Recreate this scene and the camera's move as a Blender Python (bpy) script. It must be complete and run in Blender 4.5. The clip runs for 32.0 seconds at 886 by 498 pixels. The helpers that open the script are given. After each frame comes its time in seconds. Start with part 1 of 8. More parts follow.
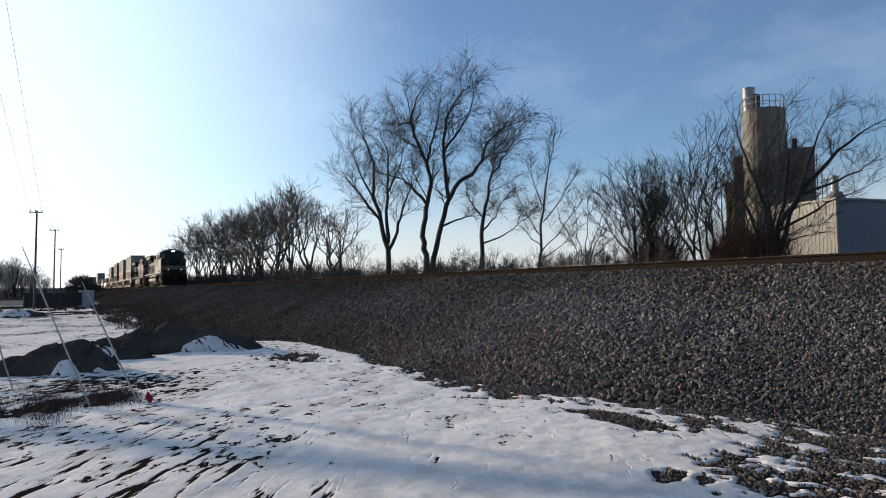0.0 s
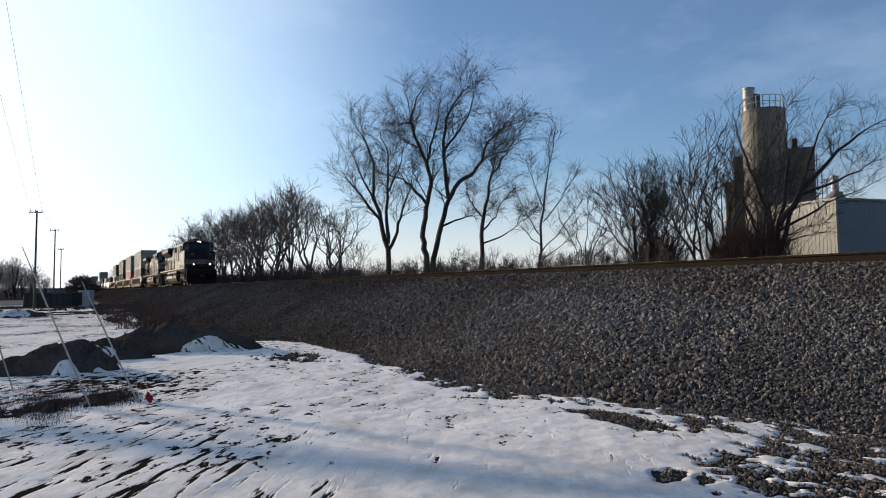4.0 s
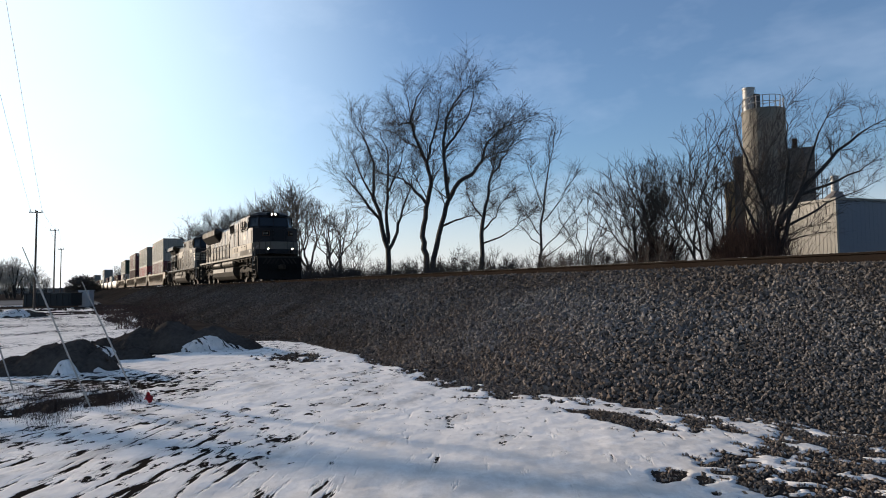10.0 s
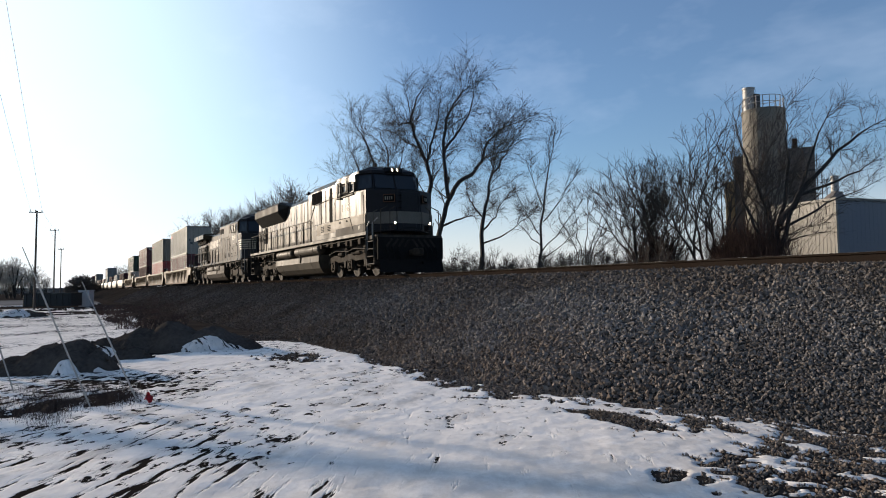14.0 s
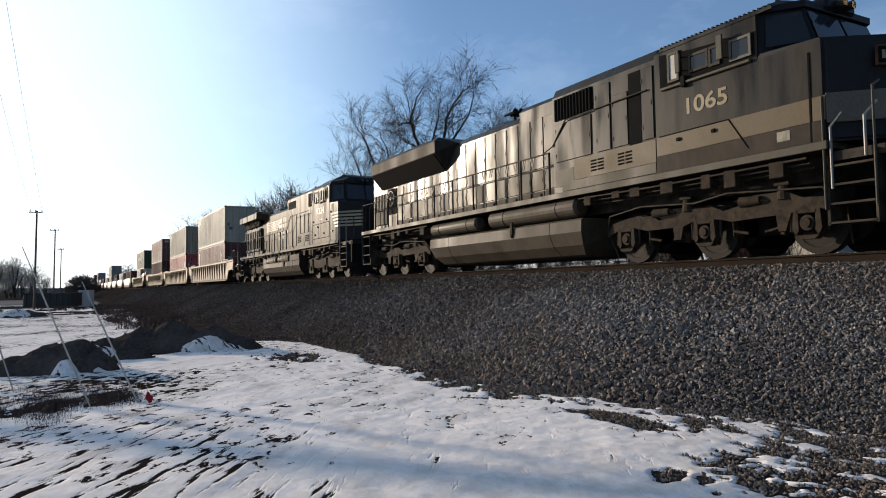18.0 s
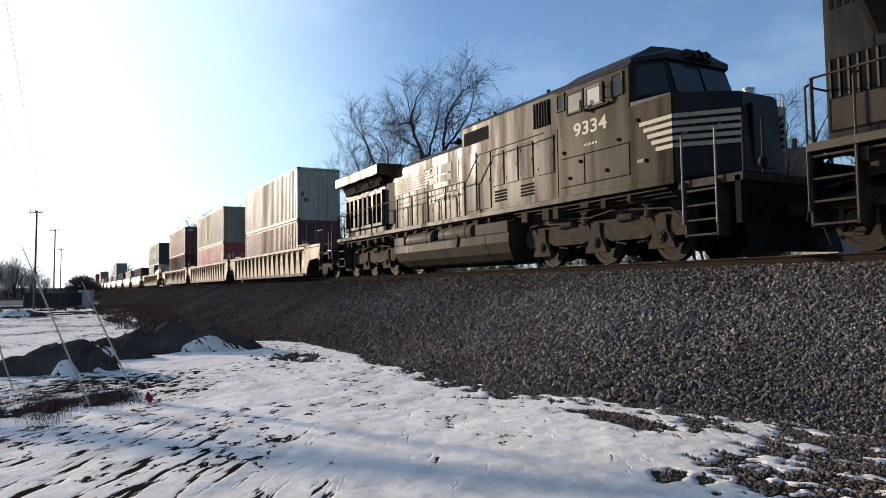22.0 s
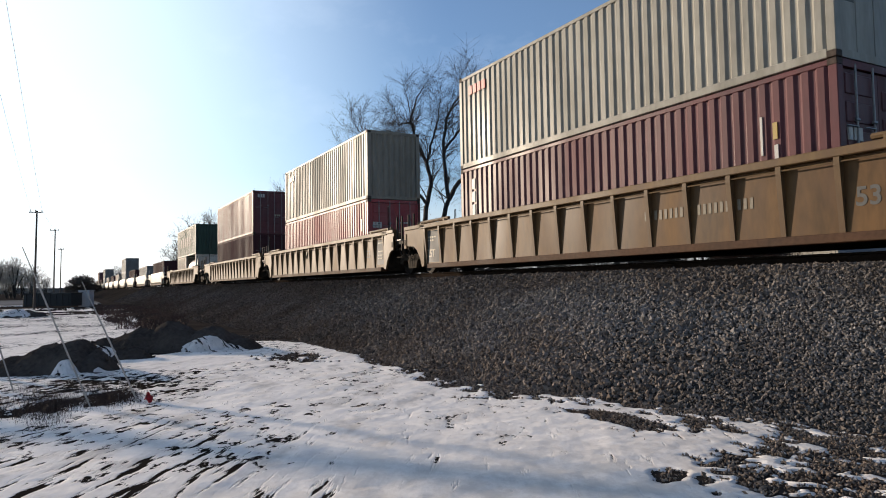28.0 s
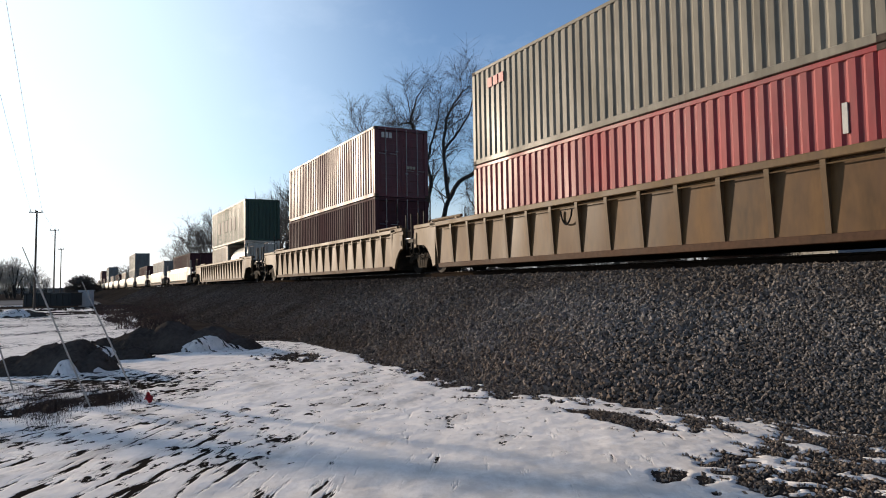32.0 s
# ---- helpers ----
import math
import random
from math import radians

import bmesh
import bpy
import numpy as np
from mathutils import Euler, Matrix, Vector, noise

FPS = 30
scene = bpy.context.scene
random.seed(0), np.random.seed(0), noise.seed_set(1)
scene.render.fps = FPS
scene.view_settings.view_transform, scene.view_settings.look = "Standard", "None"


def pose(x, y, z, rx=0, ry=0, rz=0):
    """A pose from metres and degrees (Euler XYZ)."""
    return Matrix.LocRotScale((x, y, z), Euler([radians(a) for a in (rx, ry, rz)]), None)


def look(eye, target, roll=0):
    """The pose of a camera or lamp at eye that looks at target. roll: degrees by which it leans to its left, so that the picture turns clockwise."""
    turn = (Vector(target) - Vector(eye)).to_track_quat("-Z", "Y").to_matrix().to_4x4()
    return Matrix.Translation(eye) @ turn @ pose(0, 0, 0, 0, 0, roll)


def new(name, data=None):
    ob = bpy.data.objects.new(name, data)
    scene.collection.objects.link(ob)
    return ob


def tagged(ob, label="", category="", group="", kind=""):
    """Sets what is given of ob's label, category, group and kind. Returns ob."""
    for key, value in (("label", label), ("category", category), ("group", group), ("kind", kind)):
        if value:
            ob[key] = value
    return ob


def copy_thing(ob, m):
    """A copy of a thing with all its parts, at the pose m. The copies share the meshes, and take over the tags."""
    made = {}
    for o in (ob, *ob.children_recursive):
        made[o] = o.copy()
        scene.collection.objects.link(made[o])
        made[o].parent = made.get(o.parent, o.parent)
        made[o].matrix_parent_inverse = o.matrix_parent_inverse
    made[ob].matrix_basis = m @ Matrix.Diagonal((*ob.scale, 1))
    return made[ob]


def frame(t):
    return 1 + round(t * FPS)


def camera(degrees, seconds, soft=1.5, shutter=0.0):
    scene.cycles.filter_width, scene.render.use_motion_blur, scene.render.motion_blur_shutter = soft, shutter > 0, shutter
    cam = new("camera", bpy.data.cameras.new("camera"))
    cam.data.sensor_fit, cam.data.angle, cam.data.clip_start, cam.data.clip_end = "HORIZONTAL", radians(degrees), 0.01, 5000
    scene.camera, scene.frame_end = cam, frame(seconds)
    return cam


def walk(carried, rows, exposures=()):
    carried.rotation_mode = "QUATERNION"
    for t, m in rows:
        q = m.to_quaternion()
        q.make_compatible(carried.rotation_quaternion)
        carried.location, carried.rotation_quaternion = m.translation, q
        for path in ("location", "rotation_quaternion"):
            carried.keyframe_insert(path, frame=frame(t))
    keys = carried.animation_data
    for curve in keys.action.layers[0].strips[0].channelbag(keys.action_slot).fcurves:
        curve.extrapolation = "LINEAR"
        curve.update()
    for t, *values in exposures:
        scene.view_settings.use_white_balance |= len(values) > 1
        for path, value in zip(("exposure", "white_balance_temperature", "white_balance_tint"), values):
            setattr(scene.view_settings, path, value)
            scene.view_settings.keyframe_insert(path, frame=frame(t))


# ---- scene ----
from math import sin, cos, pi

# ---- camera ----
cam = camera(65.45, 32.0, soft=1.0)
EYE = Vector((0.0, 0.0, 1.65))
GAZE = Vector((-0.875297, 0.480799, 0.051844))
walk(cam, [(0.0, look(EYE, EYE + GAZE, -0.935)), (32.0, look(EYE, EYE + GAZE, -0.935))],
     exposures=[(0.0, 0.11, 6590, 13), (9.0, 0.11, 6590, 13), (13.0, 0.15, 6610, 13), (17.5, 0.20, 6660, 13), (20.0, 0.34, 6600, 13), (22.5, 0.38, 6610, 13), (25.5, 0.34, 6680, 14), (29.0, 0.18, 6790, 14), (32.0, 0.16, 6790, 14)])

# ---- light ----
SUN_DIR = Vector((-0.8825, -0.4300, 0.1905))
world = bpy.data.worlds.new("sky")
scene.world = world
world.use_nodes = True
wn, wl = world.node_tree.nodes, world.node_tree.links
wn.clear()
sky = wn.new("ShaderNodeTexSky")
sky.sky_type = "NISHITA"
sky.sun_disc = False
sky.sun_elevation = radians(11.0)
sky.sun_rotation = math.atan2(SUN_DIR.x, SUN_DIR.y)
sky.air_density, sky.dust_density, sky.ozone_density = 1.0, 0.5, 4.0
# thin cirrus streaks over the clear sky
wco = wn.new("ShaderNodeTexCoord")
wmap = wn.new("ShaderNodeMapping")
wmap.inputs["Rotation"].default_value = (0.0, 0.35, 0.35)
wmap.inputs["Scale"].default_value = (1.2, 4.0, 7.0)
wno = wn.new("ShaderNodeTexNoise")
wno.inputs["Scale"].default_value = 1.1
wno.inputs["Detail"].default_value = 5.0
wno.inputs["Roughness"].default_value = 0.6
wra = wn.new("ShaderNodeMapRange")
wra.inputs["From Min"].default_value, wra.inputs["From Max"].default_value = 0.52, 0.85
wra.inputs["To Min"].default_value, wra.inputs["To Max"].default_value = 0.04, 0.27
wmx = wn.new("ShaderNodeMix")
wmx.data_type = "RGBA"
wmx.inputs["B"].default_value = (5.6, 6.6, 8.1, 1.0)
wbg = wn.new("ShaderNodeBackground")
wbg.inputs["Strength"].default_value = 0.146
wou = wn.new("ShaderNodeOutputWorld")
wl.new(wco.outputs["Generated"], wmap.inputs["Vector"])
wl.new(wmap.outputs["Vector"], wno.inputs["Vector"])
wl.new(wno.outputs["Fac"], wra.inputs["Value"])
wl.new(wra.outputs["Result"], wmx.inputs["Factor"])
wl.new(sky.outputs["Color"], wmx.inputs["A"])
# hazy brightening of the thin cloud towards the sun
wdot = wn.new("ShaderNodeVectorMath")
wdot.operation = "DOT_PRODUCT"
wdot.inputs[1].default_value = SUN_DIR.normalized()
wl.new(wco.outputs["Generated"], wdot.inputs[0])
wau = wn.new("ShaderNodeMapRange")
wau.interpolation_type = "SMOOTHSTEP"
wau.inputs["From Min"].default_value, wau.inputs["From Max"].default_value = 0.58, 1.05
wau.inputs["To Min"].default_value, wau.inputs["To Max"].default_value = 0.0, 0.84
wl.new(wdot.outputs["Value"], wau.inputs["Value"])
wm2 = wn.new("ShaderNodeMix")
wm2.data_type = "RGBA"
wm2.inputs["B"].default_value = (7.3, 9.3, 10.4, 1.0)
wl.new(wau.outputs["Result"], wm2.inputs["Factor"])
wl.new(wmx.outputs["Result"], wm2.inputs["A"])
# pale haze low over the horizon
wsep = wn.new("ShaderNodeSeparateXYZ")
wl.new(wco.outputs["Generated"], wsep.inputs["Vector"])
whz = wn.new("ShaderNodeMapRange")
whz.inputs["From Min"].default_value, whz.inputs["From Max"].default_value = 0.0, 0.16
whz.inputs["To Min"].default_value, whz.inputs["To Max"].default_value = 0.72, 0.0
wl.new(wsep.outputs["Z"], whz.inputs["Value"])
wm3 = wn.new("ShaderNodeMix")
wm3.data_type = "RGBA"
wm3.inputs["B"].default_value = (5.8, 6.0, 6.5, 1.0)
wl.new(whz.outputs["Result"], wm3.inputs["Factor"])
wl.new(wm2.outputs["Result"], wm3.inputs["A"])
wl.new(wm3.outputs["Result"], wbg.inputs["Color"])
wl.new(wbg.outputs["Background"], wou.inputs["Surface"])
lamp = bpy.data.lights.new("sun", "SUN")
lamp.energy, lamp.angle, lamp.color = 5.0, radians(1.6), (1.0, 0.85, 0.66)
new("sun", lamp).matrix_world = look(SUN_DIR * 200, (0, 0, 0))


# ---- materials ----
def mat(name, col, rough=0.6, metal=0.0, var=0.25, big=0.8, fine=25.0, bump=0.15, dirt=None, amount=0.35, stretch=(1, 1, 1), spec=0.5, island=0.0, rand=0.0, rv=0.1):
    """Painted or natural surface: base colour, broad and fine variation, a second colour as dirt or wear, fine relief."""
    m = bpy.data.materials.new(name)
    m.use_nodes = True
    n, l = m.node_tree.nodes, m.node_tree.links
    b = n["Principled BSDF"]
    b.inputs["Roughness"].default_value = rough
    b.inputs["Metallic"].default_value = metal
    b.inputs["Specular IOR Level"].default_value = spec
    co = n.new("ShaderNodeTexCoord")
    mp = n.new("ShaderNodeMapping")
    mp.inputs["Scale"].default_value = stretch
    l.new(co.outputs["Object"], mp.inputs["Vector"])

    def noise_node(scale, detail):
        t = n.new("ShaderNodeTexNoise")
        t.inputs["Scale"].default_value, t.inputs["Detail"].default_value = scale, detail
        l.new(mp.outputs["Vector"], t.inputs["Vector"])
        return t

    def ranged(src, a, c, lo, hi):
        r = n.new("ShaderNodeMapRange")
        for key, value in (("From Min", a), ("From Max", c), ("To Min", lo), ("To Max", hi)):
            r.inputs[key].default_value = value
        l.new(src, r.inputs["Value"])
        return r.outputs["Result"]

    n1, n2 = noise_node(big, 4.0), noise_node(fine, 3.0)
    hsv = n.new("ShaderNodeHueSaturation")
    hsv.inputs["Color"].default_value = (*col, 1)
    add = n.new("ShaderNodeMath")
    add.operation = "ADD"
    l.new(ranged(n1.outputs["Fac"], 0.3, 0.7, 1 - var, 1 + var), add.inputs[0])
    l.new(ranged(n2.outputs["Fac"], 0.3, 0.7, -var * 0.6, var * 0.6), add.inputs[1])
    value = add.outputs[0]
    if island or rand:
        src = n.new("ShaderNodeNewGeometry").outputs["Random Per Island"] if island else n.new("ShaderNodeObjectInfo").outputs["Random"]
        mul = n.new("ShaderNodeMath")
        mul.operation = "MULTIPLY"
        l.new(value, mul.inputs[0])
        l.new(ranged(src, 0, 1, 1 - (island or rand), 1 + (island or rand)), mul.inputs[1])
        value = mul.outputs[0]
    l.new(value, hsv.inputs["Value"])
    out = hsv.outputs["Color"]
    if dirt:
        mx = n.new("ShaderNodeMix")
        mx.data_type = "RGBA"
        mx.inputs["B"].default_value = (*dirt, 1)
        n3 = noise_node(big * 2.7, 6.0)
        l.new(ranged(n3.outputs["Fac"], 0.42, 0.72, 0.0, amount * 2), mx.inputs["Factor"])
        l.new(out, mx.inputs["A"])
        out = mx.outputs["Result"]
    l.new(out, b.inputs["Base Color"])
    l.new(ranged(n1.outputs["Fac"], 0.3, 0.7, max(0.05, rough - rv), min(1, rough + rv)), b.inputs["Roughness"])
    if bump:
        bp = n.new("ShaderNodeBump")
        bp.inputs["Strength"].default_value, bp.inputs["Distance"].default_value = bump, 0.01
        l.new(n2.outputs["Fac"], bp.inputs["Height"])
        l.new(bp.outputs["Normal"], b.inputs["Normal"])
    return m


def glow(name, col, strength):
    m = bpy.data.materials.new(name)
    m.use_nodes = True
    b = m.node_tree.nodes["Principled BSDF"]
    b.inputs["Base Color"].default_value = (0.8, 0.8, 0.75, 1)
    b.inputs["Emission Color"].default_value, b.inputs["Emission Strength"].default_value = (*col, 1), strength
    return m


def glass(name, col=(0.02, 0.025, 0.03), rough=0.06):
    m = bpy.data.materials.new(name)
    m.use_nodes = True
    b = m.node_tree.nodes["Principled BSDF"]
    b.inputs["Base Color"].default_value = (*col, 1)
    b.inputs["Roughness"].default_value = rough
    b.inputs["Specular IOR Level"].default_value = 0.22
    return m


def snow_material():
    """Thin dirty snow: bare flecks, long furrows of showing earth, fine relief."""
    m = mat("snow", (0.855, 0.802, 0.75), 0.75, var=0.05, big=0.7, fine=9, bump=0.5, spec=0.0)
    n, l = m.node_tree.nodes, m.node_tree.links
    b = n["Principled BSDF"]
    co = n.new("ShaderNodeTexCoord").outputs["Object"]

    def dot(v):
        d = n.new("ShaderNodeVectorMath")
        d.operation = "DOT_PRODUCT"
        d.inputs[1].default_value = v
        l.new(co, d.inputs[0])
        return d.outputs["Value"]

    def ramp(src, a, c, lo=0.0, hi=1.0):
        r = n.new("ShaderNodeMapRange")
        r.interpolation_type = "SMOOTHSTEP"
        for key, value in (("From Min", a), ("From Max", c), ("To Min", lo), ("To Max", hi)):
            r.inputs[key].default_value = value
        l.new(src, r.inputs["Value"])
        return r.outputs["Result"]

    def calc(op, a, c):
        q = n.new("ShaderNodeMath")
        q.operation = op
        for s, v in zip(q.inputs, (a, c)):
            if isinstance(v, (int, float)):
                s.default_value = v
            else:
                l.new(v, s)
        return q.outputs[0]

    along, across, x, y = dot((-0.83, 0.56, 0)), dot((0.56, 0.83, 0)), dot((1, 0, 0)), dot((0, 1, 0))

    def noise_at(a, c, detail, rough, shift=0.0):
        v = n.new("ShaderNodeCombineXYZ")
        l.new(calc("MULTIPLY", along, a), v.inputs[0])
        l.new(calc("MULTIPLY", across, c), v.inputs[1])
        v.inputs[2].default_value = shift
        t = n.new("ShaderNodeTexNoise")
        t.inputs["Scale"].default_value = 1.0
        t.inputs["Detail"].default_value, t.inputs["Roughness"].default_value = detail, rough
        l.new(v.outputs[0], t.inputs["Vector"])
        return t.outputs["Fac"]

    near = calc("MULTIPLY", ramp(x, -11.0, -7.0), ramp(y, 3.4, 0.8))
    weedy = calc("MULTIPLY", calc("MULTIPLY", ramp(x, -17.0, -14.5), ramp(x, -10.4, -11.6)), ramp(y, 2.6, 0.6))
    thick = ramp(noise_at(0.28, 0.45, 2.0, 0.5, 3.1), 0.34, 0.66, -0.09, 0.06)
    rut = calc("ADD", noise_at(0.85, 5.4, 6.0, 0.62), calc("ADD", calc("MULTIPLY", near, 0.108), -0.10))
    fleck = calc("ADD", noise_at(3.6, 6.0, 6.0, 0.68, 7.7), calc("ADD", calc("MULTIPLY", weedy, 0.13), calc("ADD", calc("ADD", thick, calc("MULTIPLY", near, 0.025)), ramp(x, -21.0, -32.0, 0.0, 0.075))))
    ruts = ramp(rut, 0.560, 0.588)
    flecks = ramp(fleck, 0.611, 0.639)
    mask = calc("MAXIMUM", ruts, flecks)
    mx = n.new("ShaderNodeMix")
    mx.data_type = "RGBA"
    mx.inputs["B"].default_value = (0.022, 0.0175, 0.0145, 1)
    l.new(mask, mx.inputs["Factor"])
    old = b.inputs["Base Color"].links[0].from_socket
    # greyer, dirtier stretches
    grime = n.new("ShaderNodeMix")
    grime.data_type = "RGBA"
    grime.inputs["B"].default_value = (0.50, 0.455, 0.41, 1)
    l.new(calc("MAXIMUM", ramp(noise_at(1.1, 2.4, 5.0, 0.65, 1.3), 0.46, 0.74, 0.0, 0.75), calc("MULTIPLY", ramp(x, -8.5, -4.0, 0.0, 0.62), ramp(noise_at(2.6, 3.2, 5.0, 0.7, 4.4), 0.30, 0.62))), grime.inputs["Factor"])
    l.new(old, grime.inputs["A"])
    l.new(grime.outputs["Result"], mx.inputs["A"])
    l.new(mx.outputs["Result"], b.inputs["Base Color"])
    bump = b.inputs["Normal"].links[0].from_node
    dent = n.new("ShaderNodeBump")
    dent.inputs["Strength"].default_value, dent.inputs["Distance"].default_value = 0.5, 0.025
    soft = calc("MAXIMUM", ramp(rut, 0.51, 0.59), ramp(fleck, 0.57, 0.65))
    l.new(calc("SUBTRACT", noise_at(2.0, 3.6, 5.0, 0.6, 9.2), soft), dent.inputs["Height"])
    l.new(bump.outputs["Normal"], dent.inputs["Normal"])
    l.new(dent.outputs["Normal"], b.inputs["Normal"])
    return m


M_SNOW = snow_material()
M_EARTH = mat("earth", (0.034, 0.0285, 0.0255), 0.95, var=0.4, big=0.5, fine=18, bump=0.8, dirt=(0.054, 0.044, 0.037), amount=0.3, spec=0.0)
# bed under the stones, darkened for the shade in their gaps
M_SHADEBED = mat("ballast", (0.045, 0.043, 0.041), 0.95, var=0.35, big=0.3, fine=20, bump=0.9, dirt=(0.075, 0.062, 0.05), amount=0.3, spec=0.0)
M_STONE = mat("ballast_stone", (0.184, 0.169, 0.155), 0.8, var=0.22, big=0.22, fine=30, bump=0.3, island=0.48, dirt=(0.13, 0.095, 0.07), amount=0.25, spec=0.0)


def tint_along(m, y0, y1, colour, most, axis="Y"):
    """Multiplies the base colour by a tint, more and more from y0 to y1 along an axis."""
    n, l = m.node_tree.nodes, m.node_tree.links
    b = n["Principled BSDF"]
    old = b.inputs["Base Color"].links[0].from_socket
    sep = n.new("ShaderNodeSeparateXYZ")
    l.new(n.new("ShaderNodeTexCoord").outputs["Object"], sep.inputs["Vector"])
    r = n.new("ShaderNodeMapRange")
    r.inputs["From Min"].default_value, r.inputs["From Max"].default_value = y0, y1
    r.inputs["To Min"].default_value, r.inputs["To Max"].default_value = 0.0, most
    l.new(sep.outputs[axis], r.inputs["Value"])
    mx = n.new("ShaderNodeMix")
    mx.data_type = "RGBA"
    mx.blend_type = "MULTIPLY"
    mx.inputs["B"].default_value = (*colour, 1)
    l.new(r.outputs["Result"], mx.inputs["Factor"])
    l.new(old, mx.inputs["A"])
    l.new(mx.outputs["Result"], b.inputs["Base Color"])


tint_along(M_STONE, 8.8, 10.5, (0.66, 0.61, 0.56), 0.9)
tint_along(M_STONE, 8.4, 6.6, (0.98, 0.86, 0.76), 0.85)
tint_along(M_STONE, -5.5, -27.0, (0.60, 0.575, 0.56), 0.95, "X")
tint_along(M_SHADEBED, -27.0, -75.0, (0.40, 0.39, 0.40), 0.95, "X")
M_RAIL = mat("rail_steel", (0.026, 0.020, 0.016), 0.9, 0.0, var=0.25, big=1.2, fine=40, dirt=(0.03, 0.02, 0.015), amount=0.3, spec=0.0)
M_RAILTOP = mat("polished_rail_head", (0.55, 0.54, 0.52), 0.28, 1.0, var=0.1, big=2, fine=60, bump=0.05)
M_TIE = mat("creosoted_wood", (0.07, 0.055, 0.045), 0.9, var=0.35, big=2, fine=40, stretch=(8, 1, 8), rand=0.3)
M_BARK = mat("bark", (0.036, 0.030, 0.026), 0.95, var=0.35, big=1.5, fine=20, bump=0.6, stretch=(1, 1, 0.4))
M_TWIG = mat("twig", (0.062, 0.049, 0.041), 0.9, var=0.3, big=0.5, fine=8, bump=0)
# twigs of the farther trees, paled for the haze of distance
M_HAZETWIG = mat("hazed_far_twig", (0.105, 0.086, 0.071), 0.9, var=0.3, big=0.5, fine=8, bump=0)
M_BRUSH = mat("brown_brush", (0.052, 0.028, 0.022), 0.95, var=0.4, big=0.6, fine=8, bump=0, island=0.4)
M_WEED = mat("reddish_dry_weeds", (0.050, 0.029, 0.021), 0.95, var=0.4, big=0.8, fine=8, bump=0, island=0.5)
M_SOIL = mat("dark_soil", (0.066, 0.054, 0.046), 0.95, var=0.4, big=1.0, fine=12, bump=0.8, dirt=(0.07, 0.058, 0.048), amount=0.3, spec=0.0)
M_ROAD = mat("far_road", (0.16, 0.155, 0.15), 0.9, var=0.2, big=0.1, fine=3, spec=0.0)

TC, ZR = 12.22, 2.076  # track centre line and height of the rail head


# ---- mesh helpers ----
def mesh_of(name, bm):
    me = bpy.data.meshes.new(name)
    bm.to_mesh(me)
    bm.free()
    return me


APART = {"latch", "steps", "brake_cylinder", "panel_seam", "end_side", "front_railing", "rear_railing", "girt", "grab_iron", "end_rail", "grab_rail", "end_railing", "brake_hose", "bolster", "roof_rib", "end_frame", "roof_equipment", "filler", "conduit"}


def islands(bm):
    """The loose pieces of a bmesh, each as a bmesh of its own."""
    bm.verts.index_update()
    seen, out = set(), []
    for v in bm.verts:
        if v.index in seen:
            continue
        todo, got = [v], []
        seen.add(v.index)
        while todo:
            q = todo.pop()
            got.append(q)
            for e in q.link_edges:
                o = e.other_vert(q)
                if o.index not in seen:
                    seen.add(o.index)
                    todo.append(o)
        one = bmesh.new()
        made = {q.index: one.verts.new(q.co) for q in got}
        for f in {f for q in got for f in q.link_faces}:
            one.faces.new([made[q.index] for q in f.verts])
        out.append(one)
    bm.free()
    return out


def part(name, bm, material, parent=None, label="", smooth=False):
    if name in APART and isinstance(bm, bmesh.types.BMesh):
        obs = [part({"steps": "step"}.get(name, name) + " ", one, material, parent, label) for one in islands(bm)]
        return obs[0]
    name = name.strip()
    me = bm if isinstance(bm, bpy.types.Mesh) else mesh_of(name, bm)
    if material and not me.materials:
        me.materials.append(material)
    if smooth:
        me.polygons.foreach_set("use_smooth", [True] * len(me.polygons))
    ob = new(name, me)
    if parent:
        ob.parent = parent
    if label:
        tagged(ob, label)
    return ob


def raw(name, verts, faces, material, smooth=False):
    me = bpy.data.meshes.new(name)
    me.from_pydata(verts, [], faces)
    me.materials.append(material)
    if smooth:
        me.polygons.foreach_set("use_smooth", [True] * len(me.polygons))
    me.update()
    return me


def box(bm, x0, x1, y0, y1, z0, z1, bevel=0.0, m=None):
    r = bmesh.ops.create_cube(bm, size=1.0)
    vs = r["verts"]
    for v in vs:
        v.co = Vector((x0 + (v.co.x + 0.5) * (x1 - x0), y0 + (v.co.y + 0.5) * (y1 - y0), z0 + (v.co.z + 0.5) * (z1 - z0)))
    if m:
        for v in vs:
            v.co = m @ v.co
    if bevel:
        es = list({e for v in vs for e in v.link_edges})
        bmesh.ops.bevel(bm, geom=es, offset=bevel, segments=1, affect="EDGES")
    return bm


def bx(*a, **k):
    return box(bmesh.new(), *a, **k)


def rod(bm, p, q, r, r2=None, seg=8, caps=True):
    p, q = Vector(p), Vector(q)
    d = q - p
    m = Matrix.Translation((p + q) / 2) @ d.to_track_quat("Z", "Y").to_matrix().to_4x4()
    bmesh.ops.create_cone(bm, cap_ends=caps, segments=seg, radius1=r, radius2=r if r2 is None else r2, depth=d.length, matrix=m)
    return bm


def path(bm, pts, r, seg=6):
    for p, q in zip(pts, pts[1:]):
        rod(bm, p, q, r, seg=seg)
    return bm


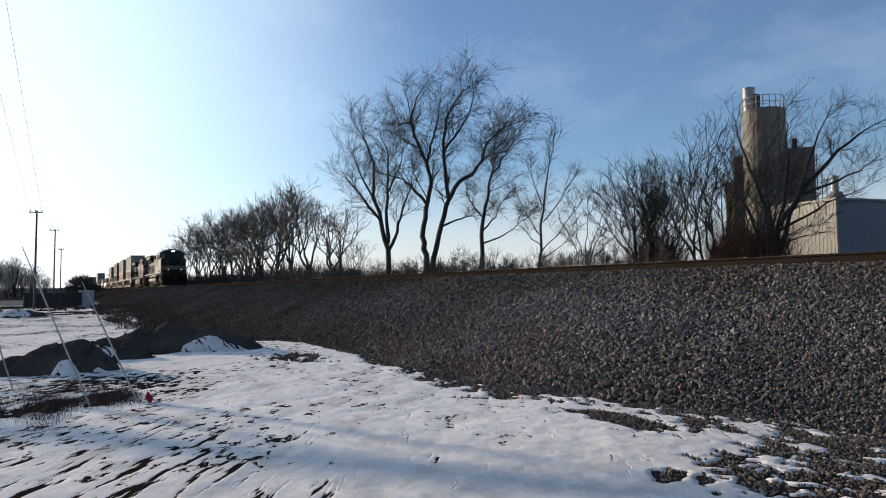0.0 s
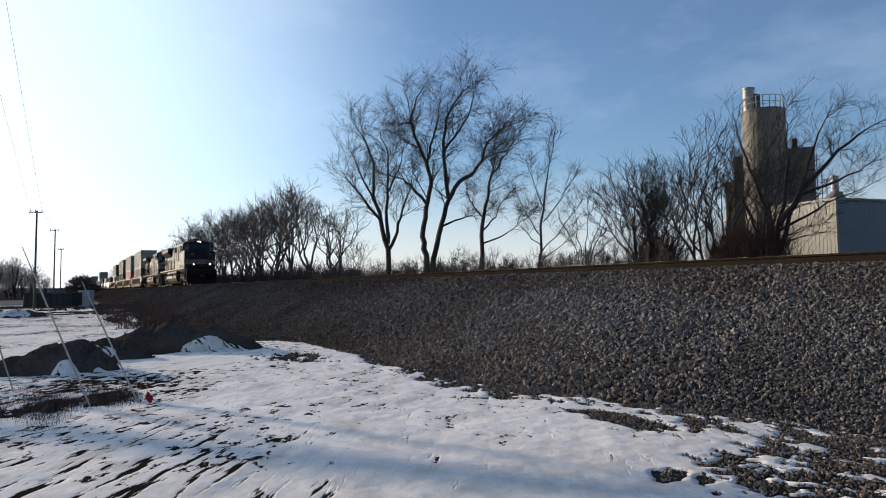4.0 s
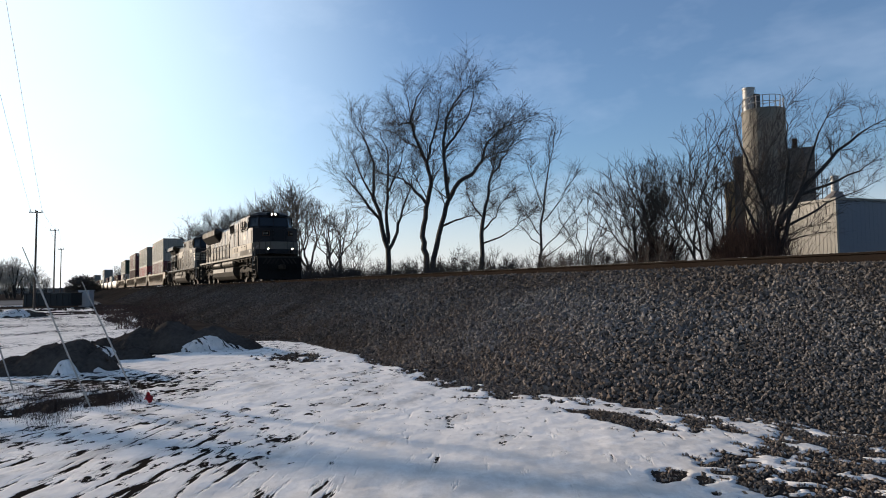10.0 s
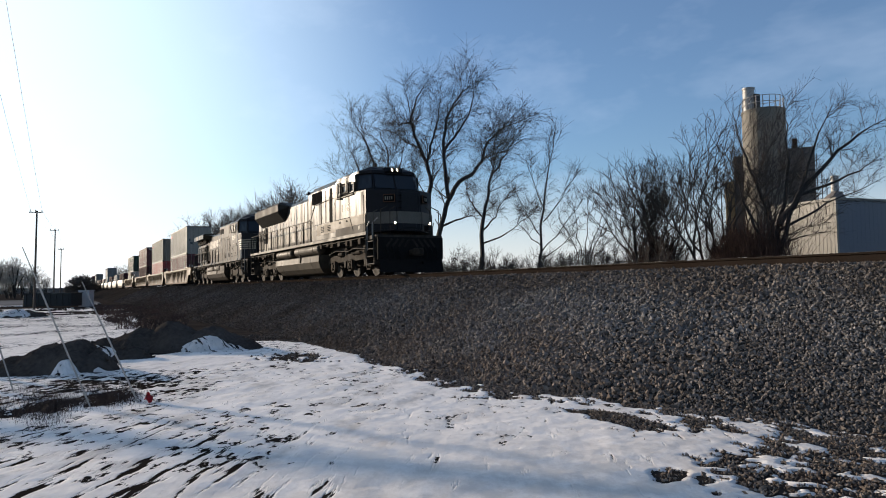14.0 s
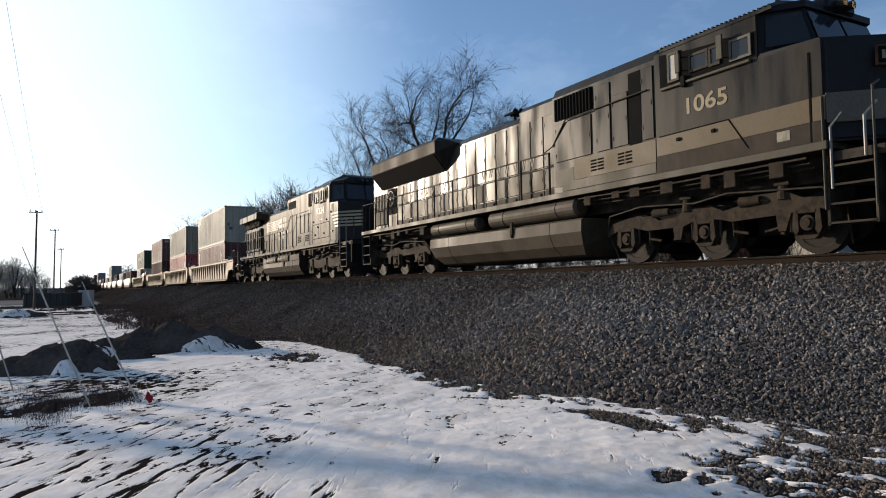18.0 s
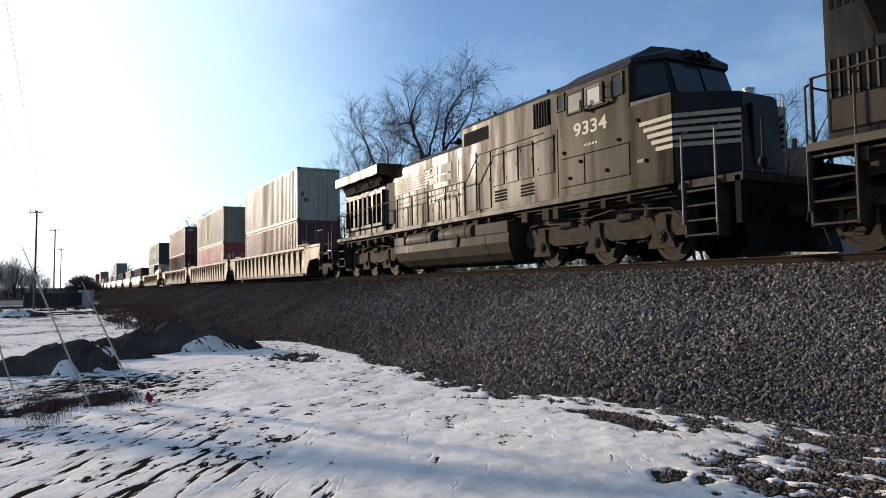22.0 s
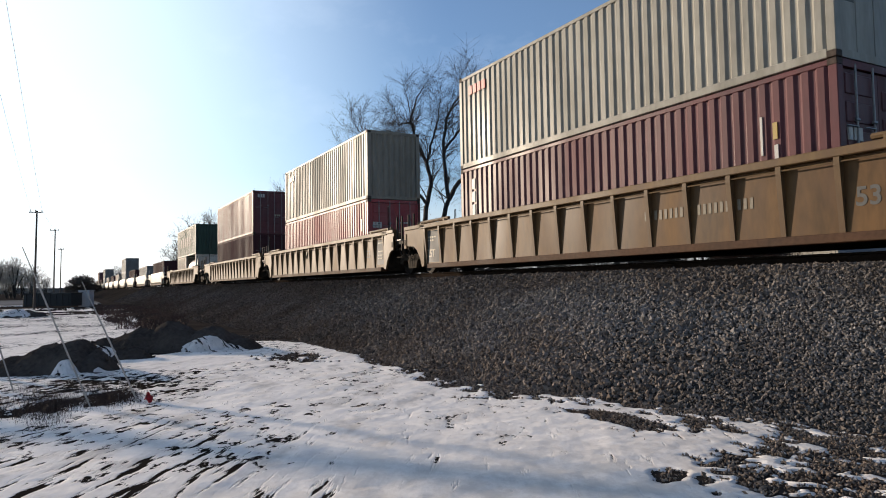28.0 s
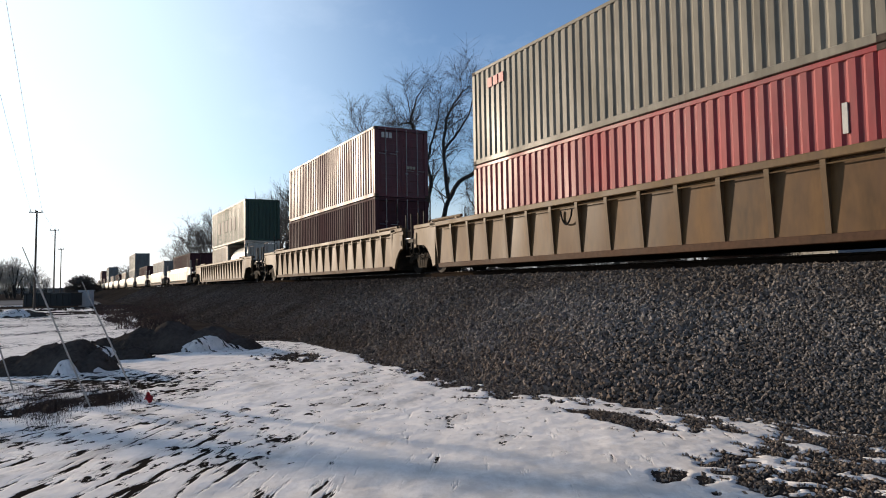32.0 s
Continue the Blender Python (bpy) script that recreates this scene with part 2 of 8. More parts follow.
def prism(bm, prof, y0, y1, axis="y"):
    """Extrudes a closed outline: (x, z) pairs along y, or (y, z) pairs along x."""
    def co(a, b, c):
        return (a, c, b) if axis == "y" else (c, a, b)
    lo = [bm.verts.new(co(a, b, y0)) for a, b in prof]
    hi = [bm.verts.new(co(a, b, y1)) for a, b in prof]
    k = len(prof)
    bm.faces.new(lo)
    bm.faces.new(hi[::-1])
    for i in range(k):
        bm.faces.new((lo[i], lo[(i + 1) % k], hi[(i + 1) % k], hi[i]))
    bmesh.ops.recalc_face_normals(bm, faces=bm.faces)
    return bm


def lettering(name, words, size, m, material, parent=None, label="", sx=1.0):
    """Built-in font, flat but 4 mm thick, lower left corner at m, facing the local z."""
    cu = bpy.data.curves.new(name, "FONT")
    cu.body, cu.size, cu.extrude, cu.offset = words, size, 0.002, size * 0.018
    tmp = bpy.data.objects.new(name, cu)
    me = bpy.data.meshes.new_from_object(tmp)
    bpy.data.objects.remove(tmp)
    me.transform(m @ Matrix.Diagonal((sx, 1, 1, 1)))
    return part(name, me, material, parent, label)


SIDE = Matrix(((1, 0, 0, 0), (0, 0, -1, 0), (0, 1, 0, 0), (0, 0, 0, 1)))   # writing on the side towards -y


# ---- smooth random fields ----
def lattice(seed):
    return np.random.RandomState(seed).rand(256, 256)


def field(x, y, scale, seed=1, octaves=4, rough=0.5):
    """Fractal value noise, 0 to 1."""
    g = lattice(seed)
    out, amp, tot = np.zeros_like(x, dtype=float), 1.0, 0.0
    for k in range(octaves):
        u, w = x * scale * 2 ** k + 37.7 * k, y * scale * 2 ** k + 11.3 * k
        i, j = np.floor(u).astype(int), np.floor(w).astype(int)
        a, b = u - i, w - j
        a, b = a * a * (3 - 2 * a), b * b * (3 - 2 * b)
        i0, i1, j0, j1 = i & 255, (i + 1) & 255, j & 255, (j + 1) & 255
        out += amp * ((g[i0, j0] * (1 - a) + g[i1, j0] * a) * (1 - b) + (g[i0, j1] * (1 - a) + g[i1, j1] * a) * b)
        tot += amp
        amp *= rough
    return out / tot


def step(x, a, b):
    t = np.clip((x - a) / (b - a), 0, 1)
    return t * t * (3 - 2 * t)


def sheet(name, xs, ys, height, material):
    X, Y = np.meshgrid(xs, ys, indexing="ij")
    Z = height(X, Y)
    v = np.stack([X.ravel(), Y.ravel(), Z.ravel()], 1)
    nx, ny = len(xs), len(ys)
    i = np.arange((nx - 1) * (ny - 1))
    a = (i // (ny - 1)) * ny + i % (ny - 1)
    f = np.stack([a, a + ny, a + ny + 1, a + 1], 1)
    me = bpy.data.meshes.new(name)
    me.vertices.add(len(v))
    me.vertices.foreach_set("co", v.ravel())
    me.loops.add(len(f) * 4)
    me.loops.foreach_set("vertex_index", f.ravel().astype(np.int32))
    me.polygons.add(len(f))
    me.polygons.foreach_set("loop_start", (np.arange(len(f)) * 4).astype(np.int32))
    me.polygons.foreach_set("use_smooth", np.ones(len(f), dtype=bool))
    me.update(calc_edges=True)
    me.materials.append(material)
    return new(name, me)


def graded(a, b, lo, hi, fine, coarse=1.18):
    """Even steps from a to b, growing steps out to lo and hi."""
    mid = list(np.arange(a, b, fine))
    d, up = fine, [b]
    while up[-1] < hi:
        d *= coarse
        up.append(up[-1] + d)
    d, dn = fine, [a]
    while dn[-1] > lo:
        d *= coarse
        dn.append(dn[-1] - d)
    return np.array(dn[:0:-1] + mid + up)


# ---- ground, bank, track ----
def toe(X):
    return 6.15 + 0.5 * (field(X, X * 0, 0.22, 5, 2) - 0.5) + 1.4 * step(X, -10.0, -4.0)


def bank_z(X, Y):
    """Height of the ballast bank; below the ground outside its toe."""
    t = toe(X)
    top = ZR - 0.24
    near = (Y - t) / (10.35 - t)
    far = (17.0 - Y) / (17.0 - 14.1)
    s = np.minimum(near, far)
    return np.clip(s, -0.3, 1.0) * top + 0.03 * (field(X, Y, 2.0, 8, 3) - 0.5) * (s < 1)


def ground_z(X, Y):
    z = 1.25 * step(Y, 10, 15)
    z = z + 0.05 * (field(X, Y, 0.35, 3, 3) - 0.5) + 0.035 * (field(X, Y, 2.6, 4, 5, 0.6) - 0.5) * step(-np.abs(Y), -30, -10)
    return z


def bare(X, Y):
    """How bare of snow the ground is: above 0.5 the earth shows."""
    n = field(X, Y, 0.8, 21, 4, 0.55)
    small = field(X * 0.75 + Y * 0.35, Y * 1.3, 4.2, 27, 4, 0.62)
    b = 0.15 + 0.60 * (n - 0.5) + 0.60 * (small - 0.5)
    b = b + (0.50 + 0.85 * (small - 0.5)) * np.exp(-(((X + 11.7 + 0.25 * Y) / (0.85 - 0.42 * np.clip(Y, -1, 1))) ** 2)) * step(-Y, -1.3, -0.7)     # weedy strip
    b = b + 0.55 * step(Y - toe(X), -0.55, 0.25)                                       # foot of the bank
    b = b + (0.14 + 0.8 * (small - 0.5)) * step(X, -18.0, -7.5) * step(Y - toe(X), -1.7, -0.5)
    b = b + (0.30 + 0.7 * (small - 0.5) + 0.8 * (field(X, Y, 8.5, 33, 3, 0.6) - 0.5)) * step(X, -5.1, -4.2) * step(Y, 3.7, 5.0)                             # spilled stone
    for cx, cy, a, c in ((-16.3, -0.3, 0.8, 1.3), (-19.4, 1.5, 1.3, 1.0), (-20.8, 3.0, 1.6, 1.6), (-16.0, 4.7, 1.5, 0.95), (-12.6, 6.3, 1.6, 0.6), (-9.9, 5.9, 1.5, 0.55), (-6.4, 5.85, 0.9, 0.3)):
        b = b + (0.5 if cx < -16.1 else 0.02 + 0.86 * small) * np.exp(-(((X - cx) / a) ** 2 + ((Y - cy) / c) ** 2) ** 2)
    b = b + 0.7 * step(-Y / np.minimum(X, -1.0), 0.075, 0.10) * step(-X, 19.5, 22.5) * step(Y, 2.0, 3.0)
    b = b + 0.40 * step(-X, 50, 56) + 0.9 * step(-X, 48, 58) * (field(X * 0.35, Y * 0.06, 1.0, 29, 3) - 0.5)
    return b


def snow_z(X, Y):
    b = bare(X, Y)
    return ground_z(X, Y) + 0.014 - 0.045 * step(b, 0.46, 0.54) + 0.012 * (field(X, Y, 2.2, 31, 4, 0.5) - 0.5)


gx, gy = graded(-26, 0.5, -2500, 1500, 0.11, 1.16), graded(-3.0, 7.6, -1500, 2500, 0.11, 1.16)
tagged(sheet("ground", gx, gy, ground_z, M_EARTH), "bare brown winter earth with dead grass", "ground", kind="structure")
sx_, sy_ = graded(-20, -1.5, -75, 6.0, 0.036, 1.08), graded(-2.2, 7.4, -18, 7.9, 0.036, 1.12)
tagged(sheet("snow_cover", sx_, sy_, snow_z, M_SNOW), "thin trampled snow cover with bare patches", "snow", kind="structure")
bxs = graded(-40, 3, -620, 140, 0.16, 1.06)
bys = np.concatenate([np.arange(6.0, 10.6, 0.12), np.arange(10.7, 18.2, 0.3)])
bank = tagged(sheet("ballast_bank", bxs, bys, bank_z, M_SHADEBED), "grey crushed stone railway bank", "ballast", kind="structure")


def stones(count, x_lo, x_hi, size, seed, place):
    """Loose angular stones in one mesh: each a squashed, jittered octahedron."""
    rs = np.random.RandomState(seed)
    x, y, z = place(rs, count, x_lo, x_hi)
    k = len(x)
    base = np.array([(1, 0, 0), (-1, 0, 0), (0, 1, 0), (0, -1, 0), (0, 0, 1), (0, 0, -1)], float)
    tri = np.array([(0, 2, 4), (2, 1, 4), (1, 3, 4), (3, 0, 4), (2, 0, 5), (1, 2, 5), (3, 1, 5), (0, 3, 5)])
    q = rs.randn(k, 4)
    q /= np.linalg.norm(q, axis=1)[:, None]
    w, a, b, c = q.T
    R = np.stack([1 - 2 * (b * b + c * c), 2 * (a * b - c * w), 2 * (a * c + b * w), 2 * (a * b + c * w), 1 - 2 * (a * a + c * c), 2 * (b * c - a * w),
                  2 * (a * c - b * w), 2 * (b * c + a * w), 1 - 2 * (a * a + b * b)], 1).reshape(k, 3, 3)
    s = size * (0.5 + 0.9 * rs.rand(k, 1, 1) ** 1.5) * (0.6 + 0.7 * rs.rand(k, 6, 1)) * (0.38 + 1.15 * rs.rand(k, 1, 3))
    v = np.einsum("kij,kvj->kvi", R, base[None] * s) + np.stack([x, y, z], 1)[:, None]
    f = (tri[None] + (np.arange(k) * 6)[:, None, None]).reshape(-1, 3)
    return v.reshape(-1, 3), f


def tri_mesh(name, v, f, material):
    me = bpy.data.meshes.new(name)
    me.vertices.add(len(v))
    me.vertices.foreach_set("co", np.ascontiguousarray(v, dtype=np.float32).ravel())
    me.loops.add(len(f) * 3)
    me.loops.foreach_set("vertex_index", np.ascontiguousarray(f, dtype=np.int32).ravel())
    me.polygons.add(len(f))
    me.polygons.foreach_set("loop_start", (np.arange(len(f)) * 3).astype(np.int32))
    me.update(calc_edges=True)
    me.shade_flat()
    me.materials.append(material)
    return me


def size_of(x):
    return 1.0 + step(-x, 20, 60)


def on_bank(rs, k, a, b):
    x = a + (b - a) * rs.rand(k)
    y = 5.7 + 6.2 * rs.rand(k)
    y = np.where((y > 11.2), 5.8 + 4.6 * rs.rand(k), y)
    z = bank_z(x, y)
    keep = z > ground_z(x, y) - 0.05
    return x[keep], y[keep], z[keep] + 0.005 + 0.04 * rs.rand(keep.sum()) * (size_of(x[keep]))


def spilled(rs, k, a, b):
    x = a + (b - a) * rs.rand(k)
    y = 2.8 + 4.5 * rs.rand(k)
    keep = rs.rand(k) < step(bare(x, y), 0.40, 0.62) * (0.25 + 0.75 * step(y, 4.0, 6))
    return x[keep], y[keep], (ground_z(x, y) + 0.015)[keep]


def bank_stones():
    vs, fs, n = [], [], 0
    for k, a, b, size, seed, how in ((66000, -6.5, 0.5, 0.0205, 1, on_bank), (43000, -15, -6.5, 0.0335, 9, on_bank), (42000, -32, -15, 0.039, 2, on_bank), (30000, -60, -32, 0.048, 3, on_bank), (14000, -110, -60, 0.075, 4, on_bank),
                                     (60000, -11, -1, 0.0145, 6, spilled), (9000, -24, -11, 0.03, 7, spilled)):
        v, f = stones(k, a, b, size, seed, how)
        vs.append(v)
        fs.append(f + n)
        n += len(v)
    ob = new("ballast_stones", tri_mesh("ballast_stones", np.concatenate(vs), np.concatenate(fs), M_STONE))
    tagged(ob, "loose angular grey ballast stones on the bank", "ballast", kind="stuff")


bank_stones()


def rail_line(name, y):
    prof = [(-0.07, -0.185), (0.07, -0.185), (0.07, -0.165), (0.012, -0.15), (0.012, -0.05), (0.036, -0.035), (0.036, -0.006), (0.03, 0.0), (-0.03, 0.0), (-0.036, -0.006), (-0.036, -0.035), (-0.012, -0.05), (-0.012, -0.15), (-0.07, -0.165)]
    root = tagged(new(name), "rusty steel rail with polished head on wooden ties", "rail", kind="structure")
    root.location = (0, y, ZR)
    bm = bmesh.new()
    prism(bm, prof, -600, 140, axis="x")
    part("rail_body", bm, M_RAIL, root)
    bm = bmesh.new()
    box(bm, -600, 140, -0.024, 0.024, 0.0004, 0.0012)
    part("rail_head", bm, M_RAILTOP, root, "shiny worn running surface")
    return root


rail_line("rail_1", TC - 0.755)
rail_line("rail_2", TC + 0.755)


def ties():
    root = tagged(new("track_ties"), "weathered creosoted wooden railway ties in ballast", "railway ties", kind="structure")
    me = mesh_of("tie", bx(-0.11, 0.11, -1.3, 1.3, -0.36, -0.185, bevel=0.012))
    me.materials.append(M_TIE)
    rs = random.Random(4)
    for i in range(300):
        ob = part("tie", me, None, root)
        ob.location = (8 - 0.54 * i, TC + rs.uniform(-0.04, 0.04), ZR + rs.uniform(-0.012, 0.004))
        ob.rotation_euler = (0, 0, rs.uniform(-0.012, 0.012))


ties()


# ---- heaps of soil beside the bank ----
def heap(cx, cy, blobs, drifts, seed, cell=0.05):
    """A low uneven mound: blobs are (across, deep, half width, half depth, height); drifts are snow patches on it."""
    wide = max(abs(q[0]) + q[2] for q in blobs) + 0.3
    deep = max(abs(q[1]) + q[3] for q in blobs) + 0.3
    U, W = np.meshgrid(np.arange(-wide, wide, cell), np.arange(-deep, deep, cell), indexing="ij")
    Z = np.zeros_like(U) - 0.05
    wob = 0.5 * (field(U + seed * 9, W, 1.3, int(seed), 3) - 0.5)
    for u, w, ru, rw, h in blobs:
        d = np.sqrt(((U - u) / ru) ** 2 + ((W - w) / rw) ** 2) + wob
        Z = np.maximum(Z, h * 1.1 * (1 - np.clip(d, 0, 1.2) ** 1.6) - 0.02)
    lump = field(U + seed * 5, W + seed, 3.0, int(seed) + 1, 4, 0.6) - 0.5
    Z = Z + np.where(Z > -0.03, 1, 0) * (0.12 * lump * np.clip(Z * 5 + 0.2, 0.1, 1) + 0.05 * (field(U, W, 11.0, int(seed) + 2, 3, 0.6) - 0.5))
    root = tagged(new("soil_heap"), "low heap of dark soil with clods, patched with snow", "soil heap", "soil heaps")
    root.matrix_world = Matrix.Translation((cx, cy, 0)) @ Matrix(((RIGHT.x, DEEP.x, 0, 0), (RIGHT.y, DEEP.y, 0, 0), (0, 0, 1, 0), (0, 0, 0, 1)))

    def grid(name, H, keep, material, smooth):
        n0, n1 = U.shape
        v = np.stack([U.ravel(), W.ravel(), H.ravel()], 1)
        i = np.arange((n0 - 1) * (n1 - 1))
        a = (i // (n1 - 1)) * n1 + i % (n1 - 1)
        f = np.stack([a, a + n1, a + n1 + 1, a + 1], 1)
        f = f[keep.ravel()[f].any(1)]
        return raw(name, v.tolist(), f.tolist(), material, smooth)

    part("soil", grid("soil", Z, Z > -0.06, M_SOIL, False), None, root)
    for u, w, ru, rw in drifts:
        d = ((U - u) / ru) ** 2 + ((W - w) / rw) ** 2 + 1.2 * (field(U + seed, W, 1.6, int(seed) + 7, 4, 0.55) - 0.5)
        part("snow_patch", grid("snow_patch", Z + 0.10 - 0.18 * step(d, 0.6, 1.25), d < 1.35, M_SNOW, True), None, root, "drifted snow on the heap")
    rs = np.random.RandomState(int(seed * 10))
    n = 260
    u, w = (rs.rand(n) * 2 - 1) * wide * 0.9, (rs.rand(n) * 2 - 1) * deep * 0.9
    zz = Z[((u + wide) / cell).astype(int), ((w + deep) / cell).astype(int)]
    ok = zz > 0.0
    vv, ff = stones(n, 0, 0, 0.045, int(seed * 7), lambda q, c, lo, hi: (u[ok], w[ok], zz[ok]))
    tagged(part("clod_cover", tri_mesh("clod_cover", vv, ff, M_SOIL), None, root), kind="stuff")


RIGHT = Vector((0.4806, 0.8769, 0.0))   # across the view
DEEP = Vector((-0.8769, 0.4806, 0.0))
heap(-16.2, -0.1, ((-0.75, 0.0, 0.8, 0.8, 0.32), (-0.15, 0.1, 0.85, 0.85, 0.52), (0.35, 0.15, 0.65, 0.8, 0.62), (0.75, 0.05, 0.42, 0.55, 0.44)), ((1.0, -0.70, 0.75, 0.26), (1.15, -0.5, 0.3, 0.24)), 3)
heap(-20.2, 2.45, ((-1.6, -0.1, 0.75, 0.8, 0.34), (-0.7, 0.0, 1.0, 0.9, 0.60), (0.2, 0.1, 1.1, 0.9, 0.72), (1.2, 0.1, 1.0, 0.9, 0.60), (2.0, 0.0, 0.6, 0.7, 0.28)), ((1.7, -0.72, 1.0, 0.26),), 6)
heap(-18.4, 0.9, ((-0.2, 0.0, 0.6, 0.6, 0.22), (0.4, 0.2, 0.7, 0.6, 0.28)), ((-0.1, -0.1, 0.3, 0.3),), 8)
heap(-53.0, -3.2, ((-1.5, 0.0, 2.2, 1.8, 0.55), (0.8, 0.0, 1.8, 1.5, 0.45)), ((0.8, -0.8, 1.4, 0.6),), 11, 0.1)


# ---- the train ----
def travel(t):
    """How far the train has come along the track, in metres, at t seconds."""
    return 4.892 * (t - 21) + ((((1.074e-5 * t - 3.465e-4) * t + 7.80e-4) * t - 4.896e-3) * t + 0.948)


MOVERS = []   # (thing, place along the train, height over the rail)
WHEELS = []   # (wheelset, pose x, z, radius)

M_RUSTFRAME = mat("dusty_black_steel", (0.025, 0.022, 0.019), 0.75, var=0.4, big=1.3, fine=20, dirt=(0.09, 0.068, 0.046), amount=0.3, spec=0.12)
M_TRUCK = mat("road_dirt_on_steel", (0.029, 0.023, 0.0175), 0.85, var=0.45, big=2.5, fine=18, dirt=(0.056, 0.042, 0.029), amount=0.4, spec=0.08)
M_WHEEL = mat("wheel_steel", (0.021, 0.0175, 0.0145), 0.75, 0.1, var=0.3, big=3, fine=20, spec=0.15)
M_BLACK = mat("charcoal_paint", (0.0130, 0.0124, 0.0115), 0.42, var=0.3, big=1.3, fine=12, bump=0.06, dirt=(0.037, 0.028, 0.018), amount=0.24, stretch=(1.4, 1, 0.25), rv=0.24, spec=0.1)
M_OLIVE = mat("faded_black_paint", (0.0215, 0.0165, 0.0104), 0.38, var=0.35, big=1.1, fine=12, bump=0.06, dirt=(0.060, 0.041, 0.020), amount=0.42, stretch=(1.6, 1, 0.2), spec=0.04, rv=0.22)
M_GOLD = mat("gold_paint", (0.088, 0.064, 0.034), 0.6, var=0.15, big=1.5, fine=15, bump=0.05, dirt=(0.09, 0.07, 0.045), amount=0.3, spec=0.2)
M_CREAM = mat("dusty_cream_paint", (0.056, 0.049, 0.036), 0.58, var=0.2, big=1.4, fine=12, bump=0.06, dirt=(0.07, 0.06, 0.045), amount=0.35, stretch=(1, 1, 0.4), rv=0.14, spec=0.14)
M_FADED = mat("faded_sand_lettering", (0.20, 0.182, 0.14), 0.55, var=0.35, big=1.6, fine=12, bump=0.04, dirt=(0.05, 0.04, 0.028), amount=0.5, stretch=(1, 1, 0.3), spec=0.2)
M_GRILLE = mat("dark_grille", (0.006, 0.006, 0.006), 0.9, var=0.3, big=4, fine=30, spec=0.05)
M_TANK = mat("dusty_tank", (0.026, 0.021, 0.016), 0.68, var=0.3, big=0.9, fine=10, dirt=(0.06, 0.045, 0.032), amount=0.3, stretch=(1, 1, 0.5), spec=0.1)
M_LOWDOOR = mat("dusty_cream_doors", (0.088, 0.074, 0.050), 0.55, var=0.2, big=1.4, fine=12, bump=0.06, dirt=(0.06, 0.048, 0.034), amount=0.35, stretch=(1, 1, 0.4), spec=0.14, rv=0.14)
M_TANKPALE = mat("pale_dusty_tank", (0.047, 0.039, 0.029), 0.6, var=0.25, big=0.9, fine=10, dirt=(0.085, 0.068, 0.05), amount=0.3, stretch=(1, 1, 0.5), spec=0.12)
M_DIMBAR = mat("dirty_warning_paint", (0.022, 0.017, 0.014), 0.7, var=0.4, big=3, fine=20, spec=0.1)
M_GREYST = mat("grey_nose_band", (0.105, 0.095, 0.078), 0.55, var=0.2, spec=0.15)
M_NOSE = mat("nose_black", (0.010, 0.010, 0.012), 0.5, var=0.2, big=1.0, fine=10, bump=0.05, spec=0.15)
M_PANE = glass("cab_glass")
M_LINING = mat("grey_window_blind", (0.10, 0.095, 0.085), 0.6, var=0.15)
M_CURTAIN = mat("pale_window_lining", (0.36, 0.345, 0.31), 0.7, var=0.1)
M_LAMP = glow("headlight", (1.0, 0.86, 0.60), 16.0)
M_HOSE = mat("hose_and_gap_black", (0.011, 0.0105, 0.010), 0.8, var=0.2, spec=0.03)
M_YELLOW = mat("faded_yellow_steel", (0.125, 0.078, 0.036), 0.55, var=0.22, big=0.9, fine=10, bump=0.08, dirt=(0.10, 0.06, 0.035), amount=0.40, stretch=(1, 1, 0.4), spec=0.18)
M_YPANEL = mat("stained_yellow_sheet", (0.104, 0.054, 0.018), 0.55, var=0.34, big=0.8, fine=9, bump=0.1, dirt=(0.085, 0.046, 0.023), amount=0.45, stretch=(1, 1, 0.3), spec=0.18)
M_DARKPANEL = mat("stencil_panel", (0.07, 0.07, 0.065), 0.7, var=0.2)
M_BROWNSILL = mat("rusty_bottom_sill", (0.07, 0.0375, 0.0225), 0.7, var=0.3, big=1.2, fine=12, spec=0.1)
M_WHITECAR = mat("pale_car_side", (0.434, 0.399, 0.336), 0.5, var=0.15, big=0.8, fine=9, dirt=(0.32, 0.26, 0.19), amount=0.35, stretch=(1, 1, 0.4))


def box_paint(name, col, dirt=(0.13, 0.09, 0.065), spec=0.28, rough=0.48):
    return mat(name, col, rough, spec=spec, rv=0.16, var=0.2, big=0.7, fine=9, bump=0.07, dirt=tuple(0.65 * q for q in dirt), amount=0.25, stretch=(1, 1, 0.25))


M_CASTING = mat("worn_corner_casting", (0.055, 0.04, 0.032), 0.7, var=0.35, big=3, fine=20, spec=0.15)
C_WHITE = box_paint("white_container_paint", (0.285, 0.27, 0.228), (0.25, 0.23, 0.18), 0.12)
C_GREY = box_paint("grey_container_paint", (0.215, 0.197, 0.158), (0.18, 0.16, 0.12), 0.12)
C_MAROON = box_paint("faded_maroon_paint", (0.108, 0.038, 0.041), (0.14, 0.085, 0.085), 0.16)
C_RED = box_paint("red_container_paint", (0.27, 0.040, 0.042), (0.34, 0.16, 0.14))
C_BROWN = box_paint("brown_container_paint", (0.058, 0.025, 0.028), (0.065, 0.038, 0.038), 0.08, 0.78)
C_GREEN = box_paint("green_container_paint", (0.022, 0.050, 0.034), (0.05, 0.07, 0.05))
C_STEEL = box_paint("slate_container_paint", (0.16, 0.17, 0.165))
C_TAN = box_paint("tan_container_paint", (0.34, 0.27, 0.20))
M_REDMARK = mat("red_mark", (0.33, 0.03, 0.03), 0.5, var=0.2)
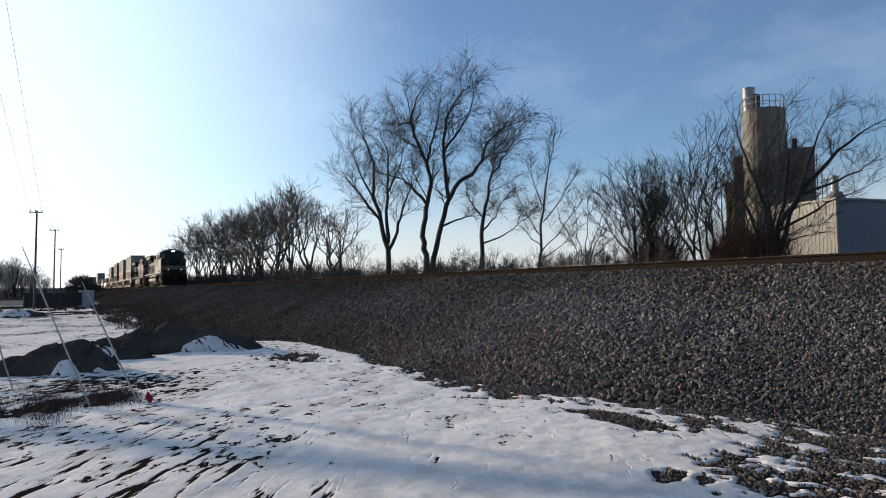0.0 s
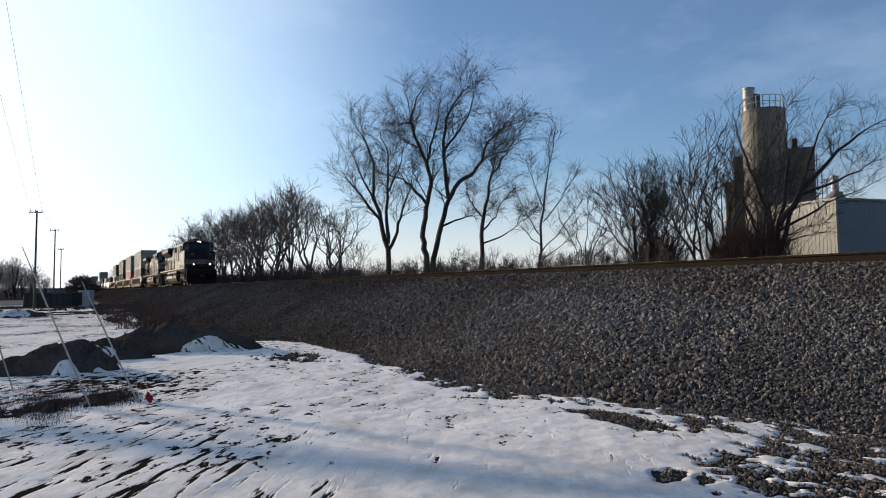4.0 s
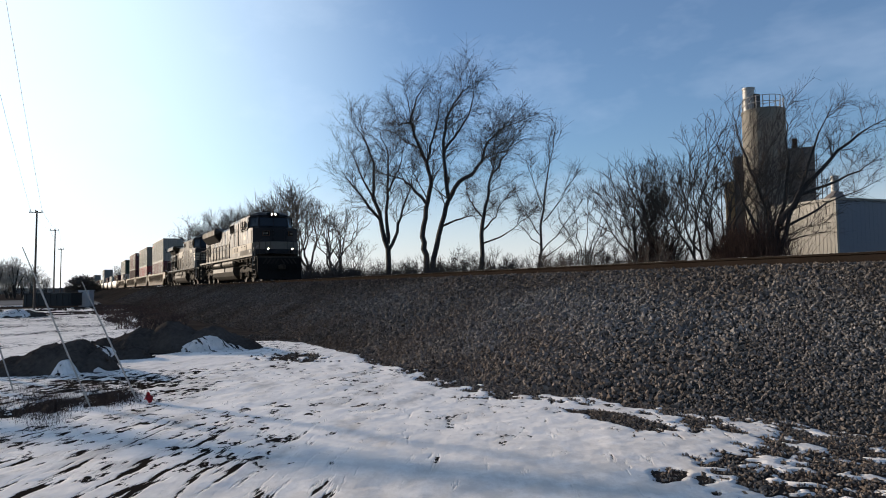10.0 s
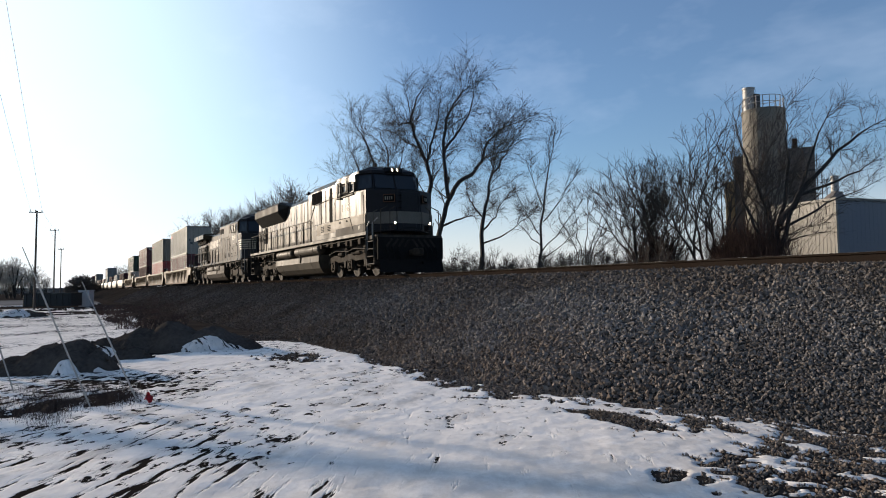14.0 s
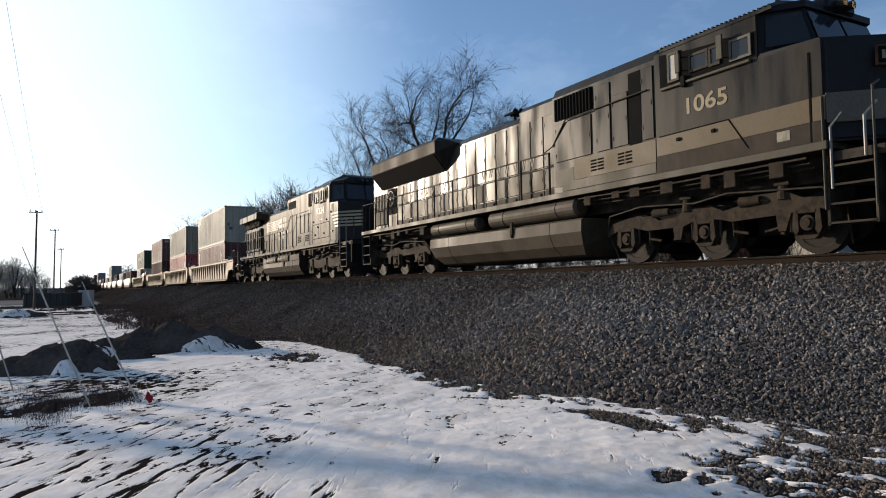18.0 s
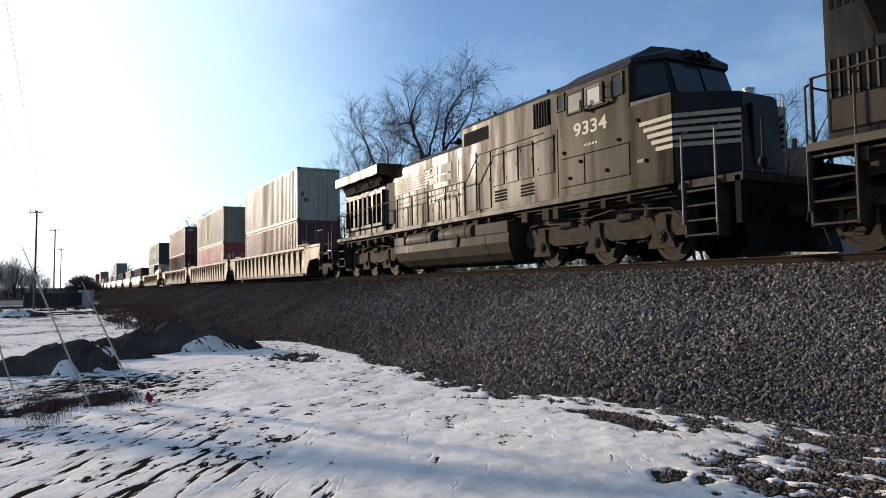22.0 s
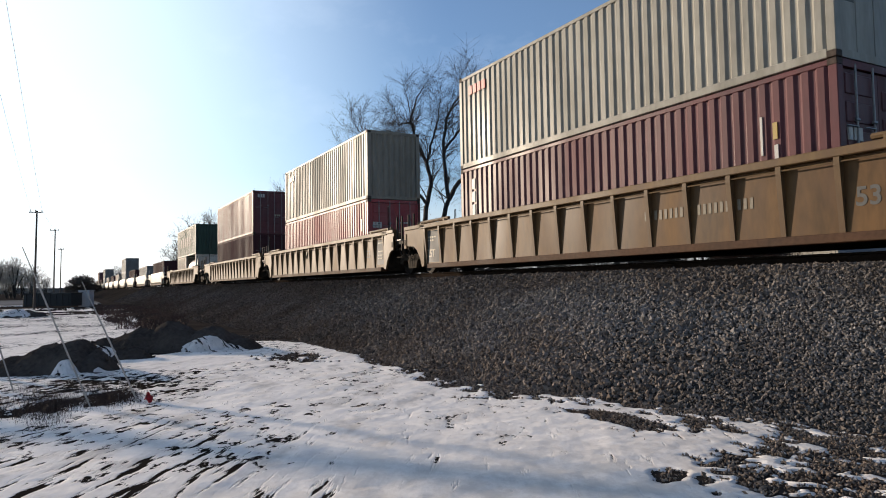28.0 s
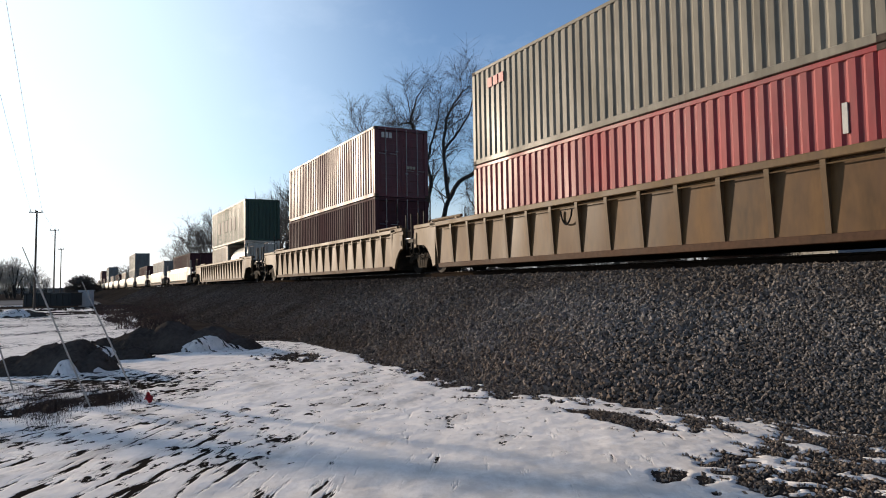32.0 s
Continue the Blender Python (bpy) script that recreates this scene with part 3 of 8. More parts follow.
M_YELLOWMARK = mat("yellow_hazard_mark", (0.30, 0.20, 0.035), 0.5, var=0.2)
M_DIMMARK = mat("worn_stencil_paint", (0.15, 0.125, 0.085), 0.6, var=0.4, big=3, fine=25)
M_PALE = mat("pale_mark", (0.42, 0.408, 0.372), 0.5, var=0.15)
M_SAND = mat("sand_letters", (0.279, 0.252, 0.18), 0.6, var=0.25)
M_DIMGOLD = mat("worn_gold_mark", (0.078, 0.060, 0.027), 0.6, var=0.4, big=3, fine=14)
M_YMARK = mat("yellow_mark", (0.15, 0.108, 0.034), 0.6, var=0.3)
M_RODSTEEL = mat("galvanised_rod", (0.21, 0.205, 0.195), 0.5, 0.6, var=0.2)


def mover(name, x, z=0.0, **tags):
    root = tagged(new(name), **tags)
    root.location = (x, TC, ZR + z)
    MOVERS.append((root, x, z))
    return root


def corrugated(L, H, depth=0.036, pitch=0.278):
    """A corrugated sheet in the plane y = 0, from x = 0 to -L; crests at y = 0, valleys at +depth."""
    k = max(2, round(L / pitch))
    p = L / k
    xs, ys = [], []
    for i in range(k):
        for f, d in ((0.0, 1), (0.08, 1), (0.27, 0), (0.70, 0), (0.89, 1)):
            xs.append(-(i + f) * p)
            ys.append(depth * d)
    xs.append(-L)
    ys.append(depth)
    v = [(x, y, 0.0) for x, y in zip(xs, ys)] + [(x, y, H) for x, y in zip(xs, ys)]
    m = len(xs)
    return v, [(i, i + 1, m + i + 1, m + i) for i in range(m - 1)]


SHARED = {}


def shared(key, make):
    if key not in SHARED:
        SHARED[key] = make()
    return SHARED[key]


def linked(name, key, make, material, parent, at=None, label=""):
    """A part on a mesh that alike parts share."""
    def build():
        bm = make()
        me = bm if isinstance(bm, bpy.types.Mesh) else mesh_of(name, bm)
        me.materials.append(material)
        return me
    ob = part(name, shared((key, material.name), build), None, parent, label)
    if at is not None:
        ob.matrix_basis = at if isinstance(at, Matrix) else Matrix.Translation(at)
    return ob


def container(x, z, L, H, paint, label, front="doors", marks=(), detail=True):
    """A corrugated shipping container with its front end at x along the train and its floor z over the rail."""
    W = 2.438
    root = mover("shipping_container", x, z, label=label, category="container", group="containers on the train")
    hw = W / 2
    v, f = corrugated(L - 0.32, H - 0.26)
    for s, nm in ((-1, "side_panel"), (1, "side_panel")):
        vv = [(a - 0.16, s * (hw - 0.012 - b), c + 0.16) for a, b, c in v]
        me = shared(("side", L, H, s, paint.name), lambda: raw(nm, vv, f if s < 0 else [q[::-1] for q in f], paint))
        part(nm, me, None, root)
    linked("roof", ("roof", L), lambda: bx(-L + 0.05, -0.05, -hw + 0.06, hw - 0.06, -0.05, -0.012), paint, root, (0, 0, H))
    linked("floor_frame", ("floor", L), lambda: bx(-L + 0.05, -0.05, -hw + 0.05, hw - 0.05, 0.02, 0.15), paint, root)
    for s in (-1, 1):
        y0, y1 = (-hw, -hw + 0.09) if s < 0 else (hw - 0.09, hw)
        linked("bottom_rail", ("brail", L, s), lambda: bx(-L + 0.16, -0.16, y0, y1, 0.01, 0.165, bevel=0.01), paint, root)
        linked("top_rail", ("trail", L, s), lambda: bx(-L + 0.16, -0.16, y0, y1, -0.105, -0.01, bevel=0.01), paint, root, (0, 0, H))
        for x0 in (0.0, -L + 0.16):
            linked("corner_post", ("post", H), lambda: bx(-0.16, 0.0, -0.085, 0.085, 0.11, H - 0.11, bevel=0.012), paint, root, (x0, s * (hw - 0.085), 0))
            for z0 in (0.0, H - 0.118):
                linked("corner_casting", "casting", lambda: bx(-0.178, 0.004, -0.083, 0.083, 0, 0.118, bevel=0.012), M_CASTING, root, (x0 if x0 == 0 else -L + 0.174, s * (hw - 0.081), z0))
    # rear end
    linked("end_wall", ("rear", H), lambda: bx(-0.06, 0.0, -hw + 0.15, hw - 0.15, 0.1, H - 0.06), paint, root, (-L + 0.08, 0, 0))
    linked("end_header", ("head", 1), lambda: bx(-0.10, 0.0, -hw + 0.165, hw - 0.165, -0.13, -0.005), paint, root, (-0.002, 0, H))
    linked("end_sill", ("sill", 1), lambda: bx(-0.10, 0.0, -hw + 0.165, hw - 0.165, 0.005, 0.14), paint, root, (-0.002, 0, 0))
    if front == "doors":
        for s in (-1, 1):
            def leaf():
                bm = bmesh.new()
                y0, y1 = 0.006, hw - 0.175
                box(bm, -0.09, -0.05, y0, y1, 0.15, H - 0.14)
                for i in range(5):
                    w = (H - 0.5) / 5
                    box(bm, -0.06, -0.032, y0 + 0.09, y1 - 0.09, 0.22 + i * w, 0.22 + (i + 0.72) * w, bevel=0.012)
                return bm
            d = linked("door", ("door", H), leaf, paint, root)
            if s < 0:
                d.matrix_basis = Matrix.Rotation(pi, 4, "X") @ Matrix.Translation((0, 0, -H))
            if detail:
                for yy in (0.22, 0.72):
                    y_ = yy
                    linked("lock_rod", ("lrod", H), lambda: rod(rod(rod(bmesh.new(), (0, 0, 0.06), (0, 0, H - 0.06), 0.019, seg=6), (0.0, -0.05, 1.0), (0.0, 0.05, 1.0), 0.03, seg=5), (0.02, 0, 1.12), (0.02, 0.32, 1.12), 0.016, seg=5), M_RODSTEEL, d, (0.0, y_, 0), "galvanised locking bar")
    elif front == "smooth":
        for y0, y1 in ((-1.05, -0.56), (-0.545, -0.03), (-0.012, 0.50), (0.515, 1.05)):
            linked("end_panel", ("smooth", y0, H), lambda: bx(-0.075, -0.045, y0, y1, 0.15, H - 0.14, bevel=0.008), paint, root)
        linked("door_seal", ("seal", H), lambda: bx(-0.09, -0.076, -1.05, 1.05, 0.14, H - 0.13), M_GRILLE, root)
        linked("data_plate", "dplate", lambda: bx(-0.044, -0.036, -0.86, -0.6, 1.0, 1.22), M_DARKPANEL, root)
    else:
        vv, ff = corrugated(W - 0.36, H - 0.26, 0.045, 0.25)
        me = shared(("endwave", H, paint.name), lambda: raw("end_panel", [(-0.02 - b, a + (W - 0.36) / 2, c + 0.13) for a, b, c in vv], ff, paint))
        part("end_panel", me, None, root)
    for make in marks:
        make(root, L, H)
    return root


def bars(x, z, w, h, k, material, gap=0.25, y=-1.224, vertical=False):
    """Unreadable writing or a maker's mark as plain bars on the side."""
    def make(root, L, H):
        step_ = w / k
        for i in range(k):
            linked("marking", ("bar", round(step_, 3), h, y), lambda: bx(0, step_ * (1 - gap), y - 0.003, y + 0.03, 0, h), material, root, (x + i * step_, 0, z))
    return make


def end_bars(y, z, w, h, k, material, gap=0.25):
    def make(root, L, H):
        st = w / k
        for i in range(k):
            linked("marking", ("ebar", round(st, 3), h), lambda: bx(-0.04, 0.002, 0, st * (1 - gap), 0, h), material, root, (-0.01, y + i * st, z))
    return make


# ---- running gear ----
def wheelset_mesh(r):
    """Two flanged wheels on an axle along y, about the origin."""
    prof = [(-0.76, 0.10), (-0.80, 0.10), (-0.80, r - 0.13), (-0.815, r - 0.10), (-0.815, r), (-0.70, r + 0.004), (-0.69, r + 0.028), (-0.675, r + 0.02), (-0.67, r - 0.09), (-0.70, r - 0.14), (-0.70, 0.12), (-0.66, 0.085), (0.0, 0.08)]
    prof = prof + [(-a, b) for a, b in prof[::-1]]
    seg = 24
    v, f = [], []
    for y, q in prof:
        for k in range(seg):
            a = 2 * pi * k / seg
            v.append((q * cos(a), y, q * sin(a)))
    for i in range(len(prof) - 1):
        for k in range(seg):
            j = (k + 1) % seg
            f.append((i * seg + k, i * seg + j, (i + 1) * seg + j, (i + 1) * seg + k))
    for s in (-1, 1):       # bearing end with three cap bolts, off the axis, so that the turning shows
        n = len(v)
        for k in range(8):
            a = 2 * pi * k / 8
            v.append((0.10 * cos(a), s * 0.98, 0.10 * sin(a)))
        v.append((0, s * 0.985, 0))
        f += [(n + k, n + (k + 1) % 8, n + 8) if s > 0 else (n + (k + 1) % 8, n + k, n + 8) for k in range(8)]
        for k in range(3):
            n = len(v)
            a = 2 * pi * k / 3
            c = (0.055 * cos(a), 0.055 * sin(a))
            for dx, dz in ((-0.02, -0.02), (0.02, -0.02), (0.02, 0.02), (-0.02, 0.02)):
                v.append((c[0] + dx, s * 1.0, c[1] + dz))
            f.append((n, n + 1, n + 2, n + 3) if s < 0 else (n + 3, n + 2, n + 1, n))
    return v, f


def wheelset(parent, x, r):
    me = shared(("wheelset", r), lambda: raw("wheelset", *wheelset_mesh(r), M_WHEEL, smooth=False))
    ob = part("wheelset", me, None, parent, "flanged steel wheels on an axle")
    ob.location = (x, 0, r)
    WHEELS.append((ob, x, r))
    return ob


def freight_truck(root, x):
    def sides():
        bm = bmesh.new()
        for s in (-1, 1):
            y0, y1 = s * 0.95, s * 1.09
            prism(bm, [(-1.12, 0.40), (-0.98, 0.62), (-0.5, 0.70), (0.5, 0.70), (0.98, 0.62), (1.12, 0.40), (0.98, 0.36), (0.72, 0.50), (0.42, 0.52), (0.30, 0.20), (-0.30, 0.20), (-0.42, 0.52), (-0.72, 0.50), (-0.98, 0.36)], min(y0, y1), max(y0, y1))
            for k in (-0.15, 0.0, 0.15):
                rod(bm, (k, s * 1.04, 0.26), (k, s * 1.04, 0.56), 0.06, seg=8)
            for e in (-0.89, 0.89):
                box(bm, e - 0.13, e + 0.13, s * 1.0 - 0.1, s * 1.0 + 0.1, 0.37, 0.60, bevel=0.02)
        box(bm, -0.2, 0.2, -1.0, 1.0, 0.48, 0.74)
        return bm
    t = linked("truck", "freight_truck", sides, M_TRUCK, root, (x, 0, 0), "dusty cast steel freight truck")
    for e in (-0.89, 0.89):
        wheelset(t, e, 0.47)
    return t


def knuckle(root, x, s):
    bm = bmesh.new()
    box(bm, x, x + s * 0.75, -0.11, 0.11, 0.78, 1.0, bevel=0.02) if s > 0 else box(bm, x + s * 0.75, x, -0.11, 0.11, 0.78, 1.0, bevel=0.02)
    box(bm, min(x + s * 0.6, x + s * 0.92), max(x + s * 0.6, x + s * 0.92), -0.19, 0.16, 0.74, 1.04, bevel=0.04)
    part("coupler", bm, M_TRUCK, root)
    bm = bmesh.new()
    path(bm, [(x, 0.35, 0.9), (x + s * 0.25, 0.38, 0.6), (x + s * 0.55, 0.30, 0.45), (x + s * 0.8, 0.15, 0.5)], 0.03)
    part("air_hose", bm, M_HOSE, root)


def ladder(root, x, y, z0, z1, w=0.4, material=None, along="x"):
    bm = bmesh.new()
    dx, dy = (w, 0) if along == "x" else (0, w)
    for k in (0, 1):
        rod(bm, (x + dx * k, y + dy * k, z0), (x + dx * k, y + dy * k, z1), 0.018, seg=6)
    n = max(2, int((z1 - z0) / 0.32))
    for i in range(n):
        z = z0 + 0.12 + (z1 - z0 - 0.2) * i / (n - 1)
        rod(bm, (x, y, z), (x + dx, y + dy, z), 0.014, seg=6)
    return part("ladder", bm, material or M_YELLOW, root)


def well_unit(x_front, x_rear, label, front_joint, rear_joint, paint, panel, ribbed=True, stencils=(), near=True, group="well cars of the train"):
    """One well car unit; x_front and x_rear are the joints or pulling faces along the train."""
    mid = (x_front + x_rear) / 2
    root = mover("well_car", mid, label=label, category="railway wagon", group=group)
    a = (x_rear - mid) + (1.72 if rear_joint else 4.1)
    b = (x_front - mid) - (1.65 if front_joint else 3.95)
    hw, zt, zb = 1.50, 1.52, 0.24
    for s in (-1, 1):
        ya, yb = sorted((s * (hw - 0.115), s * (hw - 0.095)))
        if ribbed:
            linked("side_sheet", ("wsheet", round(b - a, 2), s), lambda: bx(0, b - a, ya, yb, zb, zt), panel, root, (a, 0, 0))
        else:
            bm = bmesh.new()
            q = [(s * 1.30, 0.30), (s * 1.50, 0.50), (s * 1.50, 1.35), (s * 1.40, 1.72), (s * 1.30, 1.72)]
            prism(bm, q, a - 0.4, b + 0.4, axis="x")
            part("side_sheet", bm, panel, root)
        ya, yb = sorted((s * (hw - 0.13), s * (hw + 0.03)))
        linked("top_chord", ("wtop", round(b - a, 2), s, ribbed), lambda: bx(-0.3, b - a + 0.3, ya, yb, zt - 0.02, zt + 0.13, bevel=0.015) if ribbed else bx(-0.3, b - a + 0.3, s * 1.33 - 0.06, s * 1.33 + 0.06, 1.722, 1.78), paint, root, (a, 0, 0))
        ya, yb = sorted((s * (hw - 0.35), s * (hw + 0.012)))
        linked("bottom_sill", ("wbot", round(b - a, 2), s), lambda: bx(0.25, b - a - 0.25, ya, yb, zb - 0.10, zb + 0.05, bevel=0.012), M_BROWNSILL, root, (a, 0, 0))
        if ribbed:
            k = max(8, round((b - a) / 1.02))
            for i in range(k + 1):
                x = a + 0.06 + (b - a - 0.12) * i / k
                def rib():
                    bm = bmesh.new()
                    prism(bm, [(s * (hw - 0.10), zb + 0.02), (s * (hw - 0.065), zb + 0.04), (s * (hw + 0.022), zt - 0.15), (s * (hw + 0.022), zt - 0.022), (s * (hw - 0.10), zt - 0.022)], -0.05, 0.05, axis="x")
                    return bm
                linked("rib", ("rib", s), rib, paint, root, (x, 0, 0))
            if s < 0:
                linked("hand_rail", ("hr", round(b - a, 2)), lambda: rod(bmesh.new(), (0.3, -hw + 0.0, zt - 0.10), (b - a - 0.3, -hw + 0.0, zt - 0.10), 0.014, seg=5), paint, root, (a, 0, 0))
    linked("well_floor", ("wfloor", round(b - a, 2)), lambda: bx(0, b - a, -1.2, 1.2, 0.16, 0.26), M_RUSTFRAME, root, (a, 0, 0))
    # ends
    for s, x_in, joint, x_out in ((1, b, front_joint, x_front - mid), (-1, a, rear_joint, x_rear - mid)):
        reach = (x_out - x_in) * s
        bm = bmesh.new()
        for w in (-1, 1):
            y0, y1 = sorted((w * 1.42, w * 1.50))
            c = reach - ((0.20 if s < 0 else 0.72) if joint else 1.6)
            prof = [(0, zb), (0, zt), (c, zt), (c, 1.0), (c - 0.1, 0.98), (0.78, 0.93), (0.55, 0.80), (0.30, 0.50), (0.16, zb - 0.05)]
            prism(bm, [(x_in + s * p, q) for p, q in prof], y0, y1)
        part("end_side", bm, paint, root)
        if near and ribbed:
            for w in (-1, 1):
                xa, xb = sorted((x_in + s * (c - 0.20), x_in + s * c))
                part("lifting_bracket", bx(xa, xb, *sorted((w * 1.44, w * 1.525)), 0.88, 1.40, bevel=0.012), paint, root)
                part("bracket_slot", bx(xa + 0.06, xb - 0.06, *sorted((w * 1.51, w * 1.529)), 1.0, 1.2), M_GRILLE, root)
        bm = bmesh.new()
        x0, x1 = sorted((x_in + s * 0.02, x_out - s * (0.12 if joint else 0.8)))
        box(bm, x0, x1, -1.40, 1.40, 1.10, 1.22)
        box(bm, x0, x1, -0.4, 0.4, 0.82, 1.10)
        x0, x1 = sorted((x_in + s * 0.01, x_in + s * 0.09))
        box(bm, x0, x1, -1.41, 1.41, zb, zt)
        part("end_platform", bm, M_RUSTFRAME if ribbed else paint, root)
        bm = bmesh.new()
        x0, x1 = sorted((x_in - s * 0.1, x_in + s * (reach - ((0.2 if s < 0 else 0.75) if joint else 1.5))))
        for w in (-1, 1):
            y0, y1 = sorted((w * 1.30, w * 1.53))
            box(bm, x0, x1, y0, y1, zt + 0.004, zt + 0.15, bevel=0.02)
        part("end_rail", bm, paint, root)
        if near:
            bm = bmesh.new()
            for w in (-1.46, 1.46):
                xx = x_in + s * 0.35
                path(bm, [(xx, w, zt), (xx, w, zt + 1.05), (xx + s * 0.09, w, zt + 1.05), (xx + s * 0.09, w, zt)], 0.016)
            part("grab_iron", bm, M_RUSTFRAME, root)
        if near and ribbed:
            for w in (-1, 1):
                xa, xb = sorted((x_in - s * 1.6, x_in + s * 0.55))
                linked("guide_bar", ("gbar", round(xb - xa, 2)), lambda: rod(bmesh.new(), (0, 0, 0), (xb - xa, 0, 0), 0.055, seg=8), paint, root, (xa, w * 1.40, zt + 0.21))
                for p in (xa + 0.25, xb - 0.25):
                    linked("bracket", "gbrk", lambda: bx(-0.05, 0.05, -0.07, 0.07, zt + 0.12, zt + 0.2), paint, root, (p, w * 1.40, 0))
            xq = x_in + s * (reach - 0.28)
            for w in (-1, 1):
                linked("end_post", "epost", lambda: bx(-0.03, 0.03, -0.03, 0.03, 0.85, 2.12, bevel=0.008), M_RUSTFRAME, root, (xq, w * 1.36, 0))
                linked("end_post", "epost", lambda: bx(-0.03, 0.03, -0.03, 0.03, 0.85, 2.12, bevel=0.008), M_RUSTFRAME, root, (xq - s * 0.42, w * 1.36, 0))
                linked("step_plate", "estep", lambda: bx(-0.24, 0.24, -0.16, 0.16, 1.225, 1.27, bevel=0.008), M_RODSTEEL, root, (xq - s * 0.21, w * 1.28, 0))
                for q in range(4):
                    linked("rung", "erung", lambda: rod(bmesh.new(), (0, 0, 0), (0.42, 0, 0), 0.016, seg=5), M_RUSTFRAME, root, (min(xq, xq - s * 0.42), w * 1.38, 0.62 + 0.3 * q))
            linked("lever_box", "elev", lambda: bx(-0.14, 0.14, -0.12, 0.12, 1.27, 1.62, bevel=0.02), paint, root, (x_in + s * 0.5, -1.2, 0))
            linked("brake_valve", "evlv", lambda: bx(-0.2, 0.2, -0.15, 0.15, 0.72, 1.05, bevel=0.04), M_TRUCK, root, (x_in + s * 0.62, -0.9, 0))
            for q in range(2):
                def coil():
                    bm = bmesh.new()
                    return path(bm, [(0.22 * cos(u), -0.02 * u, 0.26 * sin(u)) for u in [2.0 + 0.42 * i for i in range(13)]], 0.022, seg=5)
                linked("brake_line", "ecoil", coil, M_HOSE, root, (x_out - s * (0.22 + 0.13 * q), -1.28 + 0.09 * q, 0.92 - 0.06 * q))
        if not joint:
            freight_truck(root, x_out - s * 2.05)
            knuckle(root, x_out - s * 0.85, s)
            bm = bmesh.new()
            for w in (-1.45, 1.45):
                for p in (1.35, 1.75, 2.15):
                    rod(bm, (x_out - s * p, w, 1.15), (x_out - s * p, w, 2.35), 0.016, seg=6)
                rod(bm, (x_out - s * 1.35, w, 2.3), (x_out - s * 2.15, w, 2.3), 0.014, seg=6)
            part("end_railing", bm, paint, root)
            ladder(root, x_out - s * 1.75, -1.48, 0.35, 1.3, material=paint)
            bm = bmesh.new()
            rod(bm, (x_out - s * 1.0, -0.55, 1.55), (x_out - s * 0.95, -0.55, 1.55), 0.28, seg=16)
            rod(bm, (x_out - s * 1.02, -0.55, 1.22), (x_out - s * 1.02, -0.55, 1.55), 0.03, seg=6)
            part("brake_wheel", bm, M_RUSTFRAME, root)
        elif s < 0:
            freight_truck(root, x_out)
    for make in stencils:
        make(root, mid)
    return root


def car_text(words, x, z, size, material, y=-1.409, sx=1.0):
    def make(root, mid):
        lettering("lettering", words, size, Matrix.Translation((x - mid, y, z)) @ SIDE, material, root, sx=sx)
    return make


def car_bars(x, z, w, h, k, material, y=-1.410, gap=0.25):
    def make(root, mid):
        bars(x - mid, z, w, h, k, material, gap, y)(root, 0, 0)
    return make


def car_plate(x0, x1, z0, z1, material, y=-1.408):
    def make(root, mid):
        part("stencil_plate", bx(x0 - mid, x1 - mid, y, y + 0.02, z0, z1), material, root, "dark stencilled data panel")
    return make


def hose_loop(x, z):
    def make(root, mid):
        bm = bmesh.new()
        pts = [(x - mid + 0.22 * cos(a), -1.46 - 0.03 * sin(a * 2), z - 0.35 * sin(a) ** 0.8) for a in [pi * i / 10 for i in range(11)]]
        path(bm, pts, 0.022)
        part("hose_loop", bm, M_HOSE, root, "black hose hanging over the side")
    return make


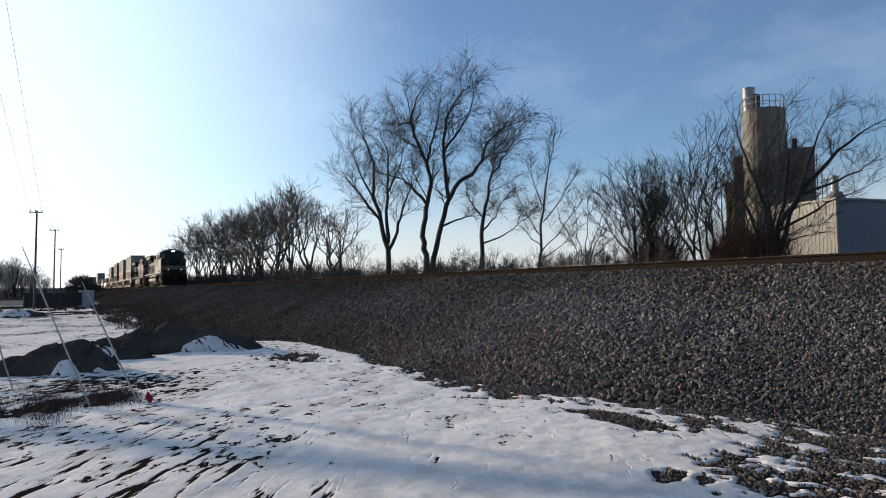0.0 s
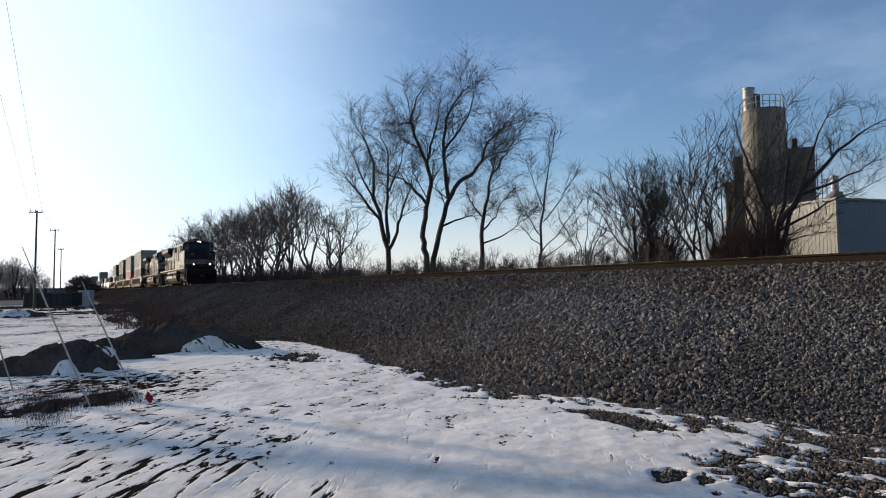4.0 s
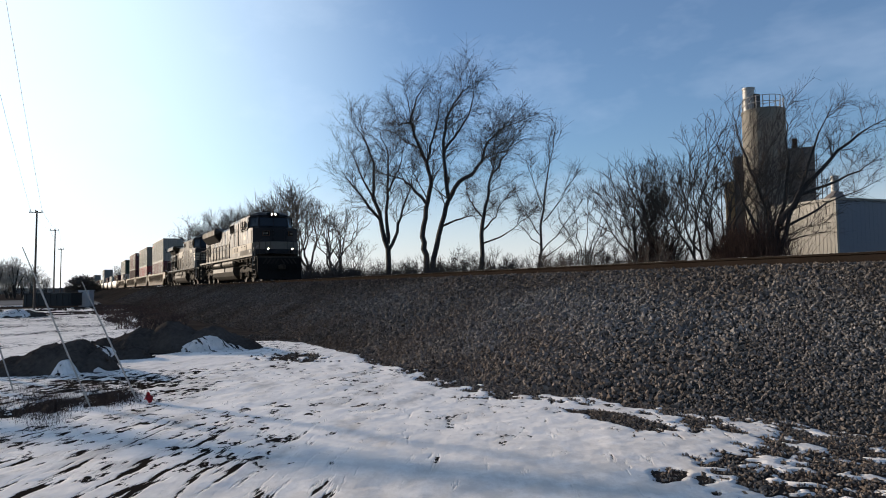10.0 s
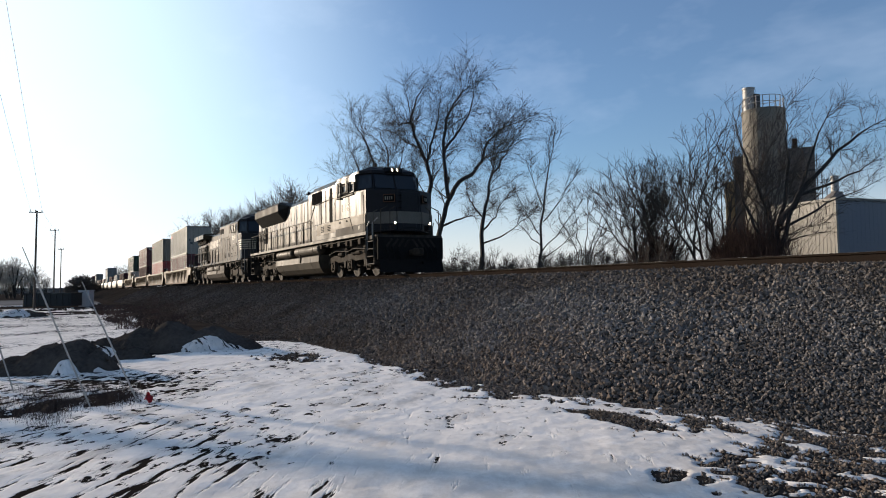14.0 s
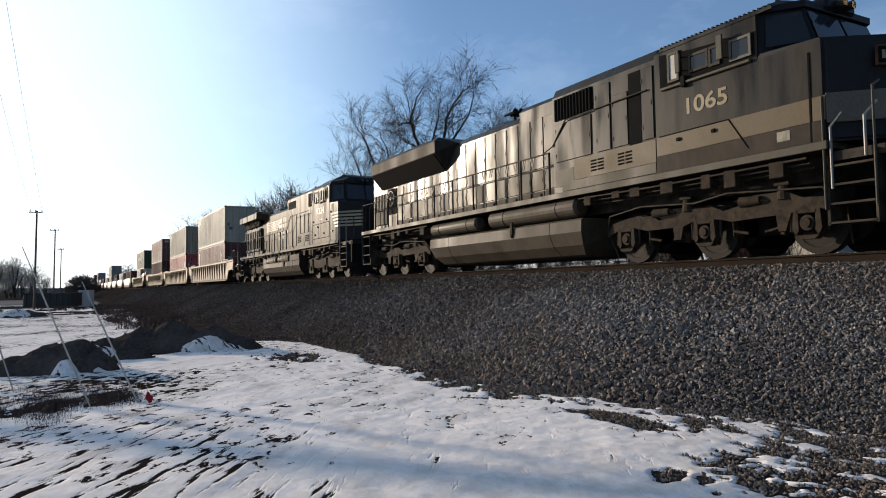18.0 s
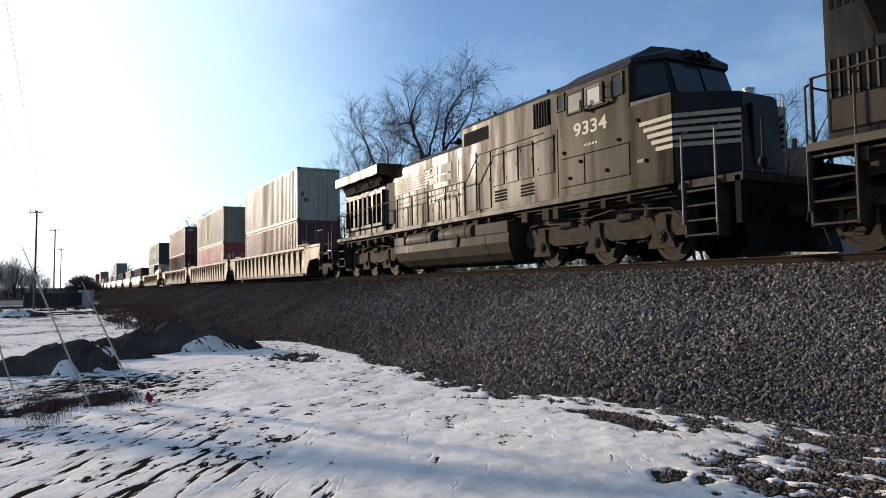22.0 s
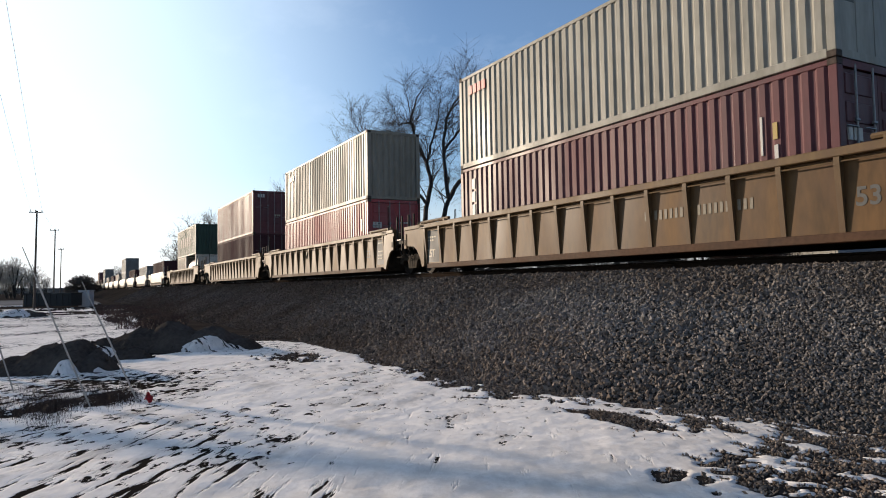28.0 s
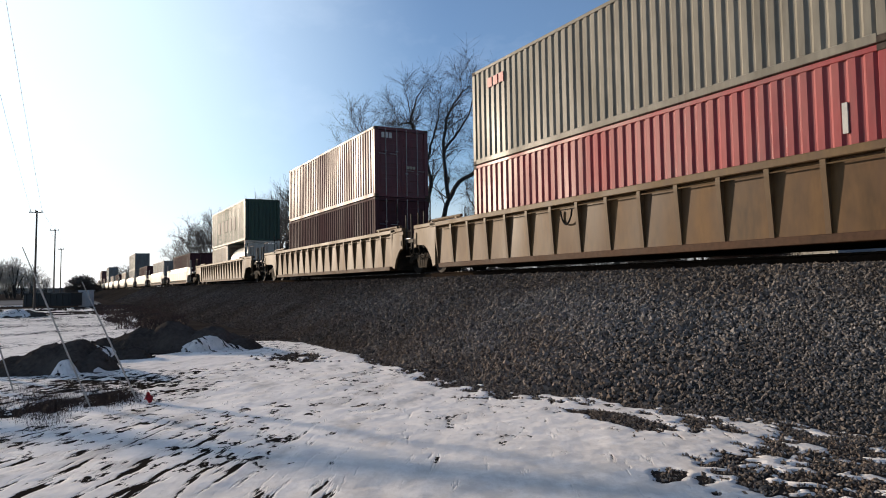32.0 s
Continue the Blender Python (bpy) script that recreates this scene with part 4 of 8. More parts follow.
# ---- locomotive pieces ----
def loco_truck(root, x0, xs, cast=True, label="dusty six wheel locomotive truck"):
    """Side frames round three axles at xs (local to the loco): a cast beam with open yokes, or beams with flared axle boxes."""
    a, b, c = rel = [x - x0 for x in xs]
    bm = bmesh.new()
    for s in (-1, 1):
        y0, y1 = sorted((s * 1.00, s * 1.14))
        if cast:
            lo, hi = a - 0.62, c + 0.62
            up = [(lo, 0.70), (lo + 0.15, 0.90), (a + 0.1, 1.0), (a + 0.75, 0.98), (a + 0.95, 0.87), (b - 0.75, 0.89), (b - 0.5, 1.02), (b + 0.2, 1.0), (b + 0.45, 0.90), (b + 0.9, 0.98), (b + 1.1, 1.12), (c - 0.4, 1.12), (c - 0.1, 0.98), (c + 0.35, 0.94), (hi, 0.74)]
            dn = [(hi, 0.62), (c + 0.3, 0.73), (c - 0.3, 0.73), (c - 0.42, 0.42), (c - 0.56, 0.42), (c - 0.6, 0.71), (b + 0.6, 0.68), (b + 0.35, 0.75), (b - 0.35, 0.75), (b - 0.55, 0.68), (b - 0.62, 0.42), (b - 0.78, 0.42), (b - 0.82, 0.68), (a + 0.6, 0.67), (a + 0.35, 0.73), (a - 0.3, 0.73), (lo, 0.60)]
            prism(bm, up + dn, y0, y1)
        else:
            for p, q in ((a - 0.75, a - 0.22), (a + 0.22, b - 0.22), (b + 0.22, c - 0.22), (c + 0.22, c + 0.75)):
                m = min(0.3, (q - p) * 0.3)
                prism(bm, [(p, 0.84), (p + 0.12, 1.0), (q - 0.12, 1.0), (q, 0.84), (q, 0.62), (q - m, 0.52), (p + m, 0.52), (p, 0.62)], y0, y1)
            box(bm, a - 0.6, c + 0.6, s * 1.04 - 0.05, s * 1.04 + 0.05, 0.90, 1.04, bevel=0.015)
    tr = part("truck", bm, M_TRUCK, root, label)
    tr.location = (x0, 0, 0)
    for s in (-1, 1):
        for x in rel:
            bm = bmesh.new()
            if cast:
                y0, y1 = sorted((s * 1.03, s * 1.18))
                for e in (-1, 1):       # yoke round the bearing
                    prism(bm, [(x + e * 0.24, 0.76), (x + e * 0.16, 0.76), (x + e * 0.15, 0.40), (x + e * 0.20, 0.32), (x + e * 0.27, 0.42)], y0, y1)
                prism(bm, [(x - 0.21, 0.32), (x + 0.21, 0.32), (x + 0.15, 0.25), (x - 0.15, 0.25)], y0, y1)
                box(bm, x - 0.19, x + 0.19, y0, y1, 0.69, 0.76, bevel=0.012)
                rod(bm, (x, s * 1.0, 0.53), (x, s * 1.17, 0.53), 0.135, seg=16)
                rod(bm, (x, s * 1.17, 0.53), (x, s * 1.22, 0.53), 0.085, seg=12)
                for e in (-0.34, 0.34):
                    rod(bm, (x + e, s * 1.1, 0.40), (x + e, s * 1.1, 0.74), 0.024, seg=6)
            else:
                prism(bm, [(x - 0.14, 0.98), (x + 0.14, 0.98), (x + 0.17, 0.66), (x + 0.36, 0.34), (x + 0.36, 0.27), (x - 0.36, 0.27), (x - 0.36, 0.34), (x - 0.17, 0.66)], *sorted((s * 1.05, s * 1.19)))
                rod(bm, (x, s * 1.18, 0.52), (x, s * 1.225, 0.52), 0.13, seg=18)
                rod(bm, (x, s * 1.225, 0.52), (x, s * 1.25, 0.52), 0.08, seg=14)
                for e in (-0.26, 0.26):
                    rod(bm, (x + e, s * 1.12, 0.36), (x + e, s * 1.12, 0.60), 0.05, seg=8)
            part("axle_box", bm, M_TRUCK, tr)
        for x in ((a + b) / 2, (b + c) / 2):
            bm = bmesh.new()
            rod(bm, (x - 0.22, s * 1.16, 1.02), (x + 0.2, s * 1.16, 1.02), 0.10, 0.075, seg=12)
            rod(bm, (x + 0.2, s * 1.16, 1.02), (x + 0.34, s * 1.14, 0.98), 0.03, seg=6)
            part("brake_cylinder", bm, M_TRUCK, tr)
            for e in (-0.5, 0.5):       # brake heads and levers beside the wheels
                bm = bmesh.new()
                box(bm, x + e - 0.05, x + e + 0.05, s * 0.9 - 0.1, s * 0.9 + 0.1, 0.36, 0.60, bevel=0.02)
                rod(bm, (x + e, s * 1.02, 0.50), (x + e * 0.35, s * 1.02, 0.44), 0.028, seg=6)
                rod(bm, (x + e, s * 1.02, 0.42), (x + e, s * 1.02, 0.70), 0.022, seg=6)
                part("brake_head", bm, M_TRUCK, tr)
            bm = bmesh.new()
            rod(bm, (x + 0.62, s * 1.08, 0.98), (x + 0.62, s * 1.08, 1.22), 0.13, 0.10, seg=12)
            box(bm, x + 0.48, x + 0.78, s * 1.08 - 0.1, s * 1.08 + 0.1, 1.22, 1.28, bevel=0.01)
            part("bearing_pad", bm, M_TRUCK, tr)
        bm = bmesh.new()
        path(bm, [(a - 0.5, s * 1.17, 1.08), (a + 0.5, s * 1.2, 1.20), (b - 0.2, s * 1.17, 1.12), (b + 0.6, s * 1.2, 1.22), (c + 0.3, s * 1.17, 1.10), (c + 0.66, s * 1.1, 0.75), (c + 0.58, s * 0.85, 0.15)], 0.02)
        path(bm, [(a - 0.58, s * 0.85, 0.15), (a - 0.66, s * 1.1, 0.75), (a - 0.5, s * 1.17, 1.08)], 0.02)
        part("sand_pipe", bm, M_RUSTFRAME, tr)
    # inner steel in hose black, so the shaded gaps of the truck read dark
    bm = bmesh.new()
    box(bm, a - 0.5, c + 0.5, -0.6, 0.6, 0.40, 1.15)
    for x in rel:
        rod(bm, (x + 0.45, -0.6, 0.55), (x + 0.45, 0.6, 0.55), 0.36, seg=12)
    part("bolster", bm, M_HOSE, tr)
    for x in rel:
        wheelset(tr, x, 0.53)


def handrail(root, x0, x1, y, z0, z1, posts, material):
    bm = bmesh.new()
    rod(bm, (x0, y, z1), (x1, y, z1), 0.02, seg=6)
    part("hand_rail", bm, material, root)
    n = posts
    for i in range(n):
        x = x0 + (x1 - x0) * i / (n - 1)
        linked("stanchion", ("stan", z1 - z0), lambda: rod(bmesh.new(), (0, 0, 0), (0, 0, z1 - z0), 0.03, seg=6), material, root, (x, y, z0))


def step_well(root, x, s, z0, z1, material):
    """Side steps beneath the platform's corner: two strings, treads and a grab rail."""
    for w in (-1, 1):
        bm = bmesh.new()
        y0, y1 = sorted((w * 1.15, w * 1.50))
        for xx in (x, x - s * 0.75):
            box(bm, xx - 0.02, xx + 0.02, y0, y1, z0, z1)
        for i in range(4):
            z = z0 + 0.02 + (z1 - z0 - 0.1) * i / 3.4
            a, b = sorted((x, x - s * 0.75))
            box(bm, a, b, y0, y1, z, z + 0.035)
        part("steps", bm, M_RUSTFRAME, root)
        bm = bmesh.new()
        yy = w * 1.52
        for xx in (x + s * 0.02, x - s * 0.78):
            path(bm, [(xx, yy, z0 + 0.25), (xx, yy, z1 + 0.95), (xx - s * 0.0, yy - w * 0.18, z1 + 1.05)], 0.02)
        part("grab_rail", bm, material, root)


def hood_door(root, x0, x1, y, z0, z1, material, latch=True):
    """A hinged hood door, slightly proud, with hinges and a latch."""
    bm = bmesh.new()
    s = -1 if y < 0 else 1
    a, b = sorted((y, y + s * 0.022))
    box(bm, x0 + 0.012, x1 - 0.012, a, b, z0 + 0.012, z1 - 0.012, bevel=0.006)
    ob = part("hood_door", bm, material, root)
    if latch:
        bm = bmesh.new()
        for f in (0.18, 0.82):
            z = z0 + (z1 - z0) * f
            a, b = sorted((y + s * 0.02, y + s * 0.032))
            box(bm, x0 + 0.02, x0 + 0.045, a, b, z - 0.045, z + 0.045)
        z = (z0 + z1) / 2
        box(bm, x1 - 0.08, x1 - 0.055, a, b, z - 0.05, z + 0.05)
        part("latch", bm, material, ob)


def louvre(root, x0, x1, y, z0, z1, material, k=5):
    bm = bmesh.new()
    s = -1 if y < 0 else 1
    a, b = sorted((y + s * 0.004, y + s * 0.02))
    box(bm, x0, x1, a, b, z0, z1)
    g = part("grille", bm, M_GRILLE, root)
    for i in range(k):
        x = x0 + (x1 - x0) * (i + 0.5) / k
        a, b = sorted((y + s * 0.02, y + s * 0.045))
        linked("grille_bar", ("gbar", round(z1 - z0, 3), s), lambda: bx(-0.012, 0.012, a, b, z0, z1), material, g, (x, 0, 0))
    return g


def window(root, x0, x1, y, z0, z1, frame_mat, pane=None):
    s = -1 if y < 0 else 1
    a, b = sorted((y, y + s * 0.03))
    bm = bmesh.new()
    for q in ((x0, x1, z0, z0 + 0.05), (x0, x1, z1 - 0.05, z1), (x0, x0 + 0.05, z0 + 0.051, z1 - 0.051), (x1 - 0.05, x1, z0 + 0.051, z1 - 0.051)):
        box(bm, q[0], q[1], a, b, q[2], q[3])
    w = part("window", bm, frame_mat, root)
    a, b = sorted((y + s * 0.004, y + s * 0.012))
    part("pane", bx(x0 + 0.05, x1 - 0.05, a, b, z0 + 0.05, z1 - 0.05), pane or M_PANE, w)


def air_tank(root, x0, x1, y, z, r, material):
    bm = bmesh.new()
    rod(bm, (x0 + 0.08, y, z), (x1 - 0.08, y, z), r, seg=20)
    rod(bm, (x0, y, z), (x0 + 0.08, y, z), r * 0.72, r, seg=20, caps=True)
    rod(bm, (x1 - 0.08, y, z), (x1, y, z), r, r * 0.72, seg=20, caps=True)
    for f in (0.2, 0.8):
        x = x0 + (x1 - x0) * f
        rod(bm, (x - 0.02, y, z), (x + 0.02, y, z), r + 0.012, seg=20)
    part("air_reservoir", bm, material, root)


def fuel_tank(root, x0, x1, zt, zb, material):
    """A long welded tank: flat side, two sloping facets below it, ends that draw in towards the bottom."""
    h = zt - zb
    half = [(1.40, zt, 0.02), (1.485, zt - 0.05, 0.0), (1.50, zt - 0.36 * h, 0.0), (1.36, zt - 0.70 * h, 0.10), (1.12, zb + 0.05, 0.30), (0.95, zb, 0.36)]
    ring = [(-y, z, e) for y, z, e in half] + [(y, z, e) for y, z, e in half[::-1]]
    bm = bmesh.new()
    n = len(ring)
    lo = [bm.verts.new((x0 + e, y, z)) for y, z, e in ring]
    hi = [bm.verts.new((x1 - e, y, z)) for y, z, e in ring]
    bm.faces.new(lo[::-1])
    bm.faces.new(hi)
    for k in range(n):
        bm.faces.new((lo[k], lo[(k + 1) % n], hi[(k + 1) % n], hi[k]))
    bmesh.ops.recalc_face_normals(bm, faces=bm.faces)
    ft = part("fuel_tank", bm, material, root)
    f = 0.62
    bm = bmesh.new()
    for w in (-1.51, 1.51):
        box(bm, x0 + f * (x1 - x0), x0 + f * (x1 - x0) + 0.11, w - 0.03, w + 0.03, zt - 0.22, zt + 0.12, bevel=0.01)
        rod(bm, (x0 + f * (x1 - x0) + 0.05, w, zt - 0.3), (x0 + f * (x1 - x0) + 0.05, w, zt - 0.2), 0.04, seg=8)
    part("filler", bm, M_TRUCK, ft)
    bm = bmesh.new()        # weld seams
    for e in (0.16, 0.84):
        x = x0 + e * (x1 - x0)
        for w in (-1, 1):
            path(bm, [(x, w * y, z) for y, z, q in half[1:5]], 0.008, seg=5)
    part("weld_seam", bm, material, ft)


def horn_set(root, x, y, z):
    bm = bmesh.new()
    for k, (dx, dy) in enumerate(((0.0, 0.0), (0.1, 0.16), (-0.06, -0.16))):
        rod(bm, (x + dx - 0.25, y + dy, z + 0.22), (x + dx + 0.2, y + dy, z + 0.22), 0.03, seg=8)
        rod(bm, (x + dx + 0.2, y + dy, z + 0.22), (x + dx + 0.32, y + dy, z + 0.22), 0.04, 0.1, seg=10)
    rod(bm, (x, y, z), (x, y, z + 0.22), 0.04, seg=6)
    box(bm, x - 0.1, x + 0.15, y - 0.22, y + 0.22, z + 0.18, z + 0.24)
    part("horn", bm, M_HOSE, root)


def cab_shell(root, x0, x1, zf, ze, zt, nose_x, nose_z, nose_w, paint, nose_paint, brow, drop=0.28):
    """Wide cab: side walls, roof with sloped shoulders, windscreen panel, and the nose in front of it."""
    bm = bmesh.new()
    xf = x1 - 1.22           # where the side wall ends and the screens turn inwards
    prof = [(-1.5, zf), (-1.5, ze - 0.12), (-1.36, ze), (-0.75, zt), (0.75, zt), (1.36, ze), (1.5, ze - 0.12), (1.5, zf)]
    prism(bm, prof, x0, xf, axis="x")
    part("cab", bm, paint, root)
    # screens: a leaning front and two angled quarters
    foot, head = xf + 0.85, xf + 0.50
    bm = bmesh.new()
    v = [bm.verts.new(c) for c in ((xf, -1.485, nose_z - 0.08), (foot, -0.98, nose_z - 0.08), (foot, 0.98, nose_z - 0.08), (xf, 1.485, nose_z - 0.08),
                                   (xf, -1.37, ze), (head, -0.92, ze + 0.02), (head, 0.92, ze + 0.02), (xf, 1.37, ze))]
    for q in ((0, 1, 5, 4), (1, 2, 6, 5), (2, 3, 7, 6), (4, 5, 6, 7), (3, 2, 1, 0), (0, 4, 7, 3)):
        bm.faces.new([v[i] for i in q])
    bmesh.ops.recalc_face_normals(bm, faces=bm.faces)
    part("windscreen_surround", bm, nose_paint, root)

    def pane(a, b, c, d, out):
        """A thin pane between four corners, lower pair first, set out a little."""
        bm = bmesh.new()
        q = [bm.verts.new(Vector(p) + out * 0.012) for p in (a, b, c, d)]
        q2 = [bm.verts.new(p.co - out * 0.02) for p in q]
        bm.faces.new(q)
        bm.faces.new(q2[::-1])
        for i in range(4):
            bm.faces.new((q[i], q2[i], q2[(i + 1) % 4], q[(i + 1) % 4]))
        bmesh.ops.recalc_face_normals(bm, faces=bm.faces)
        part("windscreen", bm, M_PANE, root)

    h = ze - nose_z
    z0, z1 = nose_z + 0.12 * h, nose_z + 0.84 * h
    lean = (foot - head) * h / (h + 0.08)
    for a, b in ((-0.92, -0.04), (0.04, 0.92)):
        pane((foot - 0.12 * lean, a, z0), (foot - 0.12 * lean, b, z0), (foot - 0.84 * lean, b * 0.96, z1), (foot - 0.84 * lean, a * 0.96, z1), Vector((1, 0, 0.2)).normalized())
    for w in (-1, 1):
        lo0, lo1 = Vector((xf, w * 1.47, z0)), Vector((foot - 0.12 * lean, w * 0.98, z0))
        hi0, hi1 = Vector((xf, w * 1.39, z1)), Vector((foot - 0.84 * lean, w * 0.93, z1))
        out = (lo1 - lo0).cross(hi0 - lo0).normalized()
        out = out if out.y * w > 0 else -out
        pane(lo0.lerp(lo1, 0.14), lo0.lerp(lo1, 0.9), hi0.lerp(hi1, 0.9), hi0.lerp(hi1, 0.14), out)
    # roof over the screens, falling and narrowing to the front
    bm = bmesh.new()
    low = [(xf - 0.02, -1.40, ze - 0.06), (xf + 0.60, -0.98, ze - 0.06), (xf + 0.60, 0.98, ze - 0.06), (xf - 0.02, 1.40, ze - 0.06)]
    high = [(xf - 0.02, -0.78, zt + 0.01), (xf + 0.42, -0.6, zt - 0.14), (xf + 0.42, 0.6, zt - 0.14), (xf - 0.02, 0.78, zt + 0.01)]
    mid = [(xf - 0.02, -1.40, ze + 0.04), (xf + 0.60, -0.98, ze + 0.06), (xf + 0.60, 0.98, ze + 0.06), (xf - 0.02, 1.40, ze + 0.04)]
    rings = [[bm.verts.new(c) for c in r] for r in (low, mid, high)]
    bm.faces.new(rings[0][::-1])
    bm.faces.new(rings[2])
    for a, b in zip(rings, rings[1:]):
        for i in range(4):
            bm.faces.new((a[i], a[(i + 1) % 4], b[(i + 1) % 4], b[i]))
    bmesh.ops.recalc_face_normals(bm, faces=bm.faces)
    part("front_roof", bm, nose_paint, root)
    # nose
    bm = bmesh.new()
    w0, w1 = 1.49, nose_w
    lo = [(xf, -w0, zf), (x1 - 0.02, -w0, zf), (nose_x, -w1, zf), (nose_x, w1, zf), (x1 - 0.02, w0, zf), (xf, w0, zf)]
    hi = [(xf, -w0, nose_z), (x1 - 0.02, -w0, nose_z - 0.06), (nose_x - 0.65 * drop, -w1 + 0.08, nose_z - drop), (nose_x - 0.65 * drop, w1 - 0.08, nose_z - drop), (x1 - 0.02, w0, nose_z - 0.06), (xf, w0, nose_z)]
    a = [bm.verts.new(c) for c in lo]
    b = [bm.verts.new(c) for c in hi]
    bm.faces.new(a[::-1])
    bm.faces.new(b)
    for i in range(6):
        bm.faces.new((a[i], a[(i + 1) % 6], b[(i + 1) % 6], b[i]))
    bmesh.ops.recalc_face_normals(bm, faces=bm.faces)
    bmesh.ops.bevel(bm, geom=[e for e in bm.edges if e.calc_length() > 0.3 and min(v.co.x for v in e.verts) > x1 - 0.1], offset=0.05, segments=2, affect="EDGES")
    nose = part("nose", bm, nose_paint, root)
    for w in (-1, 1):       # flush side sheets in the body colour
        part("nose_side", bx(xf + 0.002, x1 - 0.05, *sorted((w * 1.486, w * 1.502)), zf, nose_z - 0.09), paint, nose)
    bm = bmesh.new()
    box(bm, nose_x - 0.06, nose_x + 0.012, -0.33, 0.33, zf + 0.12, nose_z - 0.36, bevel=0.02)
    part("nose_door", bm, nose_paint, nose)
    # light box above the windscreen
    bm = bmesh.new()
    box(bm, xf + 0.1, xf + 0.66, -brow * 0.55, brow * 0.55, ze - 0.03, ze + 0.22, bevel=0.05)
    brow_ob = part("light_box", bm, nose_paint, root)
    return nose, brow_ob


def lamp_pair(parent, x, ys, z, r, material, name="headlight", deep=0.0):
    """Lamps that face forward; deep: how far the lens lies back in its hooded tube."""
    for y in ys:
        bm = bmesh.new()
        rod(bm, (x - 0.05, y, z), (x, y, z), r + 0.03, seg=14)
        if deep:
            rod(bm, (x, y, z), (x + deep, y, z), r + 0.012, seg=14, caps=False)
            rod(bm, (x, y, z), (x + deep, y, z), r + 0.024, seg=14, caps=False)
        h = part(name, bm, M_RUSTFRAME, parent)
        bm = bmesh.new()
        rod(bm, (x + 0.001, y, z), (x + 0.012, y, z), r, seg=14)
        part("lens", bm, material, h)


def pilot_end(root, x, s, plow=True):
    bm = bmesh.new()
    a, b = sorted((x, x - s * 0.12))
    box(bm, a, b, -1.45, 1.45, 0.62, 1.5)
    if plow:
        v = [bm.verts.new(c) for c in ((x, -1.4, 0.62), (x + s * 0.35, 0, 0.62), (x, 1.4, 0.62), (x + s * 0.12, -1.4, 0.10), (x + s * 0.5, 0, 0.10), (x + s * 0.12, 1.4, 0.10), (x - s * 0.1, 0, 0.62), (x - s * 0.1, 0, 0.10))]
        for q in ((0, 1, 4, 3), (1, 2, 5, 4), (0, 6, 1), (1, 6, 2), (3, 4, 7), (4, 5, 7), (0, 3, 7, 6), (2, 6, 7, 5)):
            bm.faces.new([v[i] for i in q])
        bmesh.ops.recalc_face_normals(bm, faces=bm.faces)
    part("pilot", bm, M_HOSE, root)
    bm = bmesh.new()
    for y in (-1.1, -0.85, -0.6, 0.6, 0.85, 1.1):
        path(bm, [(x + s * 0.02, y, 1.1), (x + s * 0.2, y, 0.9), (x + s * 0.3, y * 0.97, 0.55)], 0.025)
    part("brake_hose", bm, M_HOSE, root)
    knuckle(root, x - s * 0.1, s)


def sill_deck(root, x0, x1, material, zt):
    bm = bmesh.new()
    box(bm, x0, x1, -1.50, 1.50, zt - 0.10, zt)
    box(bm, x0 + 0.4, x1 - 0.4, -0.8, 0.8, zt - 0.55, zt - 0.10)
    part("underframe", bm, M_RUSTFRAME, root)
    for w in (-1, 1):
        a, b = sorted((w * 1.50, w * 1.55))
        part("side_sill", bx(x0, x1, a, b, zt - 0.13, zt + 0.01, bevel=0.008), material, root)


def pipework(root, x0, x1, z, seed):
    """Conduits, junction boxes and brackets under the walkway."""
    rs = random.Random(seed)
    bm = bmesh.new()
    for k in range(3):
        y, zz = -1.42 + 0.12 * k, z - 0.07 * k
        path(bm, [(x0, y, zz), (x0 + (x1 - x0) * 0.4, y, zz - 0.03), (x1, y, zz)], 0.022)
    part("conduit", bm, M_RUSTFRAME, root)
    for i in range(int((x1 - x0) / 0.8)):
        x = x0 + 0.3 + 0.8 * i + rs.uniform(-0.2, 0.2)
        w, h = rs.uniform(0.12, 0.34), rs.uniform(0.12, 0.32)
        part("junction_box", bx(x, x + w, -1.44, -1.2, z - h, z + 0.03, bevel=0.012), M_TRUCK, root)


